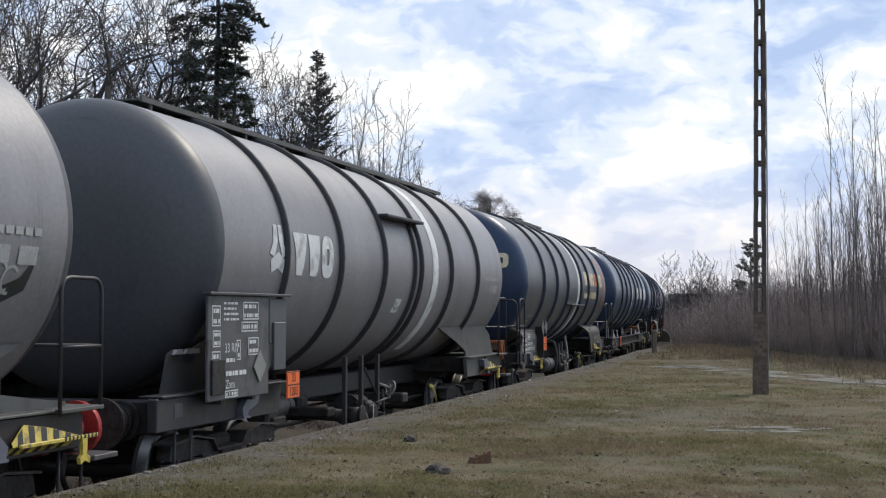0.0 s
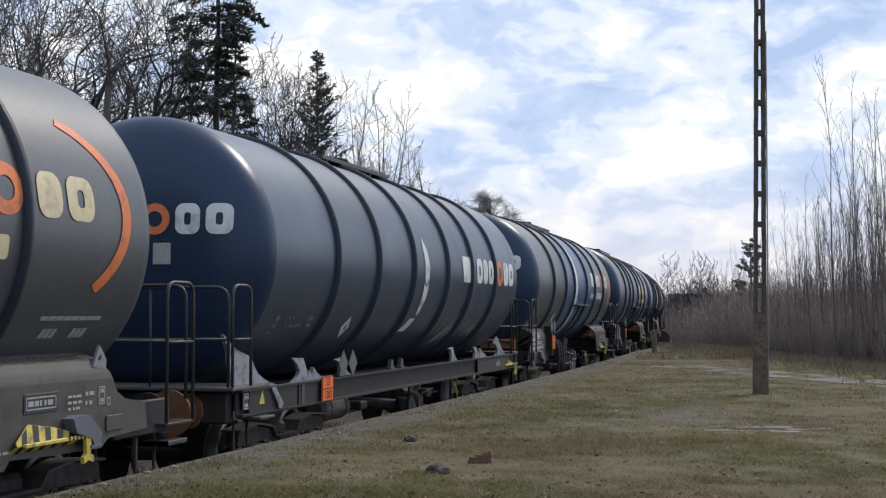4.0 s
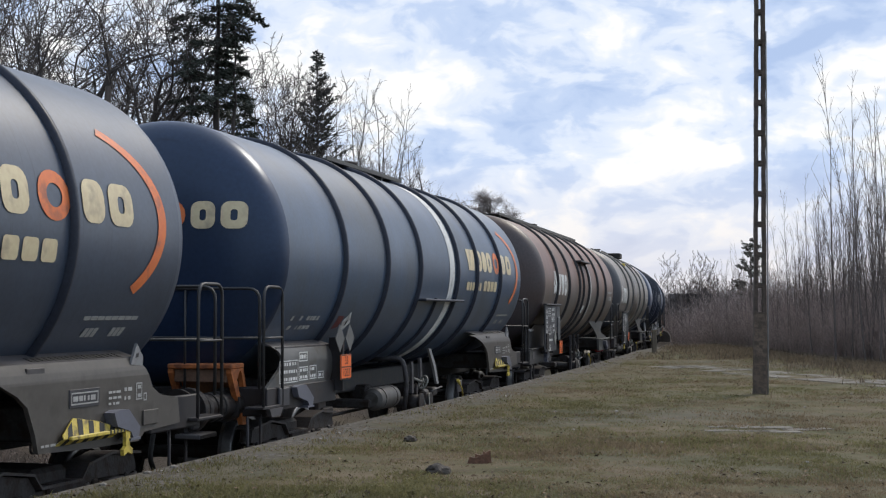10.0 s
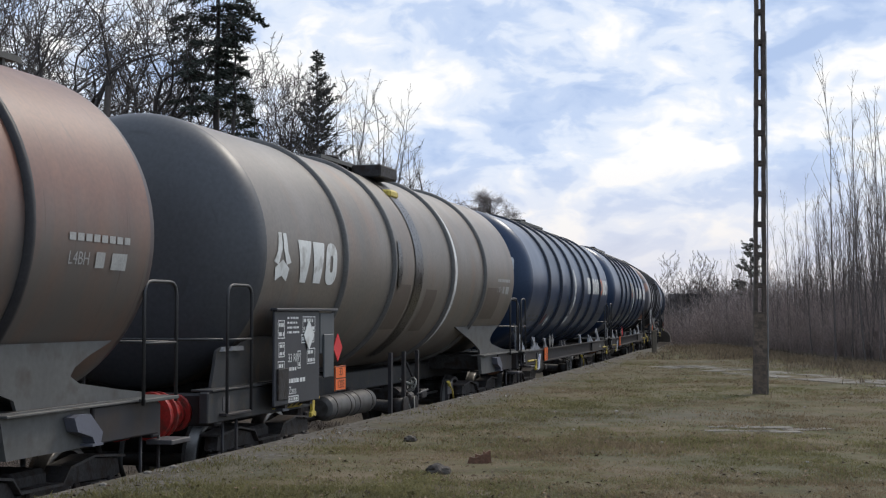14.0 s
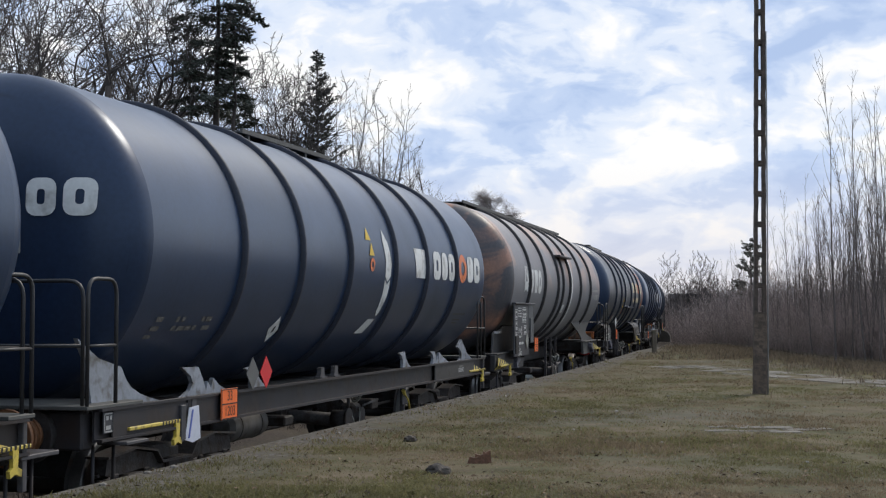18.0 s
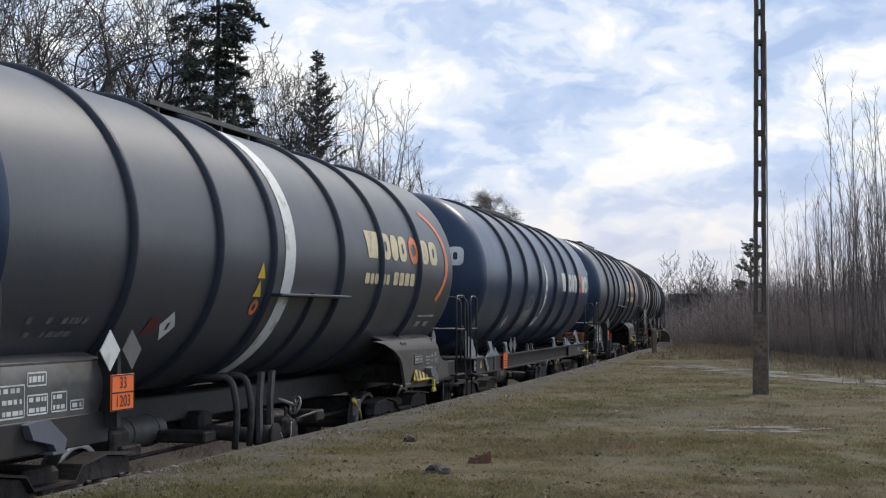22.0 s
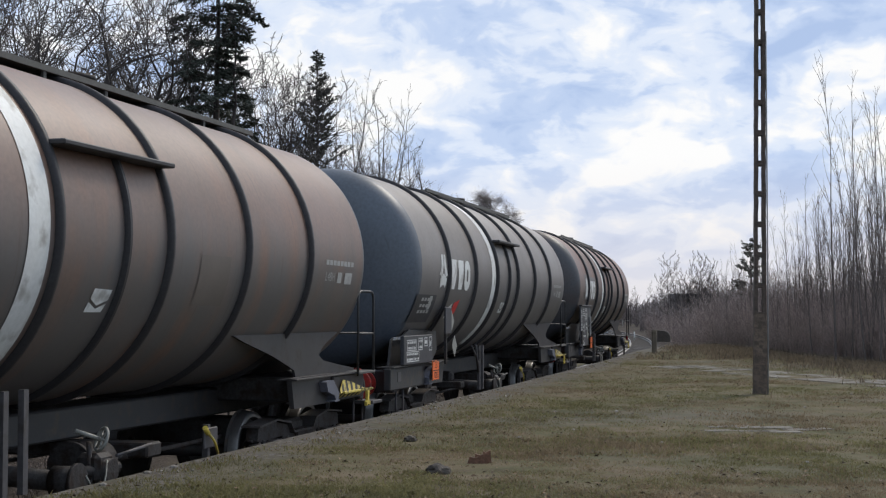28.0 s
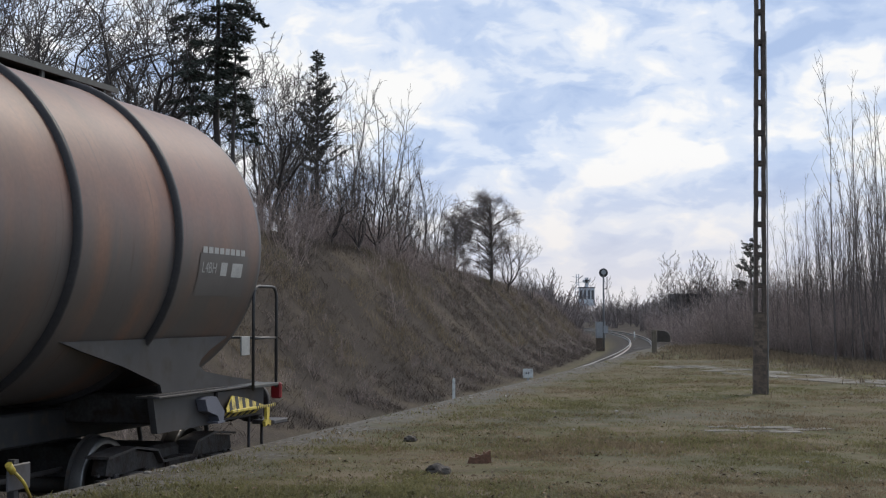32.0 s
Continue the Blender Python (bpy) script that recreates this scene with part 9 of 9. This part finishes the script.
part("repainted_course", smooth(lathe_x([(-2.69, TANK_R + 0.003), (2.60, TANK_R + 0.003)], 72, cz=TANK_Z)), P["blue_course"], WAGONS[4], "bluer repainted middle courses of the tank")
M["clean_grey"] = mat("clean_grey", (0.125, 0.105, 0.092), 0.5, var=0.2, scale=2)
M["clean_slate"] = mat("clean_slate", (0.098, 0.088, 0.084), 0.5, var=0.25, scale=2)
M["clean_brown"] = mat("clean_brown", (0.10, 0.075, 0.06), 0.5, var=0.2, scale=2)
clean_patches(WAGONS[7], ((1.6, 2.3, 2.05, 2.5), (2.75, 3.5, 2.1, 2.55)), M["clean_grey"])
clean_patches(WAGONS[8], ((-1.6, -0.75, 1.75, 2.45), (0.1, 0.75, 1.7, 2.4), (4.2, 5.3, 1.9, 2.5)), M["clean_brown"])
clean_patches(WAGONS[17], ((4.95, 6.1, 2.2, 2.62), (-5.48, -4.86, 2.40, 3.06), (-4.62, -3.22, 2.38, 3.02), (-4.62, -4.25, 1.95, 2.3)), M["clean_slate"])
end_signs(WAGONS[7])
end_signs(WAGONS[11], "yellow", "logo_orange")
clean_patches(WAGONS[15], ((1.5, 2.2, 2.1, 2.6), (-4.3, -3.4, 2.05, 2.3)), M["clean_grey"])
rnd = random.Random(19)
quads = []
for i in range(6):
    quads += ring_poly(5.35 + 0.16 * (i % 3), 2.28 - 0.2 * (i // 3), rnd.uniform(0.10, 0.17), rnd.uniform(0.10, 0.16), 0.78, 14, rnd.uniform(0, 120), rnd.uniform(240, 400))
part("painted_scribble", on_tank(quads), M["dull_white"], WAGONS[0], "white sprayed scribble")
part("sprayed_patch", on_tank([[(5.3, 2.15), (5.8, 2.3), (6.0, 2.5), (5.9, 2.2), (5.5, 2.05)]], TANK_R + 0.003), M["black"], WAGONS[0])
M["lamp_red"] = mat("lamp_red", (0.20, 0.012, 0.014), 0.35, var=0.2, scale=8)
M["sign_yellow"] = mat("sign_yellow", (0.62, 0.42, 0.03), 0.5, var=0.15, scale=6)
for k, rows in ((10, ((-0.19, 3.0), (-0.08, 2.80))), (12, ((-1.55, 2.41), (-1.56, 2.21)))):
    for u, w in rows:
        part("warning_sign", on_tank([[(u - 0.11, w), (u + 0.11, w), (u, w + 0.17)]], TANK_R + 0.007), M["sign_yellow"], WAGONS[k], "yellow warning triangle")
    part("round_sign", on_tank(ring_poly(rows[1][0] + 0.03, rows[1][1] - 0.12, 0.10, 0.09, 0.45, 16), TANK_R + 0.007), M["logo_orange"], WAGONS[k], "round orange warning sign")
lamp_t = part("tail_lamp", box(-0.03, 0.03, -0.06, 0.06, 1.10, 1.28, 0.015), M["lamp_red"], WAGONS[17], "red tail lamp board")
part("card_holder", box(6.50, 6.72, -1.27, -1.25, 1.60, 1.80, 0.004), M["dull_white"], WAGONS[17], "pale card in a wire holder")
lamp_t.matrix_basis = Matrix.Translation((7.42, -1.3, 0))


def wagon_pose(k, t):
    c = RIM[k] + travelled(t) - 6.4
    ax, ay, _ = line_at(c - 5.05)
    bx, by, _ = line_at(c + 5.05)
    d = Vector((float(bx - ax), float(by - ay), 0)).normalized()
    y = Vector((-d.y, d.x, 0))
    m = Matrix((d, y, (0, 0, 1))).transposed().to_4x4()
    m.translation = (float(ax + bx) / 2, float(ay + by) / 2, 0)
    return m


def motions():
    for k, wg in enumerate(WAGONS):
        walk(wg, [(t * 0.5, wagon_pose(k, t * 0.5)) for t in range(65)])
    for wg, ws, c in WHEELS:
        k = WAGONS.index(wg)
        rows = []
        seen = [i / 15 for i in range(481) if -2 < RIM[k] + travelled(i / 15) < 45]
        if not seen:
            continue
        for t in [0.0] * (seen[0] > 0) + seen + [32.0] * (seen[-1] < 31.99):
            q = min(max(t, seen[0]), seen[-1])
            rows.append((t, Matrix.Translation((c, 0, 0.46)) @ Matrix.Rotation(travelled(q) / 0.46, 4, "Y")))
        walk(ws, rows)
    walk(sky_ob, [(0.0, pose(0, 0, 0, 0, 0, -0.45)), (32.0, pose(0, 0, 0, 0, 0, 0.45))])


motions()
